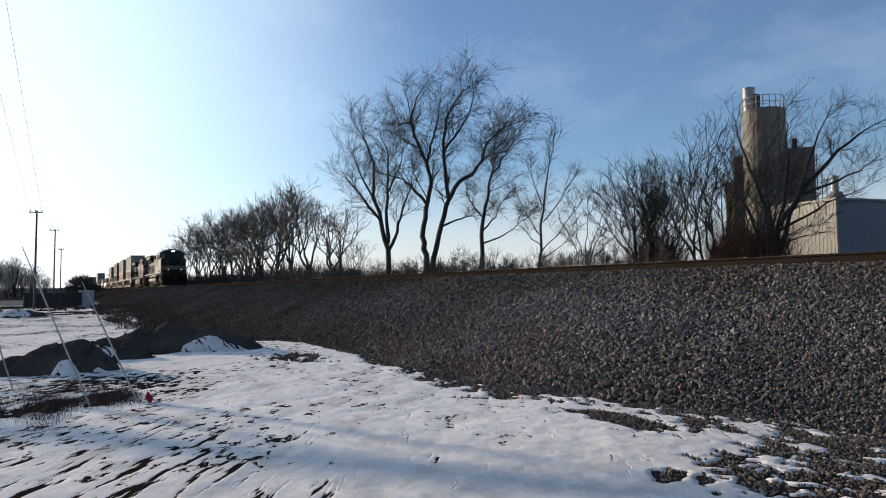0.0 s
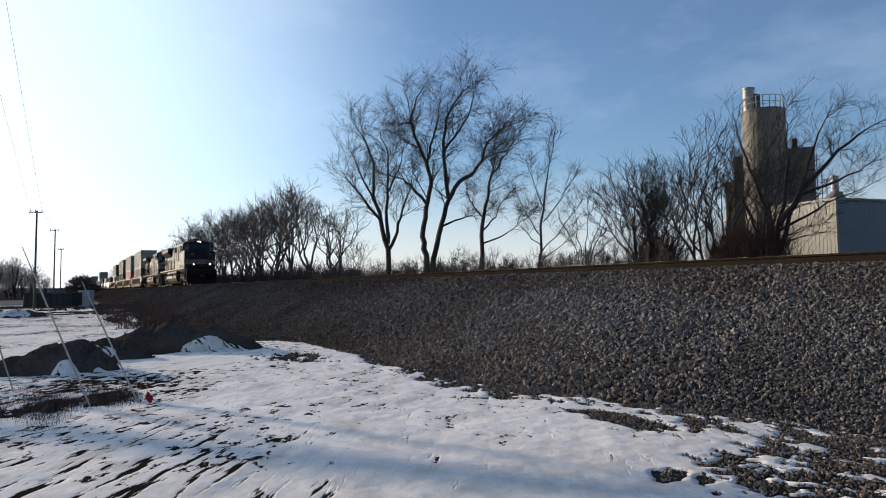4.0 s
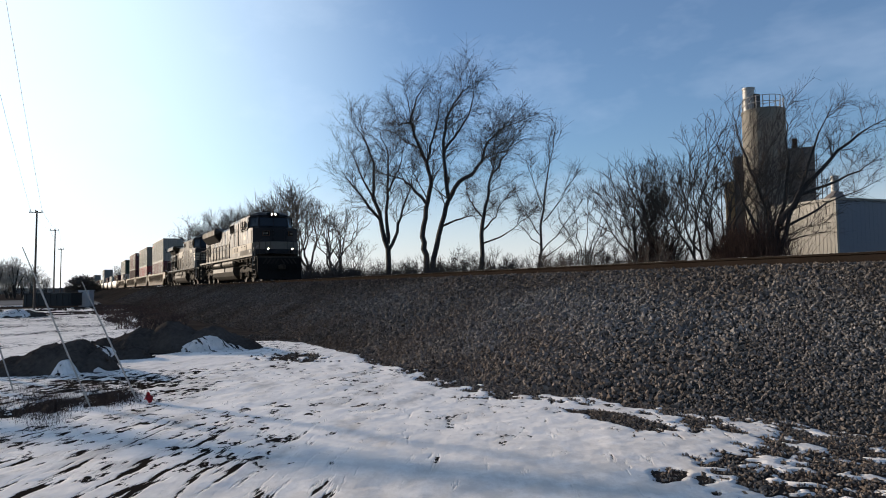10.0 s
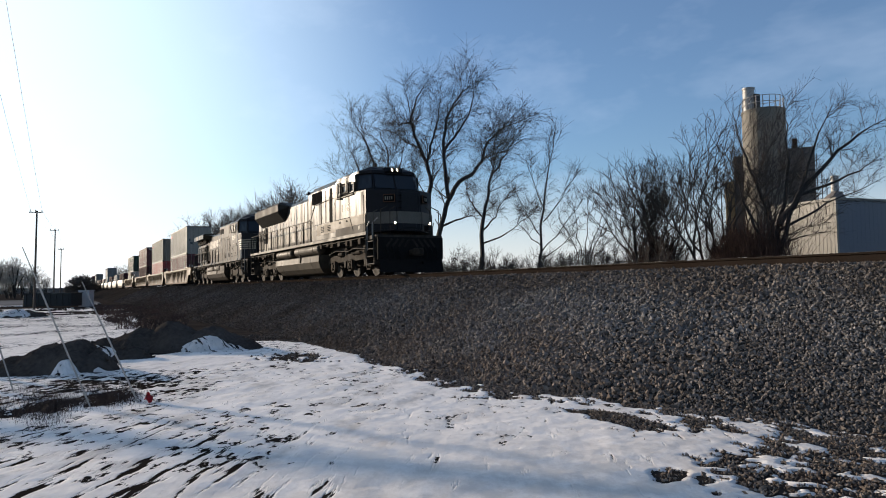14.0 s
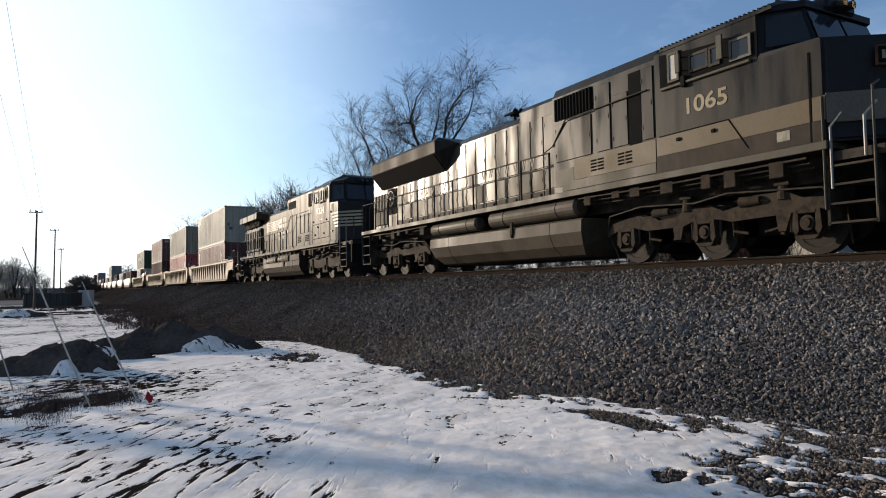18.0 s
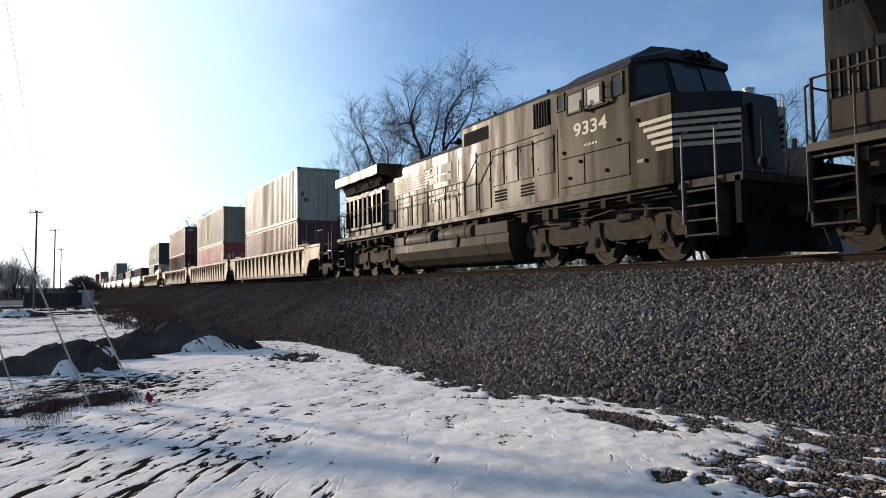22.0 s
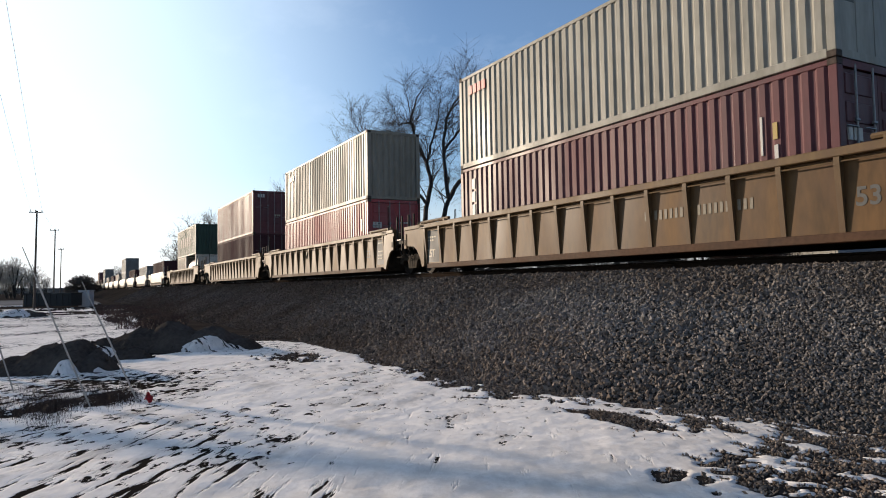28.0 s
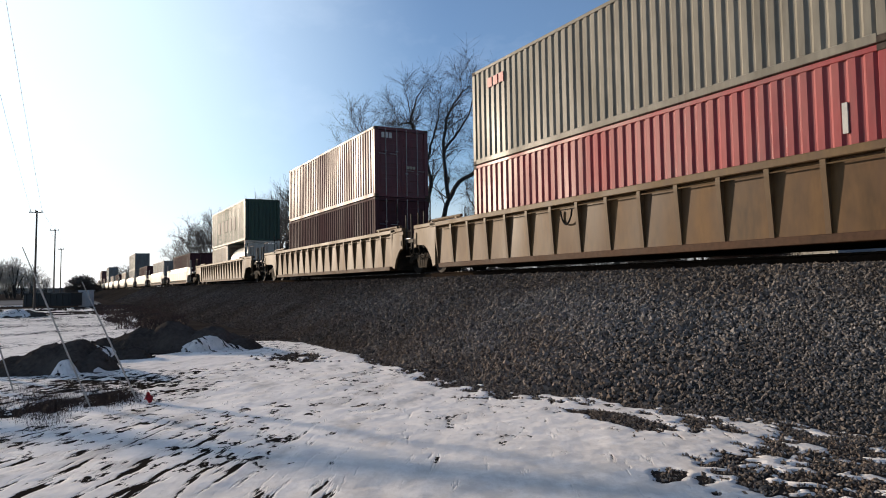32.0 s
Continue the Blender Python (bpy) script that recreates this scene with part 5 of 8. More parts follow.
def locomotive_lead():
    c = -1.6
    root = mover("locomotive", c, label="charcoal diesel locomotive with gold stripe, headlights lit", category="locomotive", group="locomotives of the train")
    X = lambda x: x - c
    zt = 1.78
    sill_deck(root, X(-11.9), X(7.84), M_CREAM, zt)
    # long hood
    bm = bmesh.new()
    prism(bm, [(-0.98, zt), (-0.98, 4.10), (-0.84, 4.29), (0.84, 4.29), (0.98, 4.10), (0.98, zt)], X(-11.85), X(0.75), axis="x")
    part("long_hood", bm, M_BLACK, root)
    bm = bmesh.new()
    prism(bm, [(-0.982, 4.0), (-0.982, 4.38), (-0.85, 4.52), (0.85, 4.52), (0.982, 4.38), (0.982, 4.0)], X(-1.38), X(0.72), axis="x")
    part("raised_hood", bm, M_BLACK, root)
    bm = bmesh.new()
    box(bm, X(-5.5), X(-1.4), -0.7, 0.7, 4.27, 4.36, bevel=0.04)
    box(bm, X(-3.6), X(-2.9), -0.3, 0.3, 4.3, 4.5, bevel=0.03)
    part("exhaust_roof", bm, M_RUSTFRAME, root)
    # flared radiators
    bm = bmesh.new()
    prism(bm, [(-0.98, 3.42), (-1.46, 3.98), (-1.46, 4.36), (-1.30, 4.5), (1.30, 4.5), (1.46, 4.36), (1.46, 3.98), (0.98, 3.42)], X(-11.05), X(-5.6), axis="x")
    rad = part("radiator", bm, M_TANK, root, "flared radiator with dark intake underside")
    for w in (-1, 1):
        bm = bmesh.new()
        q = [(w * 1.0, 3.43), (w * 1.45, 3.955), (w * 1.47, 3.94), (w * 1.015, 3.41)]
        prism(bm, q, X(-10.95), X(-5.7), axis="x")
        part("intake_grille", bm, M_GRILLE, rad)
    # front slope of the radiator
    bm = bmesh.new()
    v = [bm.verts.new(k) for k in ((X(-5.6), -0.98, 3.42), (X(-5.6), -1.46, 3.98), (X(-5.6), -1.46, 4.36), (X(-5.6), -1.30, 4.5), (X(-5.6), 1.30, 4.5), (X(-5.6), 1.46, 4.36), (X(-5.6), 1.46, 3.98), (X(-5.6), 0.98, 3.42),
                                   (X(-4.9), -0.985, 3.42), (X(-4.9), -0.985, 4.22), (X(-4.9), 0.985, 4.22), (X(-4.9), 0.985, 3.42))]
    for q in ((0, 8, 9, 1), (1, 9, 2), (2, 9, 3), (3, 9, 10, 4), (4, 10, 5), (5, 10, 6), (6, 10, 11, 7)):
        bm.faces.new([v[i] for i in q])
    bmesh.ops.recalc_face_normals(bm, faces=bm.faces)
    part("radiator_fairing", bm, M_BLACK, root)
    bm = bmesh.new()
    prism(bm, [(-0.99, 1.9), (-0.99, 4.4), (-0.85, 4.55), (0.85, 4.55), (0.99, 4.4), (0.99, 1.9)], X(-11.86), X(-11.06), axis="x")
    part("rear_hood_end", bm, M_BLACK, root)
    # hood doors: dark above, cream below
    for w in (-1, 1):
        y = w * 0.982
        xs = [X(-9.55) + 0.58 * i for i in range(18)]
        for i, x in enumerate(xs[:-1]):
            low = M_BLACK if i % 6 == 5 else M_TANKPALE if i % 4 == 2 else M_LOWDOOR
            hood_door(root, x, x + 0.56, y, 2.06, 2.62, low, latch=w < 0)
            part("lower_strip", bx(x + 0.01, x + 0.55, *sorted((y, y + w * 0.018)), 1.82, 2.04), M_TANK, root)
            top = 3.36 if x < X(-5.0) else 4.05
            hood_door(root, x, x + 0.56, y, 2.66, top, M_BLACK, latch=w < 0)
            if w < 0 and i % 2:
                linked("latch", "lowlatch", lambda: bx(-0.03, 0.03, -1.02, -0.995, 1.88, 1.98, bevel=0.006), M_HOSE, root, (x + 0.42, 0, 0))
        rec = part("end_grille", bx(X(-11.82), X(-10.52), *sorted((w * 0.98, w * 0.996)), 2.0, 3.24), M_GRILLE, root)
        for i in range(9):
            part("grille_bar", bx(X(-11.80) + 0.156 * i, X(-11.765) + 0.156 * i, *sorted((w * 0.985, w * 1.012)), 2.58, 3.22), M_CREAM, rec)
        part("grille_panel", bx(X(-11.78), X(-10.56), *sorted((w * 0.985, w * 1.004)), 2.04, 2.56), M_TANK, rec)
        part("brake_recess", bx(X(-10.40), X(-9.62), *sorted((w * 0.98, w * 0.996)), 2.36, 3.36), M_GRILLE, root)
        part("lower_door", bx(X(-10.40), X(-9.62), *sorted((w * 0.98, w * 1.0)), 1.86, 2.33), M_LOWDOOR, root)
        for i in range(7):
            part("end_vent", bx(X(-11.75) + 0.13 * i, X(-11.68) + 0.13 * i, *sorted((w * 0.985, w * 0.998)), 4.08, 4.24), M_GRILLE, root)
    bm = bmesh.new()
    rim = [Vector((X(-10.0) + 0.29 * cos(u), -1.08, 2.96 + 0.29 * sin(u))) for u in [2 * pi * i / 18 for i in range(19)]]
    path(bm, rim, 0.022, seg=6)
    for i in range(0, 18, 3):
        rod(bm, (X(-10.0), -1.08, 2.96), rim[i], 0.012, seg=5)
    rod(bm, (X(-10.0), -0.99, 2.96), (X(-10.0), -1.10, 2.96), 0.06, seg=8)
    part("hand_brake_wheel", bm, M_FADED, root, "pale hand brake wheel")
    # worn gold words on the hood, as plain strokes of their size
    def strokes(kind):
        bm = bmesh.new()
        for e in ((-1, 1), (1, 1), (-1, -1))[kind % 3:kind % 3 + 2]:
            m = Matrix.Translation((0.09 + 0.05 * e[0], -1.008, 2.90)) @ Matrix.Rotation(radians(16 * e[0] * e[1]), 4, "Y")
            box(bm, -0.018, 0.018, -0.003, 0.003, -0.13, 0.13, m=m)
        return bm
    for x0, x1 in ((-8.4, -5.0), (-4.4, -4.0), (-3.4, -0.5)):
        for i in range(max(1, round((x1 - x0) / 0.42))):
            linked("marking", "goldmark%d" % (i % 2), lambda: strokes(i % 2), M_DIMGOLD, root, (X(x0) + i * 0.42, 0, 0))
    # electrical cabinet behind the cab, full width
    bm = bmesh.new()
    prism(bm, [(-1.48, zt), (-1.48, 4.20), (-1.36, 4.42), (-0.9, 4.58), (0.9, 4.58), (1.36, 4.42), (1.48, 4.20), (1.48, zt)], X(0.76), X(4.18), axis="x")
    part("cabinet", bm, M_BLACK, root)
    louvre(root, X(0.85), X(2.25), -1.482, 3.60, 4.14, M_HOSE, 12)
    for x0, x1, z0, z1 in ((0.85, 2.2, 2.55, 3.52), (2.35, 2.85, 2.55, 4.1), (2.9, 3.4, 2.55, 3.75), (3.8, 4.15, 2.55, 4.1)):
        hood_door(root, X(x0), X(x1), -1.482, z0, z1, M_BLACK)
    part("recess", bx(X(3.42), X(3.78), -1.487, -1.47, 2.5, 4.1), M_GRILLE, root)
    part("stripe_panel", bx(X(1.55), X(4.17), -1.495, -1.47, 2.04, 2.52), M_GOLD, root, "gold stripe panel")
    part("stripe_panel", bx(X(0.80), X(1.53), -1.493, -1.47, 1.95, 2.36), M_CREAM, root)
    part("lower_panel", bx(X(1.1), X(4.17), -1.500, -1.47, 1.82, 2.03), M_CREAM, root)
    for a in (2.15, 3.05):
        for k in range(4):
            for e in (0.0, 0.24):
                part("vent_slot", bx(X(a + e), X(a + e + 0.2), -1.499, -1.48, 2.15 + 0.075 * k, 2.19 + 0.075 * k), M_GRILLE, root)
    bm = bmesh.new()
    path(bm, [(X(-10.9), -1.5, 2.86), (X(0.3), -1.5, 2.86), (X(0.75), -1.5, 3.0), (X(1.3), -1.53, 3.55), (X(4.0), -1.53, 3.6)], 0.018)
    part("hand_rail", bm, M_RUSTFRAME, root)
    for w in (-1.5, 1.5):
        handrail(root, X(-11.8), X(0.6), w, zt, 2.86, 11, M_RUSTFRAME)
    # cab
    nose, brow = cab_shell(root, X(4.2), X(7.83), zt, 4.38, 4.68, X(8.72), 3.56, 0.56, M_BLACK, M_NOSE, 0.8, 0.10)
    bm = bmesh.new()
    box(bm, X(4.3), X(6.9), -1.46, -1.40, 4.30, 4.36)
    for i in range(26):
        box(bm, X(4.3) + 0.1 * i, X(4.3) + 0.1 * i + 0.035, -1.42, -0.8, 4.38, 4.42)
    part("roof_rib", bm, M_BLACK, root)
    bm = bmesh.new()        # dark band that holds the side windows
    prism(bm, [(X(4.35), 3.53), (X(6.63), 3.53), (X(6.63), 3.99), (X(5.2), 4.10), (X(4.35), 4.22)], -1.506, -1.48)
    part("window_recess", bm, M_GRILLE, root)
    window(root, X(4.58), X(4.87), -1.508, 3.58, 4.18, M_CREAM, M_CURTAIN)
    window(root, X(5.12), X(5.585), -1.508, 3.64, 4.0, M_RUSTFRAME)
    window(root, X(5.60), X(5.85), -1.508, 3.62, 4.0, M_RUSTFRAME)
    window(root, X(6.06), X(6.52), -1.508, 3.58, 3.985, M_GREYST)
    part("window_sill", bx(X(4.39), X(6.5), -1.56, -1.49, 3.46, 3.52, bevel=0.012), M_CREAM, root)
    for x0, x1, z0, z1 in ((4.88, 5.0, 3.68, 4.07), (5.87, 6.01, 3.65, 4.12)):
        part("mirror", bx(X(x0), X(x1), -1.66, -1.62, z0, z1, bevel=0.012), M_CREAM, root)
        bm = bmesh.new()
        rod(bm, (X(x0) + 0.06, -1.49, z1 - 0.06), (X(x0) + 0.06, -1.63, z1 - 0.06), 0.012, seg=6)
        rod(bm, (X(x0) + 0.06, -1.49, z0 + 0.06), (X(x0) + 0.06, -1.63, z0 + 0.06), 0.012, seg=6)
        part("mirror_arm", bm, M_HOSE, root)
    part("side_lamp", bx(X(4.93), X(5.05), -1.58, -1.50, 3.40, 3.62, bevel=0.015), M_HOSE, root)
    window(root, X(4.45), X(5.75), 1.502, 3.5, 4.15, M_RUSTFRAME)
    part("gold_stripe", bx(X(4.22), X(7.56), -1.512, -1.49, 2.14, 2.53), M_GOLD, root, "gold side stripe")
    part("gold_stripe", bx(X(7.60), X(7.82), -1.512, -1.49, 2.14, 2.53), M_GOLD, root)
    part("lower_panel", bx(X(4.22), X(7.8), -1.514, -1.47, 1.80, 2.13), M_TANK, root)
    part("data_plate", bx(X(6.95), X(7.19), -1.520, -1.50, 1.92, 2.09), M_FADED, root)
    bm = bmesh.new()
    box(bm, X(7.55), X(7.585), -1.515, -1.48, 1.8, 3.3)
    path(bm, [(X(4.3), -1.515, 2.535), (X(5.98), -1.515, 2.535), (X(6.38), -1.515, 1.93)], 0.012)
    part("panel_seam", bm, M_GRILLE, root)
    lettering("number_lettering", "1065", 0.44, Matrix.Translation((X(4.92), -1.506, 2.86)) @ SIDE, M_YMARK, root, "yellow painted road number", sx=1.22)
    for x in (4.75, 5.6):
        part("lift_bracket", bx(X(x), X(x + 0.09), -1.545, -1.51, 2.36, 2.43, bevel=0.01), M_HOSE, root)
    # nose band, lights, number boards
    for w in (-1, 1):
        bm = bmesh.new()
        p, q = Vector((X(7.83), w * 1.50, 0)), Vector((X(8.725), w * 0.575, 0))
        d = (q - p).normalized() * 0.02
        n = Vector((d.y, -d.x, 0)) * (-0.6 * w)
        v = [bm.verts.new((k.x + o.x, k.y + o.y, z)) for z in (2.08, 2.56) for k, o in ((p, n), (q, n), (q, -n), (p, -n))]
        for f in ((0, 1, 5, 4), (1, 2, 6, 5), (2, 3, 7, 6), (3, 0, 4, 7), (4, 5, 6, 7), (3, 2, 1, 0)):
            bm.faces.new([v[i] for i in f])
        bmesh.ops.recalc_face_normals(bm, faces=bm.faces)
        part("nose_band", bm, M_GREYST, nose, "grey band on the nose")
    part("nose_band", bx(X(8.70), X(8.742), -0.54, 0.54, 2.08, 2.56), M_GREYST, nose)
    lamp_pair(brow, X(7.29), (-0.12, 0.12), 4.47, 0.055, M_LAMP, deep=0.13)
    lamp_pair(root, X(9.02), (-0.78, 0.78), 2.06, 0.046, M_LAMP, "ditch_light")
    for w in (-1, 1):
        m = Matrix.Translation((X(8.52), w * 0.80, 3.10)) @ Matrix.Rotation(-w * radians(46.5), 4, "Z")
        nb = part("number_board", bx(-0.22, 0.22, -0.035, 0.035, -0.13, 0.13, m=m), M_GRILLE, root)
        part("board_frame", bx(-0.25, 0.25, -0.025, 0.025, -0.16, 0.16, m=m), M_BROWNSILL, nb)
        for q in range(4):
            part("figure_bar", bx(-0.17 + 0.09 * q, -0.12 + 0.09 * q, -0.04, 0.04, -0.07, 0.07, m=m), M_FADED, nb)
        part("ditch_light_bracket", bx(X(8.6), X(9.0), w * 0.78 - 0.05, w * 0.78 + 0.05, 1.80, 2.0), M_NOSE, root)
        bm = bmesh.new()
        path(bm, [(X(7.88), w * 1.5, 1.0), (X(7.88), w * 1.5, 2.0), (X(8.05), w * 1.46, 2.2)], 0.022)
        part("grab_rail", bm, M_RODSTEEL, root)
        bm = bmesh.new()
        path(bm, [(X(8.42), w * 1.5, 1.45), (X(8.42), w * 1.5, 2.08), (X(8.5), w * 1.3, 2.3)], 0.022)
        part("grab_rail", bm, M_RODSTEEL, root)
    part("nose_door", bx(X(8.69), X(8.735), -0.36, 0.36, 2.58, 3.36, bevel=0.012), M_NOSE, nose)
    for z in (2.7, 2.95, 3.2):
        bm = bmesh.new()
        path(bm, [(X(8.70), -0.50, z), (X(8.78), -0.50, z), (X(8.78), -0.39, z), (X(8.70), -0.39, z)], 0.014)
        part("grab_iron", bm, M_HOSE, nose)
    # front platform
    part("front_platform", bx(X(7.85), X(8.78), -1.45, 1.45, 1.45, 1.6), M_RUSTFRAME, root)
    pilot_end(root, X(8.85), 1)
    for w in (-1, 1):       # worn warning bars on the front plate
        for i in range(4):
            y = 0.18 + 0.26 * i
            m = Matrix.Translation((X(8.857), w * y, 1.28)) @ Matrix.Rotation(w * radians(38), 4, "X")
            part("warning_bar", bx(-0.004, 0.004, -0.045, 0.045, -0.2, 0.2, m=m), M_DIMBAR, root)
    pilot_end(root, X(-11.95), -1, plow=False)
    step_well(root, X(8.55), 1, 0.42, 1.55, M_CREAM)
    step_well(root, X(-11.88), -1, 0.42, zt, M_CREAM)
    bm = bmesh.new()
    for y in (-1.3, -0.9, 0.9, 1.3):
        path(bm, [(X(8.8), y, 1.6), (X(8.8), y, 2.6), (X(8.8), y * 0.75, 2.75)], 0.02)
    part("front_railing", bm, M_RUSTFRAME, root)
    bm = bmesh.new()
    for y in (-1.35, -0.8, 0.8, 1.35):
        path(bm, [(X(-11.9), y, zt), (X(-11.9), y, 2.75)], 0.02)
    rod(bm, (X(-11.9), -1.35, 2.75), (X(-11.9), 1.35, 2.75), 0.02)
    part("rear_railing", bm, M_RUSTFRAME, root)
    fuel_tank(root, X(-5.95), X(1.75), 1.12, 0.20, M_TANKPALE)
    air_tank(root, X(-2.45), X(1.5), -1.22, 1.42, 0.25, M_TANKPALE)
    air_tank(root, X(-6.05), X(-3.1), -1.25, 1.40, 0.21, M_TANKPALE)
    pipework(root, X(1.6), X(7.4), 1.58, 3)
    pipework(root, X(-11.3), X(-6.3), 1.58, 4)
    loco_truck(root, X(5.05), [X(2.9), X(5.05), X(7.2)])
    loco_truck(root, X(-9.35), [X(-11.4), X(-9.35), X(-7.25)])
    horn_set(root, X(-2.1), -0.62, 4.34)
    bm = bmesh.new()
    box(bm, X(5.0), X(5.6), -0.3, 0.3, 4.66, 4.86, bevel=0.03)
    rod(bm, (X(5.9), 0.4, 4.66), (X(5.9), 0.4, 5.0), 0.02)
    rod(bm, (X(6.3), -0.4, 4.66), (X(6.3), -0.4, 4.9), 0.05, seg=10)
    part("roof_equipment", bm, M_RUSTFRAME, root)
    return root


def locomotive_second():
    c = -24.0
    root = mover("locomotive", c, label="weathered black diesel locomotive with white stripes", category="locomotive", group="locomotives of the train")
    X = lambda x: x - c
    zt = 1.66
    sill_deck(root, X(-34.2), X(-14.72), M_OLIVE, zt)
    bm = bmesh.new()
    prism(bm, [(-0.96, zt), (-0.96, 4.02), (-0.78, 4.20), (0.78, 4.20), (0.96, 4.02), (0.96, zt)], X(-30.0), X(-23.55), axis="x")
    part("long_hood", bm, M_OLIVE, root)
    # radiator cab with overhanging wings
    bm = bmesh.new()
    prism(bm, [(-1.1, zt), (-1.1, 3.55), (-1.3, 3.93), (1.3, 3.93), (1.1, 3.55), (1.1, zt)], X(-34.1), X(-29.9), axis="x")
    part("radiator_body", bm, M_OLIVE, root)
    bm = bmesh.new()
    prism(bm, [(-1.53, 3.98), (-1.53, 4.34), (-1.42, 4.41), (1.42, 4.41), (1.53, 4.34), (1.53, 3.98)], X(-34.4), X(-29.7), axis="x")
    part("radiator_wing", bm, M_OLIVE, root)
    bm = bmesh.new()
    v = [bm.verts.new(k) for k in ((X(-29.9), -1.1, 2.0), (X(-29.9), -1.1, 3.6), (X(-29.2), -0.962, 3.6), (X(-29.2), -0.962, 2.0))]
    v2 = [bm.verts.new((k.co.x, -k.co.y, k.co.z)) for k in v]
    bm.faces.new(v)
    bm.faces.new(v2[::-1])
    v = [bm.verts.new(k) for k in ((X(-29.7), -1.53, 4.34), (X(-29.7), 1.53, 4.34), (X(-28.9), 0.9, 4.21), (X(-28.9), -0.9, 4.21), (X(-29.7), -1.53, 3.98), (X(-29.2), -0.965, 3.8), (X(-29.7), 1.53, 3.98), (X(-29.2), 0.965, 3.8))]
    for q in ((0, 3, 2, 1), (0, 4, 5, 3), (1, 2, 7, 6)):
        bm.faces.new([v[i] for i in q])
    bmesh.ops.recalc_face_normals(bm, faces=bm.faces)
    part("radiator_fairing", bm, M_OLIVE, root)
    for w in (-1, 1):
        y = w * 1.102
        for i in range(8):
            x = X(-33.85) + 0.5 * i
            part("intake_slot", bx(x, x + (0.26 if i < 6 else 0.40), *sorted((y, y + w * 0.006)), 2.15, 3.25), M_GRILLE, root)
        for i in range(9):
            x = X(-34.06) + 0.5 * i
            part("intake_rib", bx(x, x + (0.20 if i < 7 else 0.10), *sorted((y, y + w * 0.11)), 2.12, 3.28, bevel=0.012), M_OLIVE, root)
        for z0, z1 in ((1.98, 2.12), (3.28, 3.42)):
            part("intake_frame", bx(X(-34.08), X(-29.95), *sorted((y, y + w * 0.112)), z0, z1, bevel=0.012), M_OLIVE, root)
        part("upper_intake", bx(X(-33.9), X(-30.1), *sorted((w * 1.19, w * 1.24)), 3.58, 3.90), M_GRILLE, root)
        for x in (-32.6, -31.2):
            bm = bmesh.new()
            path(bm, [(X(x), w * 1.12, 3.5), (X(x + 0.25), w * 1.45, 3.93)], 0.03)
            part("wing_brace", bm, M_OLIVE, root)
    # raised hood by the cab
    bm = bmesh.new()
    prism(bm, [(-1.25, zt), (-1.25, 4.44), (-1.08, 4.60), (1.08, 4.60), (1.25, 4.44), (1.25, zt)], X(-23.54), X(-18.5), axis="x")
    part("equipment_hood", bm, M_OLIVE, root)
    part("grille_screen", bx(X(-23.4), X(-22.0), -1.262, -1.25, 3.88, 4.28), M_GRILLE, root)
    louvre(root, X(-19.75), X(-19.05), -1.252, 3.68, 4.34, M_RUSTFRAME, 6)
    for x0, x1, z0, z1 in ((-23.45, -22.7, 1.8, 3.6), (-22.6, -21.9, 1.8, 3.5), (-21.8, -21.2, 2.4, 3.4), (-21.1, -20.5, 2.4, 3.4), (-20.4, -19.8, 2.4, 3.4), (-19.6, -18.9, 2.4, 3.4)):
        hood_door(root, X(x0), X(x1), -1.252, z0, z1, M_OLIVE)
    for x in (-21.7, -20.4):
        for k in range(4):
            part("vent_slot", bx(X(x), X(x + 0.6), -1.262, -1.25, 1.95 + 0.09 * k, 2.0 + 0.09 * k), M_GRILLE, root)
    bm = bmesh.new()
    path(bm, [(X(-33.9), -1.5, 2.72), (X(-22.9), -1.5, 2.72), (X(-22.2), -1.5, 3.4), (X(-19.0), -1.5, 3.42)], 0.018)
    part("hand_rail", bm, M_RUSTFRAME, root)
    for w in (-1, 1):
        y = w * 0.962
        for i in range(9):
            x = X(-29.1) + 0.61 * i
            hood_door(root, x, x + 0.59, y, 1.74, 2.62, M_OLIVE, latch=w < 0)
            hood_door(root, x, x + 0.59, y, 2.66, 3.70, M_OLIVE, latch=w < 0)
        handrail(root, X(-34.0), X(-23.0), w * 1.5, zt, 2.72, 10, M_RUSTFRAME)
    # white maker's stripes and letters as plain blocks
    for i in range(6):
        z = 3.04 + 0.10 * i
        part("white_stripe", bx(X(-29.2), X(-26.5 + 0.09 * i), -0.998, -0.985, z, z + 0.075), M_FADED, root, "white speed stripe")
    for k, (x0, w_) in enumerate(((-26.3, 0.62), (-25.55, 0.85))):
        for z0, z1 in ((3.08, 3.30), (3.36, 3.66)):
            part("white_block", bx(X(x0) + (0.08 if z0 > 3.3 else 0), X(x0 + w_), -0.998, -0.985, z0, z1), M_FADED, root)
    for i in range(7):
        part("white_block", bx(X(-26.4) + 0.30 * i, X(-26.4) + 0.30 * i + 0.2, -0.998, -0.985, 2.70, 2.90), M_FADED, root)
        part("white_block", bx(X(-26.4) + 0.32 * i, X(-26.4) + 0.32 * i + 0.21, -0.998, -0.985, 2.42, 2.60), M_FADED, root)
    # cab
    nose, brow = cab_shell(root, X(-18.5), X(-14.72), zt, 4.42, 4.82, X(-13.78), 3.46, 0.64, M_OLIVE, M_NOSE, 0.75, 0.14)
    window(root, X(-18.44), X(-18.12), -1.502, 3.80, 4.24, M_OLIVE)
    window(root, X(-18.06), X(-17.42), -1.502, 3.63, 4.17, M_RUSTFRAME, M_LINING)
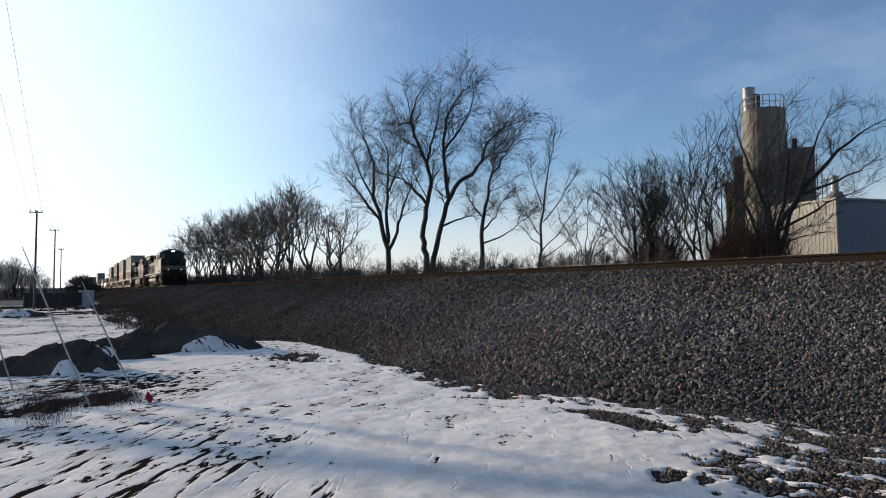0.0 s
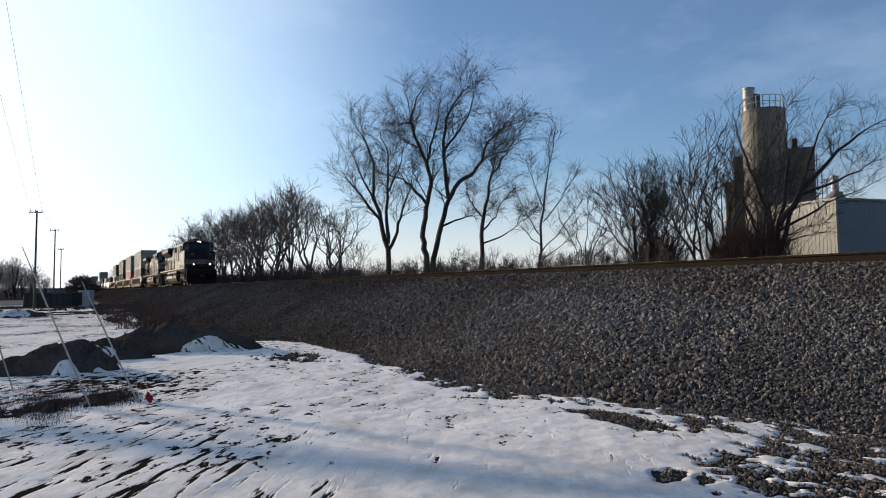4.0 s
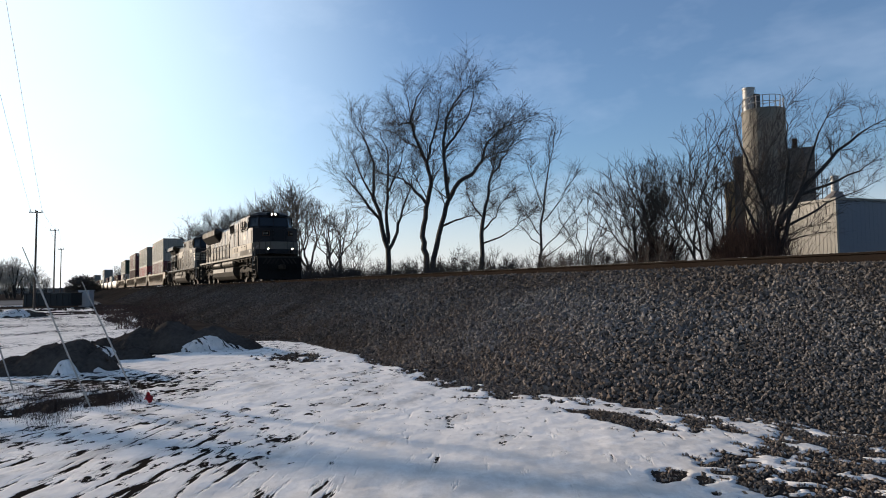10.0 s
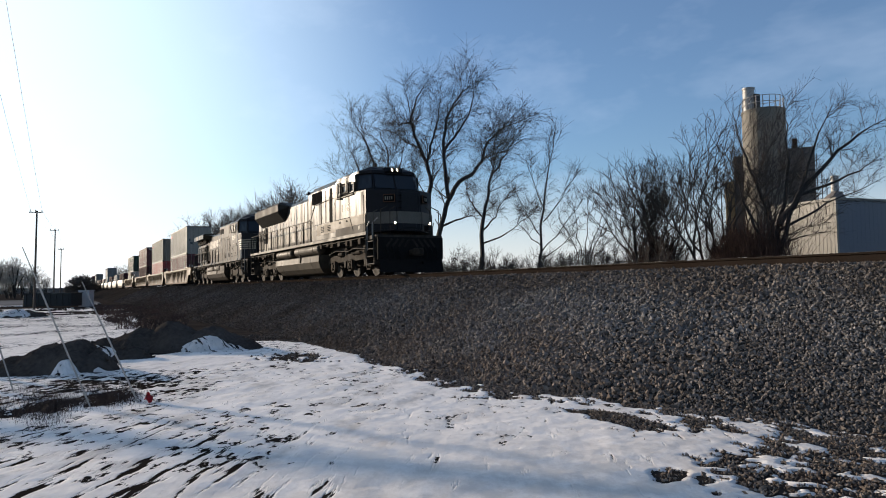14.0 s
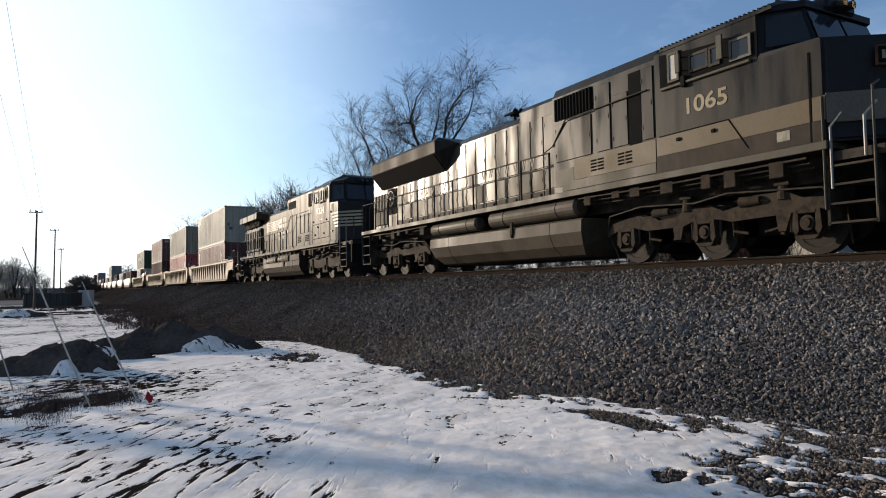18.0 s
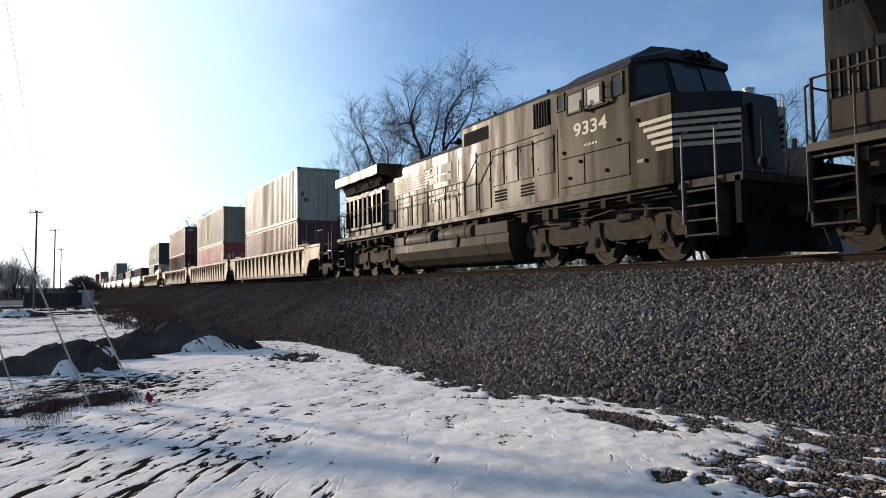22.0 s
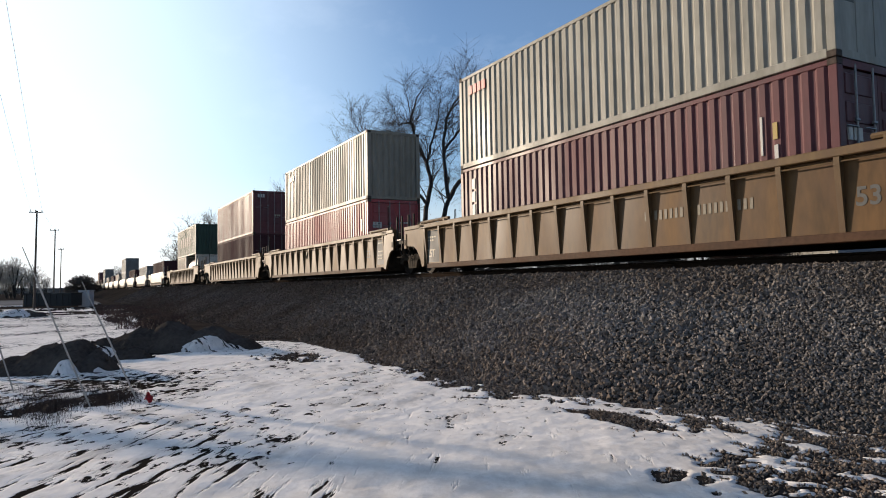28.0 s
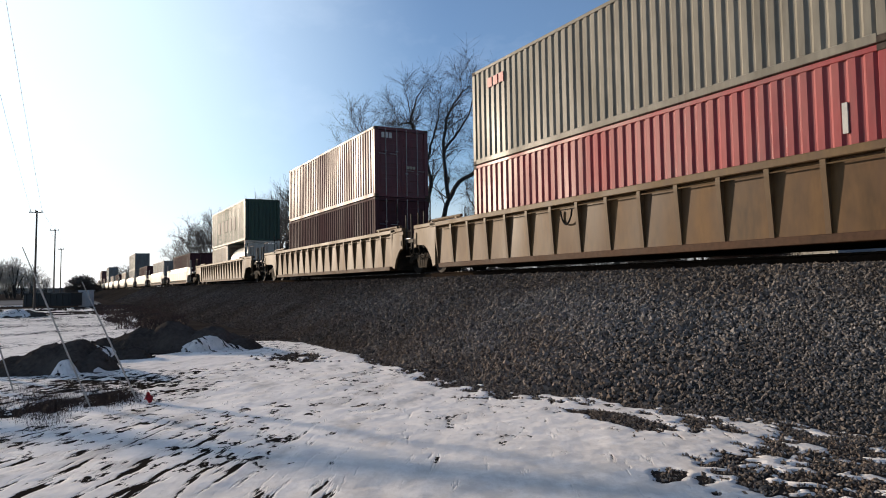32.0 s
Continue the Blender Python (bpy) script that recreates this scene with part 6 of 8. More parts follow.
    window(root, X(-17.36), X(-16.75), -1.502, 3.66, 4.14, M_GREYST, M_CURTAIN)
    window(root, X(-16.48), X(-16.1), -1.502, 3.70, 4.22, M_RUSTFRAME)
    part("mirror", bx(X(-16.72), X(-16.60), -1.66, -1.62, 3.66, 4.12, bevel=0.012), M_RUSTFRAME, root)
    part("mirror", bx(X(-17.42), X(-17.34), -1.66, -1.62, 3.56, 3.86, bevel=0.012), M_RUSTFRAME, root)
    for x, z in ((-16.66, 4.0), (-16.66, 3.76), (-17.38, 3.72)):
        bm = bmesh.new()
        rod(bm, (X(x), -1.49, z), (X(x), -1.63, z), 0.012, seg=6)
        part("mirror_arm", bm, M_HOSE, root)
    part("arm_rest", bx(X(-17.36), X(-16.5), -1.58, -1.50, 3.58, 3.63, bevel=0.015), M_OLIVE, root)
    bm = bmesh.new()        # gutter over the windows
    path(bm, [(X(-18.5), -1.51, 4.30), (X(-16.0), -1.51, 4.28)], 0.014)
    part("rain_gutter", bm, M_OLIVE, root)
    window(root, X(-18.05), X(-16.3), 1.502, 3.55, 4.15, M_RUSTFRAME)
    lettering("number_lettering", "9334", 0.44, Matrix.Translation((X(-17.82), -1.506, 3.07)) @ SIDE, M_SAND, root, "white painted road number", sx=1.34)
    for i in range(5):
        part("small_marking", bx(X(-17.45) + 0.10 * i, X(-17.39) + 0.10 * i, -1.508, -1.49, 2.78, 2.83), M_SAND, root)
    part("data_plate", bx(X(-15.75), X(-15.5), -1.508, -1.49, 2.10, 2.17), M_FADED, root)
    bm = bmesh.new()
    for q in (((-18.3, 2.60), (-15.98, 2.60)), ((-15.98, 2.60), (-15.98, 1.90)), ((-17.46, 2.60), (-17.46, 1.9)), ((-18.3, 1.9), (-15.98, 1.9)), ((-18.45, 3.4), (-18.45, 1.7))):
        rod(bm, (X(q[0][0]), -1.502, q[0][1]), (X(q[1][0]), -1.502, q[1][1]), 0.012, seg=4)
    part("panel_seam", bm, M_GRILLE, root)
    for x, z in ((-18.2, 2.75), (-17.6, 2.45), (-16.3, 2.72), (-15.7, 3.02), (-18.0, 2.1), (-16.7, 2.1), (-15.5, 2.12)):
        bm = bmesh.new()
        rod(bm, (X(x), -1.53, z), (X(x), -1.49, z), 0.045, seg=8)
        part("lifting_lug", bm, M_GRILLE, root)
    for i in range(5):        # stripes that sweep round the nose
        z = 2.26 + 0.15 * i
        z0, z1 = z, z + 0.085
        part("nose_stripe", bx(X(-15.65 + 0.22 * (4 - i) * 0.5), X(-14.75), -1.514, -1.49, z0, z1), M_SAND, nose)
        for w in (-1, 1):
            bm = bmesh.new()
            p, q = Vector((X(-14.74), w * 1.50, 0)), Vector((X(-13.79), w * 0.655, 0))
            d = (q - p).normalized() * 0.02
            n = Vector((d.y, -d.x, 0)) * (-0.6 * w)
            v = [bm.verts.new((k.x + o.x, k.y + o.y, zz)) for zz in (z0, z1) for k, o in ((p, n), (q, n), (q, -n), (p, -n))]
            for f in ((0, 1, 5, 4), (1, 2, 6, 5), (2, 3, 7, 6), (3, 0, 4, 7), (4, 5, 6, 7), (3, 2, 1, 0)):
                bm.faces.new([v[k] for k in f])
            bmesh.ops.recalc_face_normals(bm, faces=bm.faces)
            part("nose_stripe", bm, M_SAND, nose)
    part("front_platform", bx(X(-14.71), X(-13.2), -1.45, 1.45, 1.40, 1.55), M_RUSTFRAME, root)
    pilot_end(root, X(-13.25), 1)
    pilot_end(root, X(-34.2), -1, plow=False)
    step_well(root, X(-13.75), 1, 0.42, 1.5, M_RODSTEEL)
    step_well(root, X(-34.15), -1, 0.42, zt, M_RUSTFRAME)
    bm = bmesh.new()
    for y in (-1.35, -0.8, 0.8, 1.35):
        path(bm, [(X(-34.2), y, zt), (X(-34.2), y, 2.72)], 0.022)
        path(bm, [(X(-13.25), y, 1.55), (X(-13.25), y, 2.6)], 0.022)
    rod(bm, (X(-34.2), -1.35, 2.72), (X(-34.2), 1.35, 2.72), 0.02)
    part("end_railing", bm, M_RUSTFRAME, root)
    fuel_tank(root, X(-28.2), X(-20.7), 1.04, 0.20, M_TANK)
    part("tank_cabinet", bx(X(-28.25), X(-27.4), -1.48, 1.48, 1.0, 1.32, bevel=0.02), M_TANK, root)
    part("tank_cabinet", bx(X(-22.5), X(-20.75), -1.48, 1.48, 1.0, 1.34, bevel=0.02), M_TANK, root)
    air_tank(root, X(-27.25), X(-25.2), -1.24, 1.14, 0.29, M_TANK)
    air_tank(root, X(-24.8), X(-22.6), -1.24, 1.16, 0.30, M_TANK)
    pipework(root, X(-20.5), X(-15.0), 1.48, 5)
    pipework(root, X(-33.8), X(-28.5), 1.48, 6)
    pipework(root, X(-28.4), X(-20.8), 1.52, 7)
    loco_truck(root, X(-17.5), [X(-19.6), X(-17.5), X(-15.45)], cast=False)
    loco_truck(root, X(-31.65), [X(-33.7), X(-31.65), X(-29.6)], cast=False)
    bm = bmesh.new()
    box(bm, X(-28.75), X(-28.05), -0.45, 0.35, 4.18, 4.46, bevel=0.04)
    rod(bm, (X(-28.4), 0, 4.46), (X(-28.4), 0, 4.54), 0.3, seg=14)
    part("exhaust_outlet", bm, M_RUSTFRAME, root)
    horn_set(root, X(-25.0), -0.5, 4.18)
    bm = bmesh.new()
    for x in (-22.9, -22.0, -19.4):
        rod(bm, (X(x), -1.0, 4.58), (X(x), -1.0, 4.70), 0.05, seg=8)
    box(bm, X(-17.6), X(-16.5), -0.45, 0.45, 4.81, 4.92, bevel=0.04)
    part("roof_equipment", bm, M_RUSTFRAME, root)
    lamp_pair(brow, X(-15.26), (-0.12, 0.12), 4.51, 0.075, M_PANE, deep=0.06)
    lamp_pair(root, X(-13.15), (-0.9, 0.9), 1.75, 0.09, M_PANE, "ditch_light")
    return root


locomotive_lead()
locomotive_second()

# ---- wagons and their loads ----
P1, J1, J2, P2 = -35.1, -57.25, -77.10, -99.1
GROUP3 = "articulated well cars"
well_unit(P1, J1, "faded yellow well car carrying two stacked containers", False, True, M_YELLOW, M_YPANEL, group=GROUP3, stencils=(
    car_plate(-55.55, -54.62, 0.34, 1.40, M_DARKPANEL), car_text("25T", -55.45, 0.52, 0.36, M_SAND), car_bars(-55.4, 1.05, 0.45, 0.05, 3, M_SAND), car_bars(-55.4, 1.16, 0.6, 0.05, 4, M_SAND),
    car_bars(-45.4, 0.85, 1.1, 0.2, 8, M_DIMMARK, gap=0.5), car_bars(-44.0, 0.85, 1.3, 0.2, 10, M_DIMMARK, gap=0.5), car_text("53", -40.95, 0.70, 0.42, M_DARKPANEL), car_plate(-39.9, -39.5, 0.6, 0.95, M_YMARK)))
well_unit(J1, J2, "yellow well car with stacked containers, black hose over its side", True, True, M_YELLOW, M_YPANEL, group=GROUP3, stencils=(
    car_plate(-59.75, -58.95, 0.40, 1.35, M_DARKPANEL), car_bars(-59.65, 1.22, 0.5, 0.05, 4, M_SAND), car_bars(-59.65, 0.75, 0.6, 0.04, 4, M_SAND), car_bars(-59.65, 0.62, 0.45, 0.04, 3, M_SAND), car_bars(-59.65, 0.9, 0.55, 0.04, 5, M_SAND),
    car_text("53", -60.85, 0.72, 0.42, M_DARKPANEL), hose_loop(-68.6, 1.35)))
well_unit(J2, P2, "dusty yellow well car under brown stacked containers", True, False, M_YELLOW, M_YPANEL, group=GROUP3)
HC = 2.896
z1, z2 = 0.30, 0.30 + HC + 0.015
container(-41.25, z1, 12.192, HC, C_MAROON, "faded maroon corrugated container low in the well car", marks=(
    end_bars(-0.95, 1.55, 0.42, 0.22, 3, M_PALE), end_bars(0.2, 1.6, 0.5, 0.07, 5, M_PALE), bars(-11.5, 2.2, 0.22, 0.32, 1, M_PALE), bars(-11.5, 1.8, 0.22, 0.32, 1, M_PALE), bars(-11.5, 1.4, 0.22, 0.32, 1, M_PALE), bars(-1.62, 0.62, 0.46, 0.2, 3, M_YELLOWMARK, 0.12), bars(-1.48, 0.86, 0.2, 0.16, 1, M_YELLOWMARK), bars(-1.43, 1.04, 0.1, 0.1, 1, M_YELLOWMARK), bars(-1.2, 1.75, 0.12, 0.3, 1, M_YELLOWMARK), bars(-1.18, 1.2, 0.1, 0.45, 1, M_PALE), bars(-1.45, 1.5, 0.06, 0.7, 1, M_PALE)))
container(-41.25, z2, 12.192, HC, C_WHITE, "off-white corrugated container stacked on a maroon one", front="smooth", marks=(
    bars(-11.6, 2.25, 1.0, 0.28, 4, M_REDMARK), end_bars(-0.98, 1.3, 0.2, 0.26, 1, M_DARKPANEL)))
container(-61.10, z1, 12.192, HC, C_RED, "bright red corrugated container low in the well car", marks=(
    end_bars(-0.98, 1.7, 0.42, 0.24, 3, M_PALE), end_bars(0.2, 1.9, 0.55, 0.07, 5, M_PALE), bars(-0.75, 1.6, 0.12, 0.5, 1, M_PALE)))
container(-61.10, z2, 12.192, HC, C_GREY, "grey-cream container with corrugated end stacked on a red one", front="panel", marks=(bars(-11.3, 2.2, 0.9, 0.28, 3, M_REDMARK), ))
container(-80.98, z1, 12.192, HC, C_BROWN, "brown corrugated container low in the well car")
container(-80.98, z2, 12.192, HC, C_MAROON, "maroon container stacked on a brown one", marks=(end_bars(-0.9, 2.45, 0.5, 0.22, 3, M_PALE), end_bars(0.25, 1.2, 0.4, 0.12, 3, M_SAND)))
# standalone car: a green box over a short box and a tank container
well_unit(-99.3, -124.2, "yellow well car with green container over a white tank", False, False, M_YELLOW, M_YPANEL)
container(-103.9, 0.30 + 2.62, 12.192, HC, C_GREEN, "dark green container resting on a tank and a short box", front="panel", marks=(bars(-9.5, 1.0, 7.0, 0.9, 5, M_DARKPANEL, gap=0.45),))
container(-110.1, 0.30, 5.9, 2.59, C_TAN, "short tan container below a green one")


def tank_container(x):
    root = mover("tank_container", x, 0.30, label="white cylindrical tank in a short steel frame", category="tank container")
    bm = bmesh.new()
    rod(bm, (-5.5, 0, 1.35), (-0.4, 0, 1.35), 1.05, seg=28)
    rod(bm, (-0.4, 0, 1.35), (-0.15, 0, 1.35), 1.05, 0.6, seg=28)
    rod(bm, (-5.75, 0, 1.35), (-5.5, 0, 1.35), 0.6, 1.05, seg=28)
    part("tank", bm, M_PALE, root, smooth=False)
    for xx in (-0.16, -6.05):
        bm = bmesh.new()
        for y in (-1.22, 1.08):
            box(bm, xx, xx + 0.14, y, y + 0.14, 0, 2.59)
        for z in (0.0, 2.45):
            box(bm, xx, xx + 0.14, -1.079, 1.079, z, z + 0.14)
        part("end_frame", bm, M_WHITECAR, root)
    bm = bmesh.new()
    box(bm, -0.06, -0.04, -1.0, 1.0, 0.2, 2.4)
    part("end_plate", bm, M_WHITECAR, root)


tank_container(-103.95)
loads = ((C_BROWN, 0, "brown"), (C_STEEL, 0, "slate grey"), (C_BROWN, 0, "rusty brown"), (C_STEEL, 1, "slate grey"), (C_TAN, 0, "tan"), (C_BROWN, 0, "brown"), (C_TAN, 0, "tan"), (C_STEEL, 1, "slate grey"), (C_BROWN, 0, "brown"), (C_MAROON, 1, "maroon"), (C_TAN, 0, "tan"))
for i, (paint, two, word) in enumerate(loads):
    xf = -124.4 - 20.6 * i
    well_unit(xf, xf - 20.4, "pale smooth-sided well car in the distance", False, False, M_WHITECAR, M_WHITECAR, ribbed=False, near=False, group="pale well cars of the train")
    container(xf - 3.6, 0.30, 12.192, HC, paint, word + " container low in a pale well car", detail=False)
    if two:
        container(xf - 3.6, z2, 12.192, HC, paint, word + " container stacked on one of its colour", detail=False)


# ---- bare trees ----


class Wood:
    """Collects tapered branch segments and turns them into one mesh."""
    def __init__(self, seed):
        self.rs = random.Random(seed)
        self.seg = []

    def limb(self, pts, r0, r1):
        n = len(pts) - 1
        for i in range(n):
            self.seg.append((pts[i], pts[i + 1], r0 + (r1 - r0) * i / n, r0 + (r1 - r0) * (i + 1) / n))

    def twigs(self, pts, count, length, fine, droop):
        """Thin curved twigs all along a branch."""
        rs, n = self.rs, len(pts) - 1
        for k in range(count):
            f = rs.uniform(0.15, 1.0)
            i = min(n - 1, int(f * n))
            base = pts[i].lerp(pts[i + 1], f * n - i)
            along = (pts[i + 1] - pts[i]).normalized()
            side = Vector((rs.gauss(0, 1), rs.gauss(0, 1), rs.gauss(0.15, 0.8))).normalized()
            e = (along * 0.75 + side * 0.7).normalized()
            l = length * rs.uniform(0.45, 1.15)
            mid = base + e * (l * 0.5)
            e = (e + Vector((rs.gauss(0, 0.18), rs.gauss(0, 0.18), rs.gauss(0, 0.18) - droop))).normalized()
            self.limb([base, mid, mid + e * (l * 0.5)], fine, fine * 0.6)

    def sprig(self, p, d, length, r, order=1, lift=0.10, droop=0.22, subs=5, leafy=8, twig=0.75, fine=0.0065):
        """A branch that rises and then bends over, with side branches and fine twigs."""
        rs, n = self.rs, 4
        pts, q, d = [p], p.copy(), d.normalized()
        for i in range(n):
            d = (d + Vector((rs.gauss(0, 0.13), rs.gauss(0, 0.13), rs.gauss(0, 0.11) + lift - droop * i / n))).normalized()
            q = q + d * (length / n)
            pts.append(q.copy())
        self.limb(pts, r, max(fine, r * 0.38))
        if order > 0:
            for k in range(subs):
                f = rs.uniform(0.2, 1.0)
                i = min(n - 1, int(f * n))
                along = (pts[i + 1] - pts[i]).normalized()
                side = Vector((rs.gauss(0, 1), rs.gauss(0, 1), rs.gauss(0.1, 0.7))).normalized()
                self.sprig(pts[i].lerp(pts[i + 1], f * n - i), along * 0.7 + side * 0.7, length * rs.uniform(0.38, 0.66), max(fine * 1.3, r * 0.5), order - 1, lift, droop, subs, leafy, twig, fine)
        self.twigs(pts, leafy, twig, fine, droop)

    def clothe(self, pts, r0, r1, shoots, length, start=0.25, **k):
        """A main limb along pts, bent a little between them, with leafless sprigs towards its end."""
        rs, line = self.rs, []
        for a, b in zip(pts, pts[1:]):
            for i in range(3):
                line.append(a.lerp(b, i / 3) + Vector((rs.gauss(0, 0.06), rs.gauss(0, 0.06), 0)) * (1 if i else 0))
        line.append(pts[-1])
        self.limb(line, r0, r1)
        n = len(line) - 1
        for j in range(shoots):
            f = start + (1 - start) * rs.random() ** 0.8 if j else 1.0
            i = min(n - 1, int(f * n))
            along = (line[i + 1] - line[i]).normalized()
            side = Vector((rs.gauss(0, 1), rs.gauss(0, 1), rs.gauss(0.15, 0.5))).normalized()
            self.sprig(line[i], along * 0.7 + side * (0.75 if j else 0.15), length * rs.uniform(0.5, 1.1), max(0.012, (r0 + (r1 - r0) * f) * 0.34), **k)

    def fork(self, p, d, length, r, depth, angle=0.5, lift=0.16, bend=0.16, leafy=5, twig=0.8, fine=0.008):
        """A limb that wanders, forks again and again and ends in fine twigs."""
        rs, n = self.rs, 4
        pts, q, d = [p], p.copy(), d.normalized()
        for i in range(n):
            d = (d + Vector((rs.gauss(0, bend), rs.gauss(0, bend), rs.gauss(0, bend * 0.8) + lift * 0.4))).normalized()
            q = q + d * (length / n)
            pts.append(q.copy())
        tip = max(fine, r * 0.66)
        self.limb(pts, r, tip)
        if depth <= 2:
            self.twigs(pts, leafy, twig, fine, 0.02)
        if depth > 0:
            turn = rs.uniform(0, 2 * pi)
            k = 3 if rs.random() < 0.3 else 2
            u = d.orthogonal().normalized()
            w = d.cross(u)
            for j in range(k):
                a = turn + 2 * pi * j / k + rs.gauss(0, 0.3)
                b = angle * (rs.uniform(0.35, 0.75) if j == 0 else rs.uniform(0.8, 1.3))
                e = d * cos(b) + (u * cos(a) + w * sin(a)) * sin(b) + Vector((0, 0, lift))
                self.fork(pts[-1], e, length * rs.uniform(0.66, 0.92), tip, depth - 1, angle, lift, bend, leafy, twig, fine)

    def mesh(self, name, material, thick=0.0, thin=9.0):
        v, f, n = [], [], 0
        for p, q, a, b in self.seg:
            if not thick <= a < thin:
                continue
            k = 7 if a > 0.12 else 5 if a > 0.04 else 3
            d = (q - p)
            if d.length < 1e-5:
                continue
            d.normalize()
            u = d.orthogonal().normalized()
            w = d.cross(u)
            q = q + d * b * 0.4
            for c, r in ((p, a), (q, b)):
                for i in range(k):
                    t = 2 * pi * i / k
                    o = c + u * (r * cos(t)) + w * (r * sin(t))
                    v.append(o[:])
            f += [(n + i, n + (i + 1) % k, n + k + (i + 1) % k, n + k + i) for i in range(k)]
            n += 2 * k
        return raw(name, v, f, material)

    def tree(self, base, label, cut=0.07, group="", twig=None):
        root = tagged(new("bare_tree"), label, "tree", group)
        root.location = base
        part("trunk", self.mesh("trunk", M_BARK, cut), None, root)
        part("crown", self.mesh("crown", twig or M_TWIG, 0.0, cut), None, root, "leafless branches and twigs")
        return root


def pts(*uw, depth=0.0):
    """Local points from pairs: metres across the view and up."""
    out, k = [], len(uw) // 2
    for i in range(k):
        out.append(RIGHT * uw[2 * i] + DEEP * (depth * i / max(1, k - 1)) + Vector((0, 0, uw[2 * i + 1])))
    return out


FAR_Z = 1.2


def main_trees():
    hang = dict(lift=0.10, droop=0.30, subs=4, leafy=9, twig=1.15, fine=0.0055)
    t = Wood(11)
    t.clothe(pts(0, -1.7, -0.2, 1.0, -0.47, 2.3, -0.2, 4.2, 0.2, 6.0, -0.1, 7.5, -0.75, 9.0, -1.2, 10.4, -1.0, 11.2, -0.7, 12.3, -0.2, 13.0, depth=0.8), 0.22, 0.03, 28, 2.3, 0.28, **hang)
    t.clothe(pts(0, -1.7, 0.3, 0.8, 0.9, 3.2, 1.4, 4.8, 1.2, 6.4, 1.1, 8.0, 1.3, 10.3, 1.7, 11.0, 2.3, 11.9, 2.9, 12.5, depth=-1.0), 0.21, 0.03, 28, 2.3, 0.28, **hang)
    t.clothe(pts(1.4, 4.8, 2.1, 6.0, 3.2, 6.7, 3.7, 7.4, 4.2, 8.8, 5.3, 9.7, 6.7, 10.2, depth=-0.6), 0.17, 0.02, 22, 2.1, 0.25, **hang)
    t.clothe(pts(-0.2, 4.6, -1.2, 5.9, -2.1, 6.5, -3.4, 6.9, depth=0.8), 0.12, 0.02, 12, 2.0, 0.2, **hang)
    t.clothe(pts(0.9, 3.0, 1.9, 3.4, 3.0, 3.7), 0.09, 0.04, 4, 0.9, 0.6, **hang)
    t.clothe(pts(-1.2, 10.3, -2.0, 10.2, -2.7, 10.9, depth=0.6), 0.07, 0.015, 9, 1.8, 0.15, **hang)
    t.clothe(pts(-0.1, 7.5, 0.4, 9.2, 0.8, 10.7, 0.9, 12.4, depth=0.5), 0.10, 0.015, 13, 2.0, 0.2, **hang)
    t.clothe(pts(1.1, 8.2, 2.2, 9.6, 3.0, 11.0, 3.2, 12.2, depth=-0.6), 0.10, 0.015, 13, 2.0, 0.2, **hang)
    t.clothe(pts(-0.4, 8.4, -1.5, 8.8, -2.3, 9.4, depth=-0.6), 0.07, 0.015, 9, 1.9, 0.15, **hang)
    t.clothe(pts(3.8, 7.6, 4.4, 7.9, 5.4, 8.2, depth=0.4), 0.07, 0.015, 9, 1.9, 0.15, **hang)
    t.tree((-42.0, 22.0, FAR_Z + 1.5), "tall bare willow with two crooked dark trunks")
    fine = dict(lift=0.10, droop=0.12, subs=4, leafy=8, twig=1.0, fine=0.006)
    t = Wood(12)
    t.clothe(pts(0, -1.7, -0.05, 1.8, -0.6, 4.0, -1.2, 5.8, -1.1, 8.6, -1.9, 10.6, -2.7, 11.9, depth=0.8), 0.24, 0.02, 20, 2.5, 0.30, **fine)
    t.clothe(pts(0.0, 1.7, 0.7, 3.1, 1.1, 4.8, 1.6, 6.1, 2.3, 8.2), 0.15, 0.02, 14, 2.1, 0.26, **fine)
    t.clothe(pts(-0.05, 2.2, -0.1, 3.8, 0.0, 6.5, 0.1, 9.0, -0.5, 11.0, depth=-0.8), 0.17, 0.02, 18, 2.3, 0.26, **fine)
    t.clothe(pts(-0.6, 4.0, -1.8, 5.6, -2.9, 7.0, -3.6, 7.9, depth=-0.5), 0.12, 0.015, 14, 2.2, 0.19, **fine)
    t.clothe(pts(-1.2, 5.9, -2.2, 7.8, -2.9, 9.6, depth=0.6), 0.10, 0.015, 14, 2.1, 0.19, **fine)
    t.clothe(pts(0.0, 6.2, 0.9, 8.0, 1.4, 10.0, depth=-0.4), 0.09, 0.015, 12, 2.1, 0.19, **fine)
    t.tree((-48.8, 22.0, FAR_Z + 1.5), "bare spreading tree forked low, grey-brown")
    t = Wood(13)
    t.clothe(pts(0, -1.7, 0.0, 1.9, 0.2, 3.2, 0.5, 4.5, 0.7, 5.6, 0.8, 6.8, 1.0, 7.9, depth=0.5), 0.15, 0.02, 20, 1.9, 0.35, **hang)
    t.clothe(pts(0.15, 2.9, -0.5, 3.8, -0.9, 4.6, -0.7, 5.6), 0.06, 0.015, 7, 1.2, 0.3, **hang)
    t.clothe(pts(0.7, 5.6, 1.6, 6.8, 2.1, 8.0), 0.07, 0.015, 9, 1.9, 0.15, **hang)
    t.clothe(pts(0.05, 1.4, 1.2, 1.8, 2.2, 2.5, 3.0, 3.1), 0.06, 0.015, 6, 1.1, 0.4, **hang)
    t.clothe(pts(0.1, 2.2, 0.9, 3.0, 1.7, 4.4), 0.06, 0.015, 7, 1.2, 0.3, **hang)
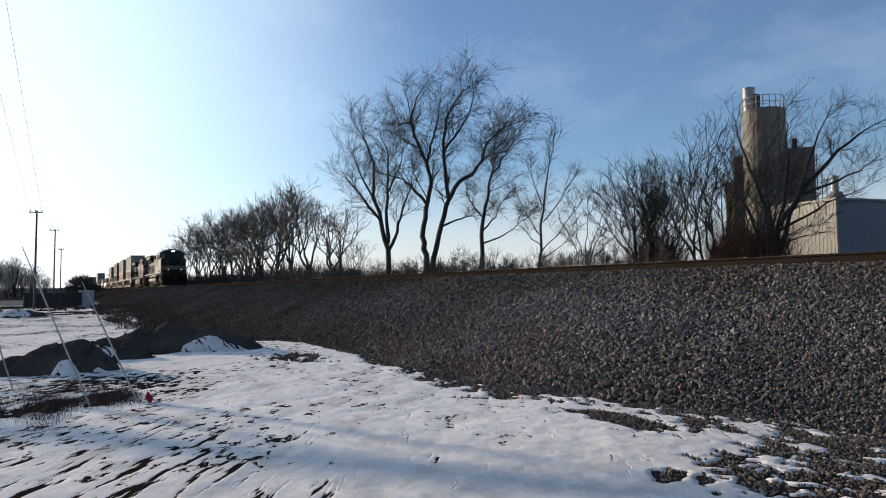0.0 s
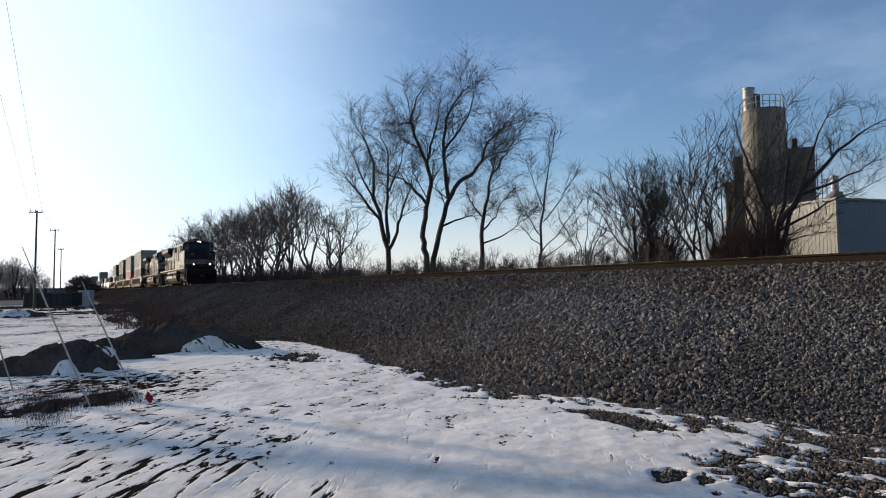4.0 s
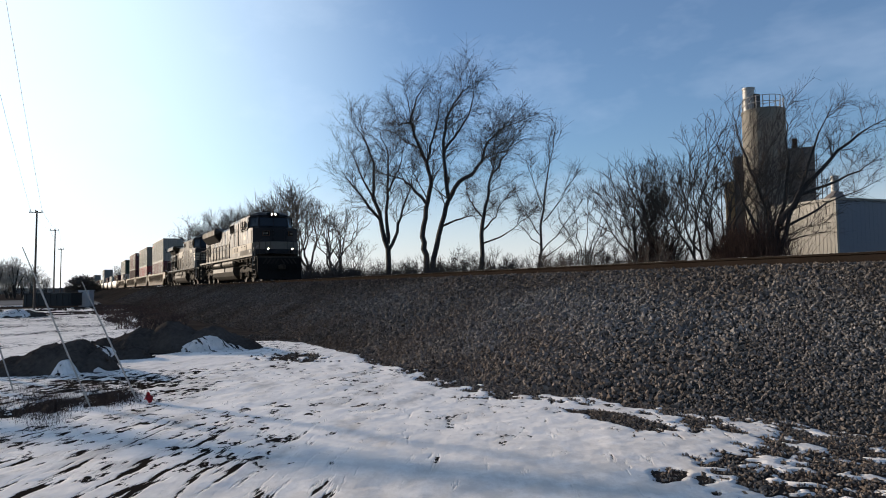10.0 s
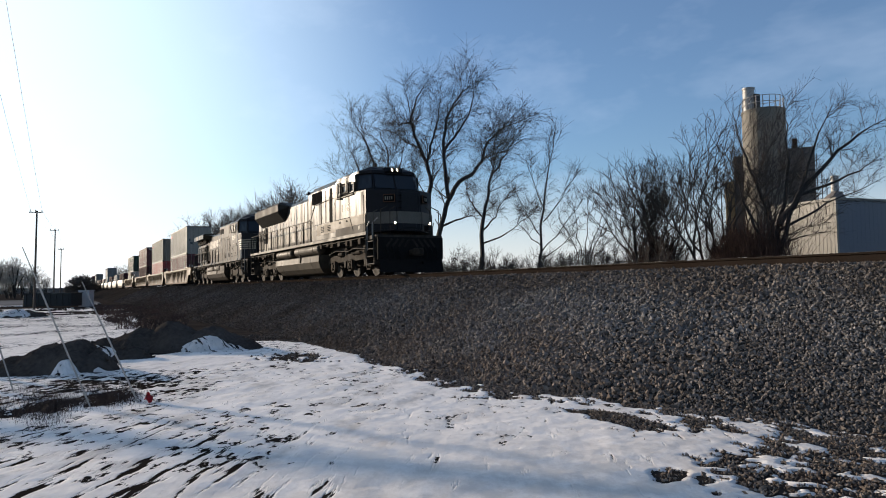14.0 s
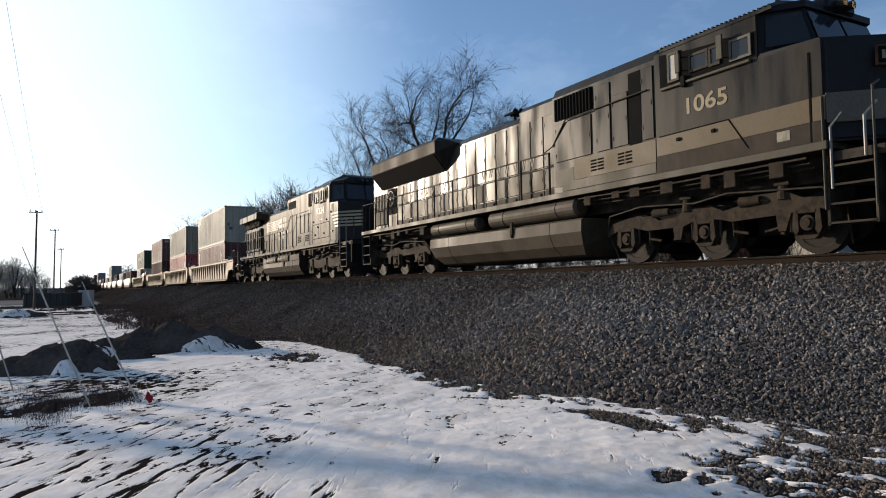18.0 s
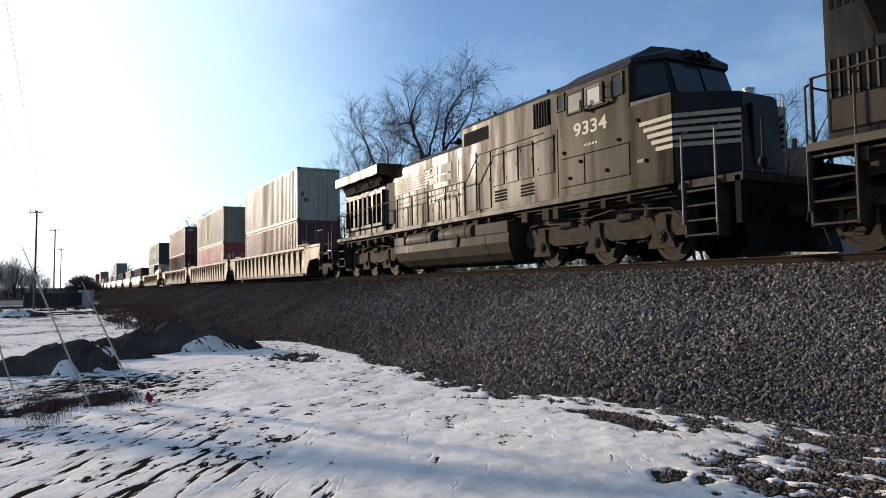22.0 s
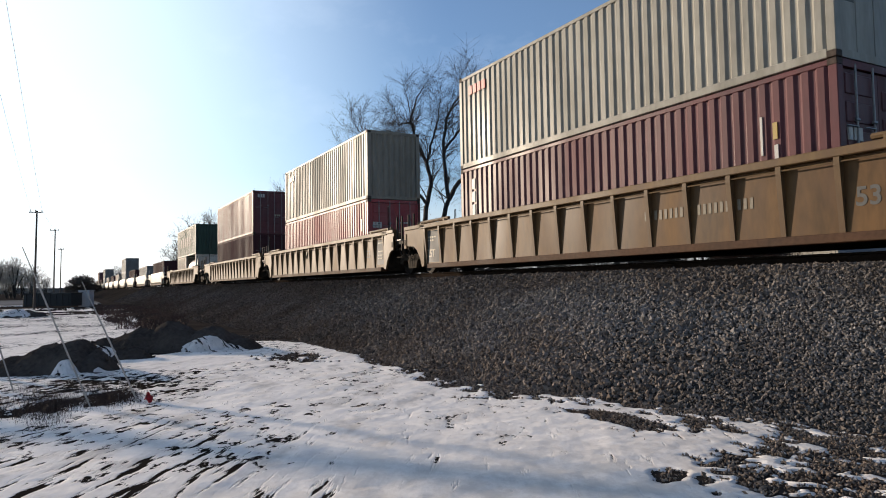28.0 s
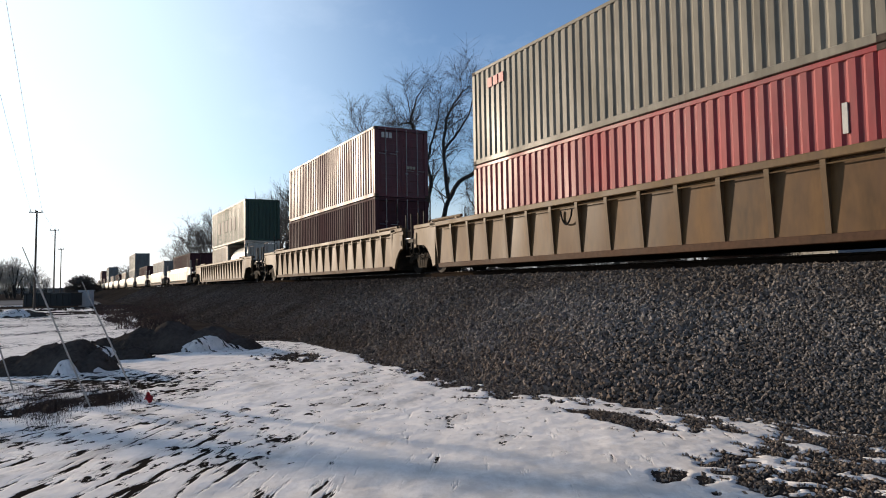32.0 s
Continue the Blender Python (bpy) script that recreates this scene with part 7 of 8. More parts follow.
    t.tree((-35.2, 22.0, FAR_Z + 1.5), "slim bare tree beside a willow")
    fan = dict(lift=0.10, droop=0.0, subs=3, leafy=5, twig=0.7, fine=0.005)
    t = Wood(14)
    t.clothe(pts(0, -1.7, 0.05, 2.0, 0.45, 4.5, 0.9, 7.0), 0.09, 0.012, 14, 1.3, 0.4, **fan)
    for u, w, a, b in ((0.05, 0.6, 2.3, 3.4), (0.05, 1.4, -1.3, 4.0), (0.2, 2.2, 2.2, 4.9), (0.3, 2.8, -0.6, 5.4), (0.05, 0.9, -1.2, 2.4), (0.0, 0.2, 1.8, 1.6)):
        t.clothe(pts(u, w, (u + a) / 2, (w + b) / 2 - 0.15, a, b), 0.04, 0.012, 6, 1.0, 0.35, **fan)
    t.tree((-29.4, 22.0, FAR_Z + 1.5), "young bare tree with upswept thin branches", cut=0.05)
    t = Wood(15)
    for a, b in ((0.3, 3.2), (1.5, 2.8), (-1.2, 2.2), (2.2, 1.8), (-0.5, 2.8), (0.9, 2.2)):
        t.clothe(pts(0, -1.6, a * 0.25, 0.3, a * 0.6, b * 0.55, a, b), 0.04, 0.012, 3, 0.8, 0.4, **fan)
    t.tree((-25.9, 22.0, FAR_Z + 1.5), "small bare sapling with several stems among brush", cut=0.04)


main_trees()


def shrub(seed, stems, height, lean=0.35, r=0.09, depth=5, leafy=5, twig=0.6, fine=0.008, angle=0.42):
    """Many forking stems from one root, filling a rounded crown of about that height."""
    t = Wood(seed)
    rs = t.rs
    for i in range(stems):
        a = 2 * pi * i / stems + rs.uniform(-0.4, 0.4)
        k = lean * rs.uniform(0.3, 1.15)
        d = Vector((cos(a) * k, sin(a) * k, 1))
        p0 = Vector((cos(a) * 0.25, sin(a) * 0.25, -0.2))
        first = height * rs.uniform(0.7, 1.1) * (0.215 if depth > 4 else 0.27)
        t.fork(p0, d, first, r * rs.uniform(0.7, 1.15), depth, angle, 0.13, 0.15, leafy, twig, fine)
    return t


def right_thicket():
    group = "bare thicket by the silo"
    shrub(31, 12, 8.6, 0.50, 0.085, 5, 3, 0.55, 0.006, 0.48).tree((-25.9, 26.0, FAR_Z), "dense bare shrub tree with many dark stems", cut=0.05, group=group)
    shrub(36, 7, 6.0, 0.7, 0.06, 4, 4, 0.5, 0.006, 0.5).tree((-24.4, 25.6, FAR_Z), "low bare shrub crowded with fine stems", cut=0.05, group=group)
    shrub(32, 5, 9.6, 0.22, 0.10, 5, 3, 0.55, 0.006, 0.44).tree((-22.1, 26.3, FAR_Z), "tall bare shrub tree with upright stems", cut=0.05, group=group)
    shrub(35, 3, 10.0, 0.14, 0.09, 5, 3, 0.55, 0.006, 0.38).tree((-20.3, 26.6, FAR_Z), "slender bare shrub tree close to the silo", cut=0.05, group=group)
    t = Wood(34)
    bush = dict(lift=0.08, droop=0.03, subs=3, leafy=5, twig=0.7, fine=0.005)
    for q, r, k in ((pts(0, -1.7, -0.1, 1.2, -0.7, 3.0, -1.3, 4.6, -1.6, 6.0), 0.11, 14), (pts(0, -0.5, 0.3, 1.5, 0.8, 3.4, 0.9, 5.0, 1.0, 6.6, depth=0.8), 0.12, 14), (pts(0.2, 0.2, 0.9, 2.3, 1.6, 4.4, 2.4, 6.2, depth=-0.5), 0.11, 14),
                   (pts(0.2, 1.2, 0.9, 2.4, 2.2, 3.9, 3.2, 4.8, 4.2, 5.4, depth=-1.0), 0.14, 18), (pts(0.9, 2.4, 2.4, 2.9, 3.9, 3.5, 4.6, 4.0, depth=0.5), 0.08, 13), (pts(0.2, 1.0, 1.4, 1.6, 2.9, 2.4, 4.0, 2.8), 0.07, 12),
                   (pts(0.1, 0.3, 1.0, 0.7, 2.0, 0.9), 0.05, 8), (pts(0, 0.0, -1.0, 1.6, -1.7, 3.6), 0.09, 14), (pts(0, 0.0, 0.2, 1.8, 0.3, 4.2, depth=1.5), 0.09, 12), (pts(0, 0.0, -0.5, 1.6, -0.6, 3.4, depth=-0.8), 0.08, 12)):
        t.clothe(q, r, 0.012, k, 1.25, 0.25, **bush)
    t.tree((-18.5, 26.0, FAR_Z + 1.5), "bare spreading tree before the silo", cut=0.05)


right_thicket()


def woodland_tree(seed, height, stems, lean):
    return shrub(seed, stems, height, lean, height * 0.013, 6, 2, height * 0.05, 0.0085, 0.56)


def left_woods():
    tag = ("bare woodland tree beyond the track", 0.09, "bare woodland trees", M_HAZETWIG)
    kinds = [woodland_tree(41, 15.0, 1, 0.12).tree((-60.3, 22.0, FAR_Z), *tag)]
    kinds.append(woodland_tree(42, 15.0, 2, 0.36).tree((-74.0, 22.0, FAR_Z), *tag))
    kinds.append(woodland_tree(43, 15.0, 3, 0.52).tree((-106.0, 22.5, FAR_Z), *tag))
    kinds[0].scale, kinds[1].scale, kinds[2].scale = [0.80] * 3, [1.14] * 3, [1.12] * 3
    rs = random.Random(9)
    for x, y, k, s in ((-64.0, 23.0, 0, 0.74), (-57.8, 22.6, 2, 0.42), (-68.6, 22.5, 0, 1.0), (-81.0, 22.4, 0, 1.20), (-87.0, 22.0, 1, 1.08), (-92.6, 22, 2, 1.08), (-99.0, 23, 1, 1.12), (-112.5, 22, 2, 1.12), (-119, 23, 1, 1.12),
                       (-126, 22, 2, 1.14), (-134, 22, 1, 1.15), (-142, 23, 2, 1.12), (-151, 22, 1, 1.05), (-159, 22, 2, 0.9), (-94, 27, 1, 1.1), (-104, 28, 2, 1.15), (-116, 28, 1, 1.2), (-128, 29, 2, 1.25)):
        ob = copy_thing(kinds[k], pose(x, y, FAR_Z, 0, 0, rs.uniform(0, 360)))
        ob.scale = (s, s, s)


left_woods()


def brush(name, label, seed, count, area, h0, h1, material, base_z, per=6, r=0.012, category="brush", z_of=None):
    """Low dead stems in one mesh: arching thin blades or twigs from many roots."""
    rs = np.random.RandomState(seed)
    v, f, n = [], [], 0
    for i in range(count):
        x, y = area(rs)
        z = base_z if z_of is None else float(z_of(np.array([x]), np.array([y]))[0])
        for k in range(per):
            a, l = rs.rand() * 2 * pi, h0 + (h1 - h0) * rs.rand()
            d = np.array([cos(a), sin(a), 0]) * l * (0.15 + 0.5 * rs.rand())
            p0 = np.array([x + 0.1 * rs.randn(), y + 0.1 * rs.randn(), z - 0.02])
            p1, p2 = p0 + d * 0.4 + [0, 0, l * 0.6], p0 + d + [0, 0, l * (0.75 + 0.3 * rs.rand())]
            w = np.array([-sin(a), cos(a), 0]) * r
            o = np.array([cos(a), sin(a), 0.3]) * r
            for p, s in ((p0, 1.0), (p1, 0.8), (p2, 0.25)):
                v += [tuple(p + w * s), tuple(p - w * s), tuple(p + o * s)]
            for b in (n, n + 3):
                f += [(b, b + 1, b + 4, b + 3), (b + 1, b + 2, b + 5, b + 4), (b + 2, b, b + 3, b + 5)]
            n += 9
    return tagged(new(name, raw(name, v, f, material)), label, category, kind="stuff")


def wedge(q):
    """Foot and lower slope of the bank where it is overgrown, in clumps."""
    while True:
        x, y = -31.0 - 48.0 * q.rand(), 2.0 + 7.5 * q.rand()
        s = y / -x
        if 0.036 < s < 0.150 - 0.045 * q.rand() ** 1.5 and q.rand() < 0.15 + 1.6 * (0.5 + noise.noise(Vector((x * 0.22, y * 0.6, 0.3)))) ** 2:
            return x, y


def silo_tangle(q):
    """Two dark tangles: round the tree before the silo, and inside the shrubs beside it."""
    if q.rand() < 0.68:
        return -19.6 + 1.0 * q.randn() * 0.75, 25.2 + 0.7 * q.rand()
    return -24.8 + 0.7 * q.randn(), 25.4 + 0.8 * q.rand()


def weedy_strip(q):
    while True:
        y = -2.2 + 3.3 * q.rand()
        if q.rand() < 0.25:
            x = -11.6 - 2.6 * q.rand()        # thin growth towards the heaps
            if noise.noise(Vector((x * 1.6, y * 1.6, 2.0))) > 0.12:
                return x, y
        elif noise.noise(Vector((y * 2.2, 5.0, 1.0))) > -0.25 + 0.3 * q.rand():
            break
    return -11.5 - 0.25 * y + (0.75 if y < 0 else 0.3) * q.randn(), y


def low_land(X, Y):
    return np.maximum(ground_z(X, Y), bank_z(X, Y))


def trackside_shrubs():
    kinds = [shrub(81 + i, 6, 2.3 + 0.3 * i, 0.5, 0.022, 3, 3, 0.4, 0.006).tree((-52.0 + 8 * i, 20.8, FAR_Z), "low bare twiggy shrub along the track", cut=0.02, group="low shrubs beyond the track") for i in range(3)]
    rs = random.Random(17)
    for i in range(88):
        ob = copy_thing(kinds[i % 3], pose(rs.uniform(-64, -22), 19.5 + 4.5 * rs.random(), FAR_Z, 0, 0, rs.uniform(0, 360)))
        ob.scale = [rs.uniform(0.6, 1.15)] * 3


trackside_shrubs()
brush("woodland_floor_brush", "tangled dark brush under the woodland trees", 52, 2500, lambda q: (-165 + 103 * q.rand() ** 1.25, 19.5 + 8 * q.rand()), 0.6, 3.6, M_TWIG, FAR_Z, 6, 0.03)
brush("trackside_scrub", "thin low winter scrub along the far edge of the track", 57, 1100, lambda q: (-66 + 46 * q.rand(), 19.0 + 5 * q.rand()), 0.3, 1.5, M_TWIG, FAR_Z + 0.2, 6, 0.0085)
brush("silo_brush", "rusty brown brush at the foot of the thicket", 53, 560, silo_tangle, 0.7, 3.3, M_BRUSH, FAR_Z, 14, 0.011)
brush("bank_brush", "dark reddish dead brush at the end of the bank", 54, 3200, wedge, 0.05, 0.26, M_BRUSH, 0.0, 7, 0.012, z_of=low_land)
brush("weeds", "dry brown weeds in the snow round leaning poles", 55, 1500, weedy_strip, 0.02, 0.11, M_WEED, 0.0, 10, 0.0034, "weeds")
brush("grass_tufts", "scattered dead grass tufts poking through snow", 56, 70, lambda q: (-13 + 5 * q.rand(), -1 + 4.0 * q.rand()), 0.02, 0.08, M_WEED, 0.0, 6, 0.003, "grass")

# ---- silo and works building ----
M_CONCRETE = mat("silo_concrete", (0.20, 0.18, 0.145), 0.85, var=0.15, big=0.35, fine=6, bump=0.2, dirt=(0.12, 0.10, 0.08), amount=0.3, stretch=(1, 1, 0.25))
# one cladding in two colours: cream where sunlit, blue-grey where shaded
M_SHEET = mat("sunlit_cream_cladding", (0.185, 0.17, 0.14), 0.55, var=0.08, big=0.3, fine=5, bump=0.05)
M_SHADEBLUE = mat("shade_blue_metal_cladding", (0.088, 0.10, 0.128), 0.5, var=0.08, big=0.3, fine=5, bump=0.05)
M_PLANT = mat("grey_brown_plant_cladding", (0.15, 0.128, 0.11), 0.7, var=0.2, big=0.5, fine=6, stretch=(1, 1, 0.3))
M_OCHRE = mat("ochre_bin_steel", (0.20, 0.14, 0.07), 0.7, var=0.3, big=0.6, fine=6)
M_PIPE = mat("pale_galvanised_steel", (0.34, 0.325, 0.30), 0.45, var=0.15, big=0.8, fine=8, spec=0.5)
M_DARKSTEEL = mat("dark_plant_steel", (0.05, 0.044, 0.038), 0.7, var=0.3, big=0.8, fine=8)


def silo():
    across = Vector((0.81, 0.586, 0.0))
    root = tagged(new("silo"), "tall tan concrete silo with railed top and pipe", "silo")
    root.location = (-39.88, 55.07, 1.2)
    bm = bmesh.new()
    rod(bm, (0, 0, 0), (0, 0, 15.6), 1.80, seg=40)
    part("shell", bm, M_CONCRETE, root)
    for z in (4.0, 8.0, 12.0, 15.4):
        bm = bmesh.new()
        rod(bm, (0, 0, z), (0, 0, z + 0.16), 1.83, seg=40)
        part("hoop", bm, M_CONCRETE, root)
    bm = bmesh.new()
    c = across * -1.15
    rod(bm, (c.x, c.y, 15.6), (c.x, c.y, 17.7), 0.50, seg=20)
    rod(bm, (c.x, c.y, 17.7), (c.x, c.y, 17.85), 0.55, seg=20)
    part("vent_pipe", bm, M_PIPE, root, "pale metal vent pipe")
    bm = bmesh.new()
    c = across * -0.62
    box(bm, c.x - 0.3, c.x + 0.3, c.y - 0.3, c.y + 0.3, 15.6, 17.2)
    part("filter_box", bm, M_DARKSTEEL, root)
    bm = bmesh.new()
    ring = [(1.72 * cos(a), 1.72 * sin(a)) for a in [2 * pi * i / 20 for i in range(20)]]
    for i, (x, y) in enumerate(ring):
        rod(bm, (x, y, 15.6), (x, y, 16.7), 0.035, seg=5)
        x2, y2 = ring[(i + 1) % 20]
        for z in (16.15, 16.7):
            rod(bm, (x, y, z), (x2, y2, z), 0.03, seg=5)
    part("top_railing", bm, M_PIPE, root)
    ladder(root, 0.3, -1.86, 0.5, 16.4, 0.45, M_DARKSTEEL)


def plant():
    root = tagged(new("batching_plant"), "dark steel plant tower beside the silo", "plant tower")
    root.location = (-38.75, 58.3, 1.2)
    q = Matrix.Rotation(radians(34), 4, "Z")
    part("tower", bx(-1.22, 1.22, -1.0, 1.0, 0, 12.2, bevel=0.05, m=q), M_PLANT, root)
    part("hood", bx(-0.55, -0.1, -0.25, 0.25, 12.2, 13.2, bevel=0.03, m=q), M_BROWNSILL, root)
    bm = bmesh.new()
    for y in (-1.02, 1.02):
        for z in range(2, 12, 2):
            box(bm, -1.22, 1.22, y - 0.05, y + 0.05, z, z + 0.15, m=q)
    part("girt", bm, M_DARKSTEEL, root)
    for i in range(3):      # open stair frame on the tower's flank
        bm = bmesh.new()
        rod(bm, q @ Vector((1.35 + 0.35 * i, -0.6, 0)), q @ Vector((1.35 + 0.35 * i, -0.6, 11.6 - 1.2 * i)), 0.035, seg=6)
        part("frame_post", bm, M_DARKSTEEL, root)
    for i in range(11):
        bm = bmesh.new()
        rod(bm, q @ Vector((1.22, -0.6, 1.0 + i)), q @ Vector((2.05 if i < 8 else 1.7, -0.6, 1.0 + i)), 0.03, seg=5)
        part("frame_rail", bm, M_DARKSTEEL, root)
    side = tagged(new("storage_bin"), "small ochre and dark storage bins against the silo", "storage bin")
    side.location = (-42.9, 55.4, 1.2)
    part("bin", bx(-0.42, 0.42, -0.5, 0.5, 0, 12.0, bevel=0.06, m=q), M_DARKSTEEL, side)
    part("bin", bx(-1.25, -0.45, -0.4, 0.4, 0, 9.7, bevel=0.06, m=q), M_OCHRE, side, "ochre bin")


def works():
    root = tagged(new("works_building"), "metal-clad works building with vent on its roof", "building")
    root.matrix_world = pose(-27.6, 45.2, 1.2, 0, 0, 82)
    # local x: the front, blue-grey for shade; y: the side, cream for sun
    part("wall", bx(0.0, 0.15, 0.0, 5.6, 0, 5.7), M_SHEET, root, "corrugated side wall, coloured cream for sunlight")
    part("wall", bx(0.16, 30.0, 0.0, 0.15, 0, 5.7), M_SHADEBLUE, root, "front wall, coloured blue-grey for shade")
    part("wall", bx(0.16, 30.0, 5.45, 5.6, 0, 5.7), M_SHEET, root)
    part("wall", bx(29.85, 30.0, 0.16, 5.44, 0, 5.7), M_SHEET, root)
    for i in range(18):
        linked("seam", "csea", lambda: bx(-0.014, 0.0, -0.02, 0.02, 0.05, 5.65), M_SHEET, root, (0, 0.2 + 0.3 * i, 0))
    for i in range(60):
        linked("seam", "bsea", lambda: bx(-0.02, 0.02, -0.006, 0.0, 0.05, 5.65), M_SHADEBLUE, root, (0.3 + 0.4 * i, 0, 0))
    bm = bmesh.new()
    prism(bm, [(-0.12, 5.7), (5.72, 5.7), (5.72, 5.86), (-0.12, 5.86)], -0.12, 30.12, axis="x")
    part("roof", bm, M_SHEET, root)
    part("corner_trim", bx(-0.05, 0.12, -0.05, 0.12, 0, 5.7), M_SHEET, root)
    bm = bmesh.new()
    rod(bm, (1.1, 0.9, 5.7), (1.1, 0.9, 7.5), 0.26, seg=16)
    part("vent_chimney", bm, M_PIPE, root)
    bm = bmesh.new()
    rod(bm, (0.95, 0.75, 5.8), (0.95, 0.6, 6.4), 0.78, 0.28, seg=16)
    part("vent_cone", bm, M_PLANT, root)
    part("door", bx(-0.045, -0.034, 3.0, 3.9, 0.0, 2.1), M_SHADEBLUE, root)


silo()
plant()
works()

# ---- line poles and wires ----
M_POLE = mat("weathered_pole", (0.09, 0.07, 0.055), 0.9, var=0.3, big=1.0, fine=15, stretch=(1, 1, 0.2))
M_WIRE = mat("wire", (0.05, 0.05, 0.05), 0.6, var=0.1)
POLES = ((12.0, -2.6, 16.2), (-74.0, -2.44, 9.15), (-107.0, -1.3, 10.0), (-155.0, -0.75, 10.0))


def line_pole(x, y, h):
    root = tagged(new("utility_pole"), "dark wooden utility pole with crossarm", "utility pole", "utility poles")
    root.location = (x, y, 0)
    bm = bmesh.new()
    rod(bm, (0, 0, -0.1), (0.0, 0.12, h), 0.11, 0.07, seg=10)
    part("pole", bm, M_POLE, root)
    part("crossarm", bx(-0.035, 0.035, -0.5, 0.6, h - 0.21, h - 0.14), M_POLE, root)
    for k in (-0.42, 0.0, 0.52):
        bm = bmesh.new()
        rod(bm, (0, k, h - 0.12), (0, k, h + 0.08), 0.045, 0.03, seg=8)
        part("insulator", bm, M_DARKSTEEL, root)


for q in POLES:
    line_pole(*q)


def wire(a, b, sag):
    cu = bmesh.new()
    a, b = Vector(a), Vector(b)
    k = 16
    p = [a.lerp(b, i / k) - Vector((0, 0, 4 * sag * (i / k) * (1 - i / k))) for i in range(k + 1)]
    path(cu, p, 0.008, seg=4)
    tagged(part("overhead_wire", cu, M_WIRE), "thin dark overhead wire between poles", "wire", "overhead wires")


for (x0, y0, h0), (x1, y1, h1) in zip(POLES, POLES[1:]):
    for k in (-0.42, 0.52):
        wire((x0, y0 + k, h0 + 0.08), (x1, y1 + k, h1 + 0.08), 0.5)

# ---- unseen rail hoarding, added to cast a shadow band on the snow ----
def hoarding():
    root = tagged(new("hoarding"), "unseen timber rails on tall posts, added to cast a shadow band", "hoarding", kind="structure")
    a, b = Vector((-24.5, -8.1, 0)), Vector((-16.6, -1.75, 0))
    d = (b - a).normalized()
    ang = math.atan2(d.y, d.x)
    L = (b - a).length
    root.matrix_world = pose(a.x, a.y, 0, 0, 0, math.degrees(ang))
    for z0, z1 in ((2.76, 3.25),):
        part("rail", bx(0, L, -0.04, 0.04, z0, z1), M_POLE, root)
    for i in range(4):
        part("post", bx(L * i / 3 - 0.06, L * i / 3 + 0.06, 0.04, 0.16, 0, 3.1), M_POLE, root)


hoarding()

# ---- leaning markers by the weeds ----
M_MARKER_POLE = mat("pale_plastic", (0.36, 0.335, 0.30), 0.6, var=0.15, big=3, fine=20)
M_ORANGE = mat("orange_red_plastic", (0.45, 0.045, 0.05), 0.6, var=0.2)


def leaning_pole(base, top, r):
    root = tagged(new("leaning_pole"), "pale leaning plastic guy marker in weeds", "marker pole", "leaning marker poles")
    b, t = Vector(base), Vector(top)
    root.location = b
    d = t - b
    bm = bmesh.new()
    rod(bm, -d * 0.03, d * 0.75, r, seg=10)
    part("sleeve", bm, M_MARKER_POLE, root)
    bm = bmesh.new()
    rod(bm, d * 0.74, d, r * 0.75, r * 0.45, seg=8)
    part("tip", bm, M_MARKER_POLE, root)


leaning_pole((-11.05, 0.34, 0.0), (-11.2, -0.52, 2.27), 0.012)
leaning_pole((-11.05, 0.96, 0.0), (-11.2, 0.22, 1.78), 0.012)
leaning_pole((-13.3, -0.70, 0.0), (-13.4, -1.05, 1.2), 0.012)


def flag():
    root = tagged(new("marker_flag"), "small crumpled red flag on a wire by a pole", "marker flag")
    root.location = (-10.95, 1.05, 0.0)
    bm = bmesh.new()
    rod(bm, (0, 0, -0.02), (0.01, 0.02, 0.2), 0.004, seg=5)
    part("wire", bm, M_DARKSTEEL, root)
    bm = bmesh.new()
    n = 9
    g = [[bm.verts.new((0.025 * sin(i * 1.1 + j * 0.7), 0.01 + 0.11 * i / (n - 1) - 0.03 * j / (n - 1), 0.15 - 0.11 * j / (n - 1) + 0.03 * sin(i * 0.9) - 0.03 * i / (n - 1))) for j in range(n)] for i in range(n)]
    for i in range(n - 1):
        for j in range(n - 1):
            bm.faces.new((g[i][j], g[i + 1][j], g[i + 1][j + 1], g[i][j + 1]))
    bmesh.ops.solidify(bm, geom=bm.faces[:], thickness=0.003)
    part("cloth", bm, M_ORANGE, root)


flag()

# ---- yard in the distance ----
M_DUMP = mat("dark_green_steel", (0.022, 0.024, 0.023), 0.7, var=0.3, big=0.8, fine=8)
M_PALEBLOCK = mat("pale_blockwork", (0.42, 0.43, 0.44), 0.8, var=0.15)


def skip(x, y, L, W, H):
    root = tagged(new("waste_container"), "dark open-top steel waste container on the yard", "waste container", "yard containers")
    root.matrix_world = pose(x, y, 0, 0, 0, 62)
    part("body", bx(-L / 2, L / 2, -W / 2, W / 2, 0.15, H, bevel=0.04), M_DUMP, root)
    for i in range(8):
        linked("rib", ("skiprib", W, H), lambda: bx(-0.06, 0.06, -W / 2 - 0.07, -W / 2, 0.2, H - 0.02), M_DUMP, root, (-L / 2 + 0.3 + (L - 0.6) * i / 7, 0, 0))
    part("rim", bx(-L / 2 - 0.05, L / 2 + 0.05, -W / 2 - 0.08, W / 2 + 0.08, H, H + 0.09), M_DUMP, root)


skip(-79.5, -1.0, 4.7, 2.2, 1.38)


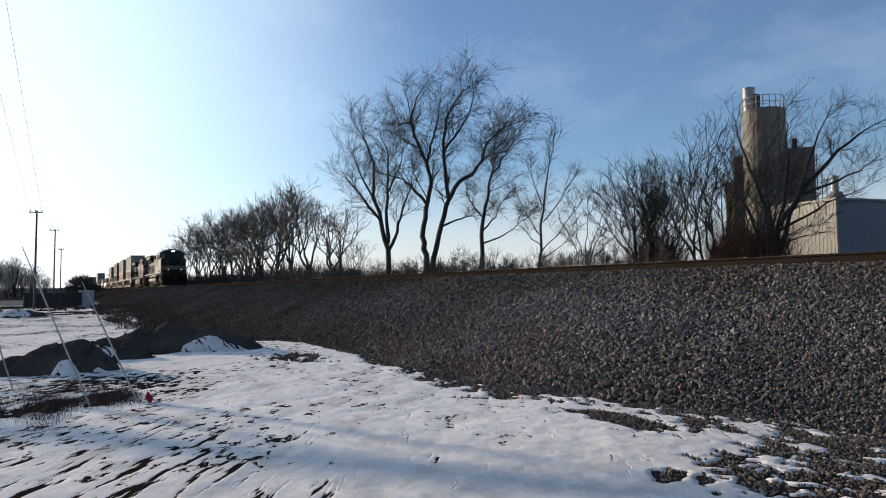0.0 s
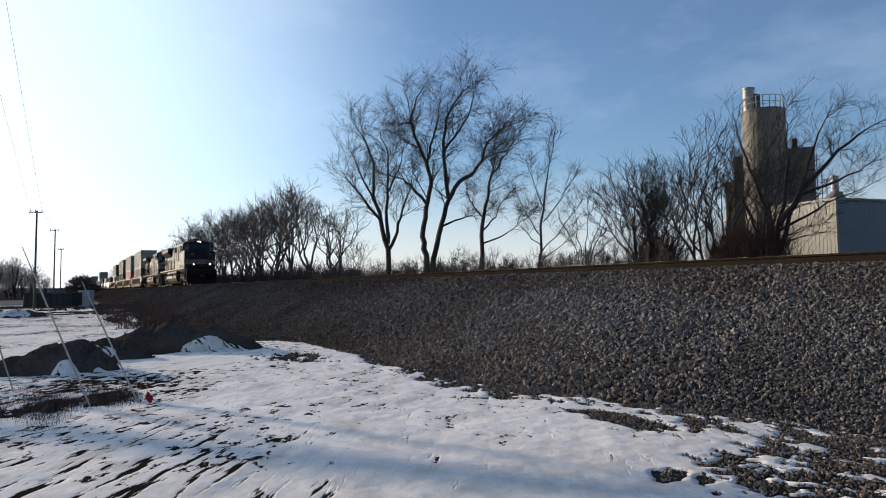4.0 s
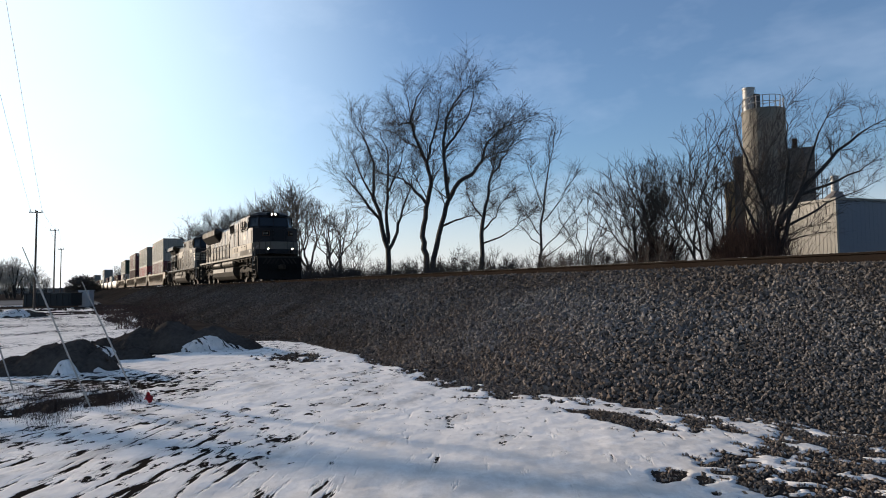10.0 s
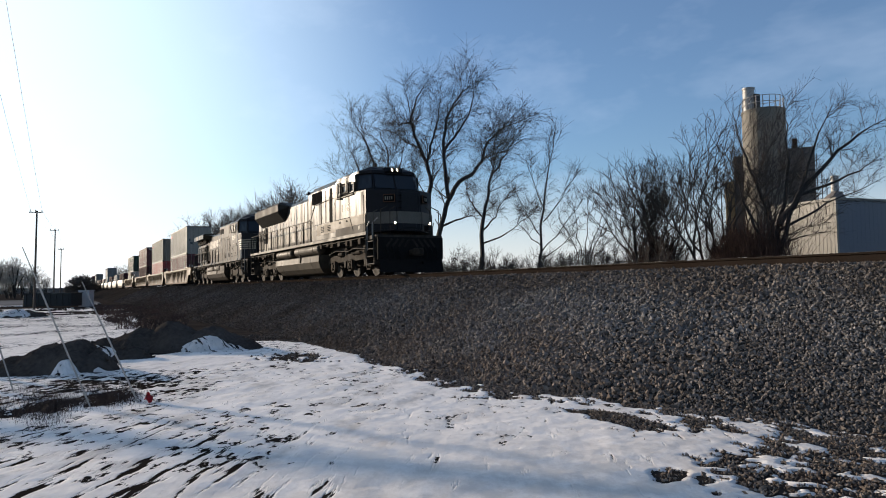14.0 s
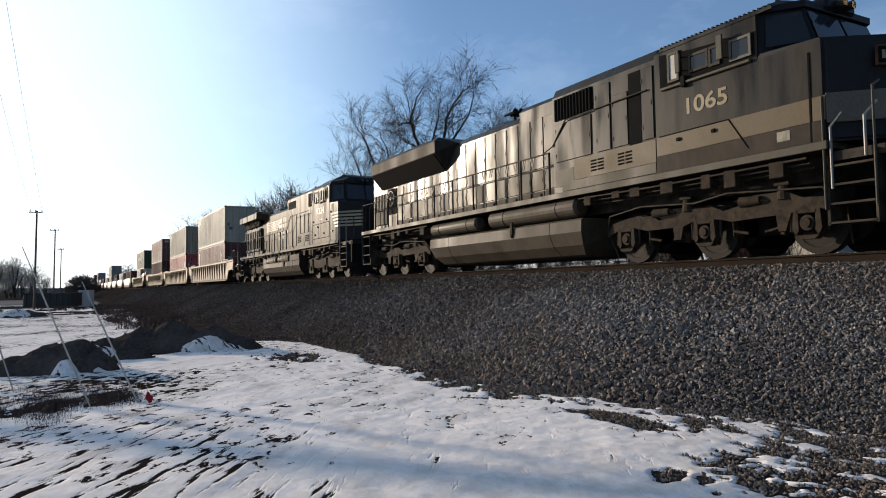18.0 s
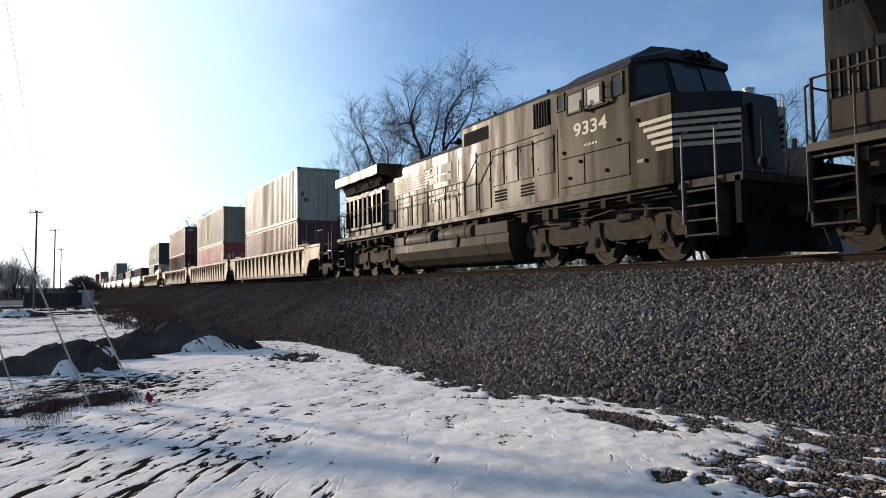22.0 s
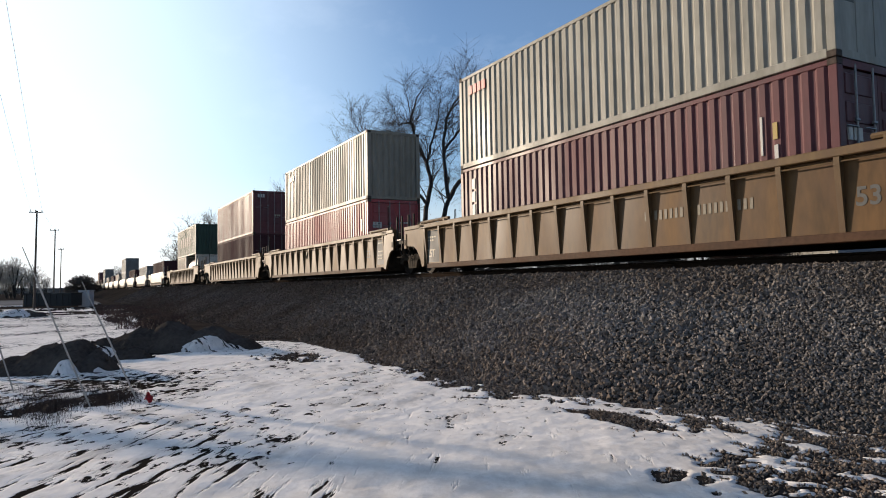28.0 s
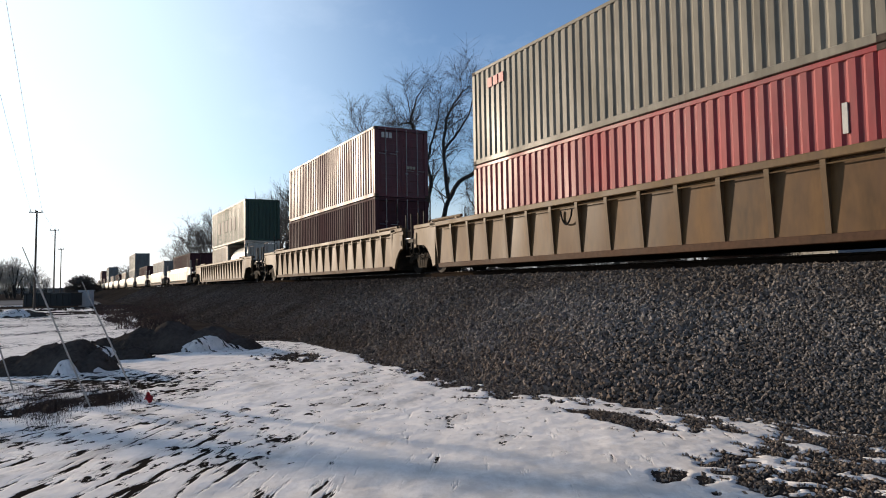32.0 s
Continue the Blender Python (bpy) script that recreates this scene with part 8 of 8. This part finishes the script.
def shed(x, y):
    root = tagged(new("yard_shed"), "small pale blockwork shed by the yard road", "shed")
    root.matrix_world = pose(x, y, 0, 0, 0, 62)
    part("wall", bx(-0.55, 0.55, -0.5, 0.5, 0, 1.62), M_PALEBLOCK, root)
    part("roof", bx(-0.6, 0.6, -0.55, 0.55, 1.62, 1.70), M_PALEBLOCK, root)


shed(-80.5, 2.0)
tagged(part("road", bx(-150, -95, -60, 4, 0.0, 0.07), M_ROAD), "grey road across the yard", "road", kind="structure")
tagged(part("snow_strip", bx(-93, -90, -30, 3.5, 0.0, 0.08, bevel=0.03), M_SNOW), "ploughed strip of snow by the road", "snow", kind="structure")


# haze and glow over the farthest crowns, put into the twig colour
M_HAZEPALE = mat("hazed_pale_twig", (0.36, 0.335, 0.29), 0.9, var=0.3, big=0.5, fine=8, bump=0)


def far_bushes():
    """Distant crowns, thick-twigged enough to close up as they do from afar."""
    rs = random.Random(3)

    def crown(seed, half, high, n, r, hollow, base=0.15):
        t = Wood(seed)
        q = t.rs
        for i in range(9):
            a = q.uniform(0, 2 * pi)
            tip = Vector((cos(a) * half * q.uniform(0.1, 0.8), sin(a) * half * q.uniform(0.1, 0.8), high * q.uniform(0.55, 0.95)))
            t.limb([Vector((0, 0, -0.2)), tip * 0.4 + Vector((0, 0, 0.1 * high)), tip], 0.16, 0.05)
        for i in range(n):
            d = Vector((q.gauss(0, 1), q.gauss(0, 1), q.gauss(0, 1))).normalized()
            k = (hollow + (1 - hollow) * q.random()) * (0.86 + 0.22 * noise.noise(d * 2.3 + Vector((seed, 0, 0))))
            p = Vector((d.x * half * k, d.y * half * k, high * (base + (1 - base) * (0.5 + 0.5 * d.z * k))))
            e = (d + Vector((q.gauss(0, 0.5), q.gauss(0, 0.5), q.gauss(0.3, 0.5)))).normalized()
            t.limb([p, p + e * q.uniform(0.3, 0.9 if n > 2000 else 1.4)], r, r * 0.4)
        return t

    dome = crown(61, 4.9, 7.0, 3600, 0.06, 0.35, 0.0).tree((-252, 4.9, 0), "far rounded bare bush by the line", cut=0.1, group="far bushes", twig=M_HAZETWIG)
    for x, y, s in ((-256, 1.6, 0.5), (-258, 9.6, 0.62)):
        ob = copy_thing(dome, pose(x, y, 0, 0, 0, rs.uniform(0, 360)))
        ob.scale = (s, s, s)
    veil = crown(62, 3.6, 10.5, 1100, 0.034, 0.1, 0.05).tree((-200, -10.8, 0), "far bare tree, its thin crown coloured pale for haze", cut=0.06, group="far bare trees", twig=M_HAZEPALE)
    for x, y, s in ((-204, -7.0, 0.85), (-198, -14.2, 1.0), (-210, -4.4, 0.62), (-196, -17.5, 1.05), (-215, -12.5, 1.1), (-207, -9.5, 0.8), (-203, -12.6, 0.9), (-212, -7.6, 0.75), (-200, -15.8, 0.95), (-290, 17.8, 1.1), (-300, 22.5, 1.2), (-320, 21.0, 1.1)):
        ob = copy_thing(veil, pose(x, y, 0, 0, 0, rs.uniform(0, 360)))
        ob.scale = (s, s, s)


far_bushes()


M_FARWOOD = mat("far_woods", (0.085, 0.08, 0.078), 0.95, var=0.3, big=0.02, fine=0.3, bump=0)


def backdrop_trees():
    """A far low belt of woods closing the horizon."""
    v, f = [], []
    for x0, y0, x1, y1 in ((-900, -900, -700, 60), (-700, 60, -420, 420), (-420, 420, 300, 620)):
        k = 1400
        n = len(v)
        t = np.arange(k + 1) / k
        x, y = x0 + (x1 - x0) * t, y0 + (y1 - y0) * t
        h = 1.0 + 6.0 * field(x, y, 0.02, 71, 6, 0.62)
        v += [q for i in range(k + 1) for q in ((x[i], y[i], -1), (x[i], y[i], h[i]))]
        f += [(n + 2 * i, n + 2 * i + 2, n + 2 * i + 3, n + 2 * i + 1) for i in range(k)]
    tagged(new("backdrop", raw("backdrop", v, f, M_FARWOOD)), "far belt of bare winter woods", "woods", kind="structure")


backdrop_trees()


# ---- motion ----
def motions():
    times = [k * 1.0 for k in range(33)]
    for thing, x, z in MOVERS:
        walk(thing, [(t, pose(x + travel(t), TC, ZR + z)) for t in times])
    ticks = [k * 4 / 30 for k in range(240)] + [32.0]
    for ob, x, r in WHEELS:
        walk(ob, [(t, pose(x, 0, r) @ Matrix.Rotation(travel(t) / r, 4, "Y")) for t in ticks])


motions()
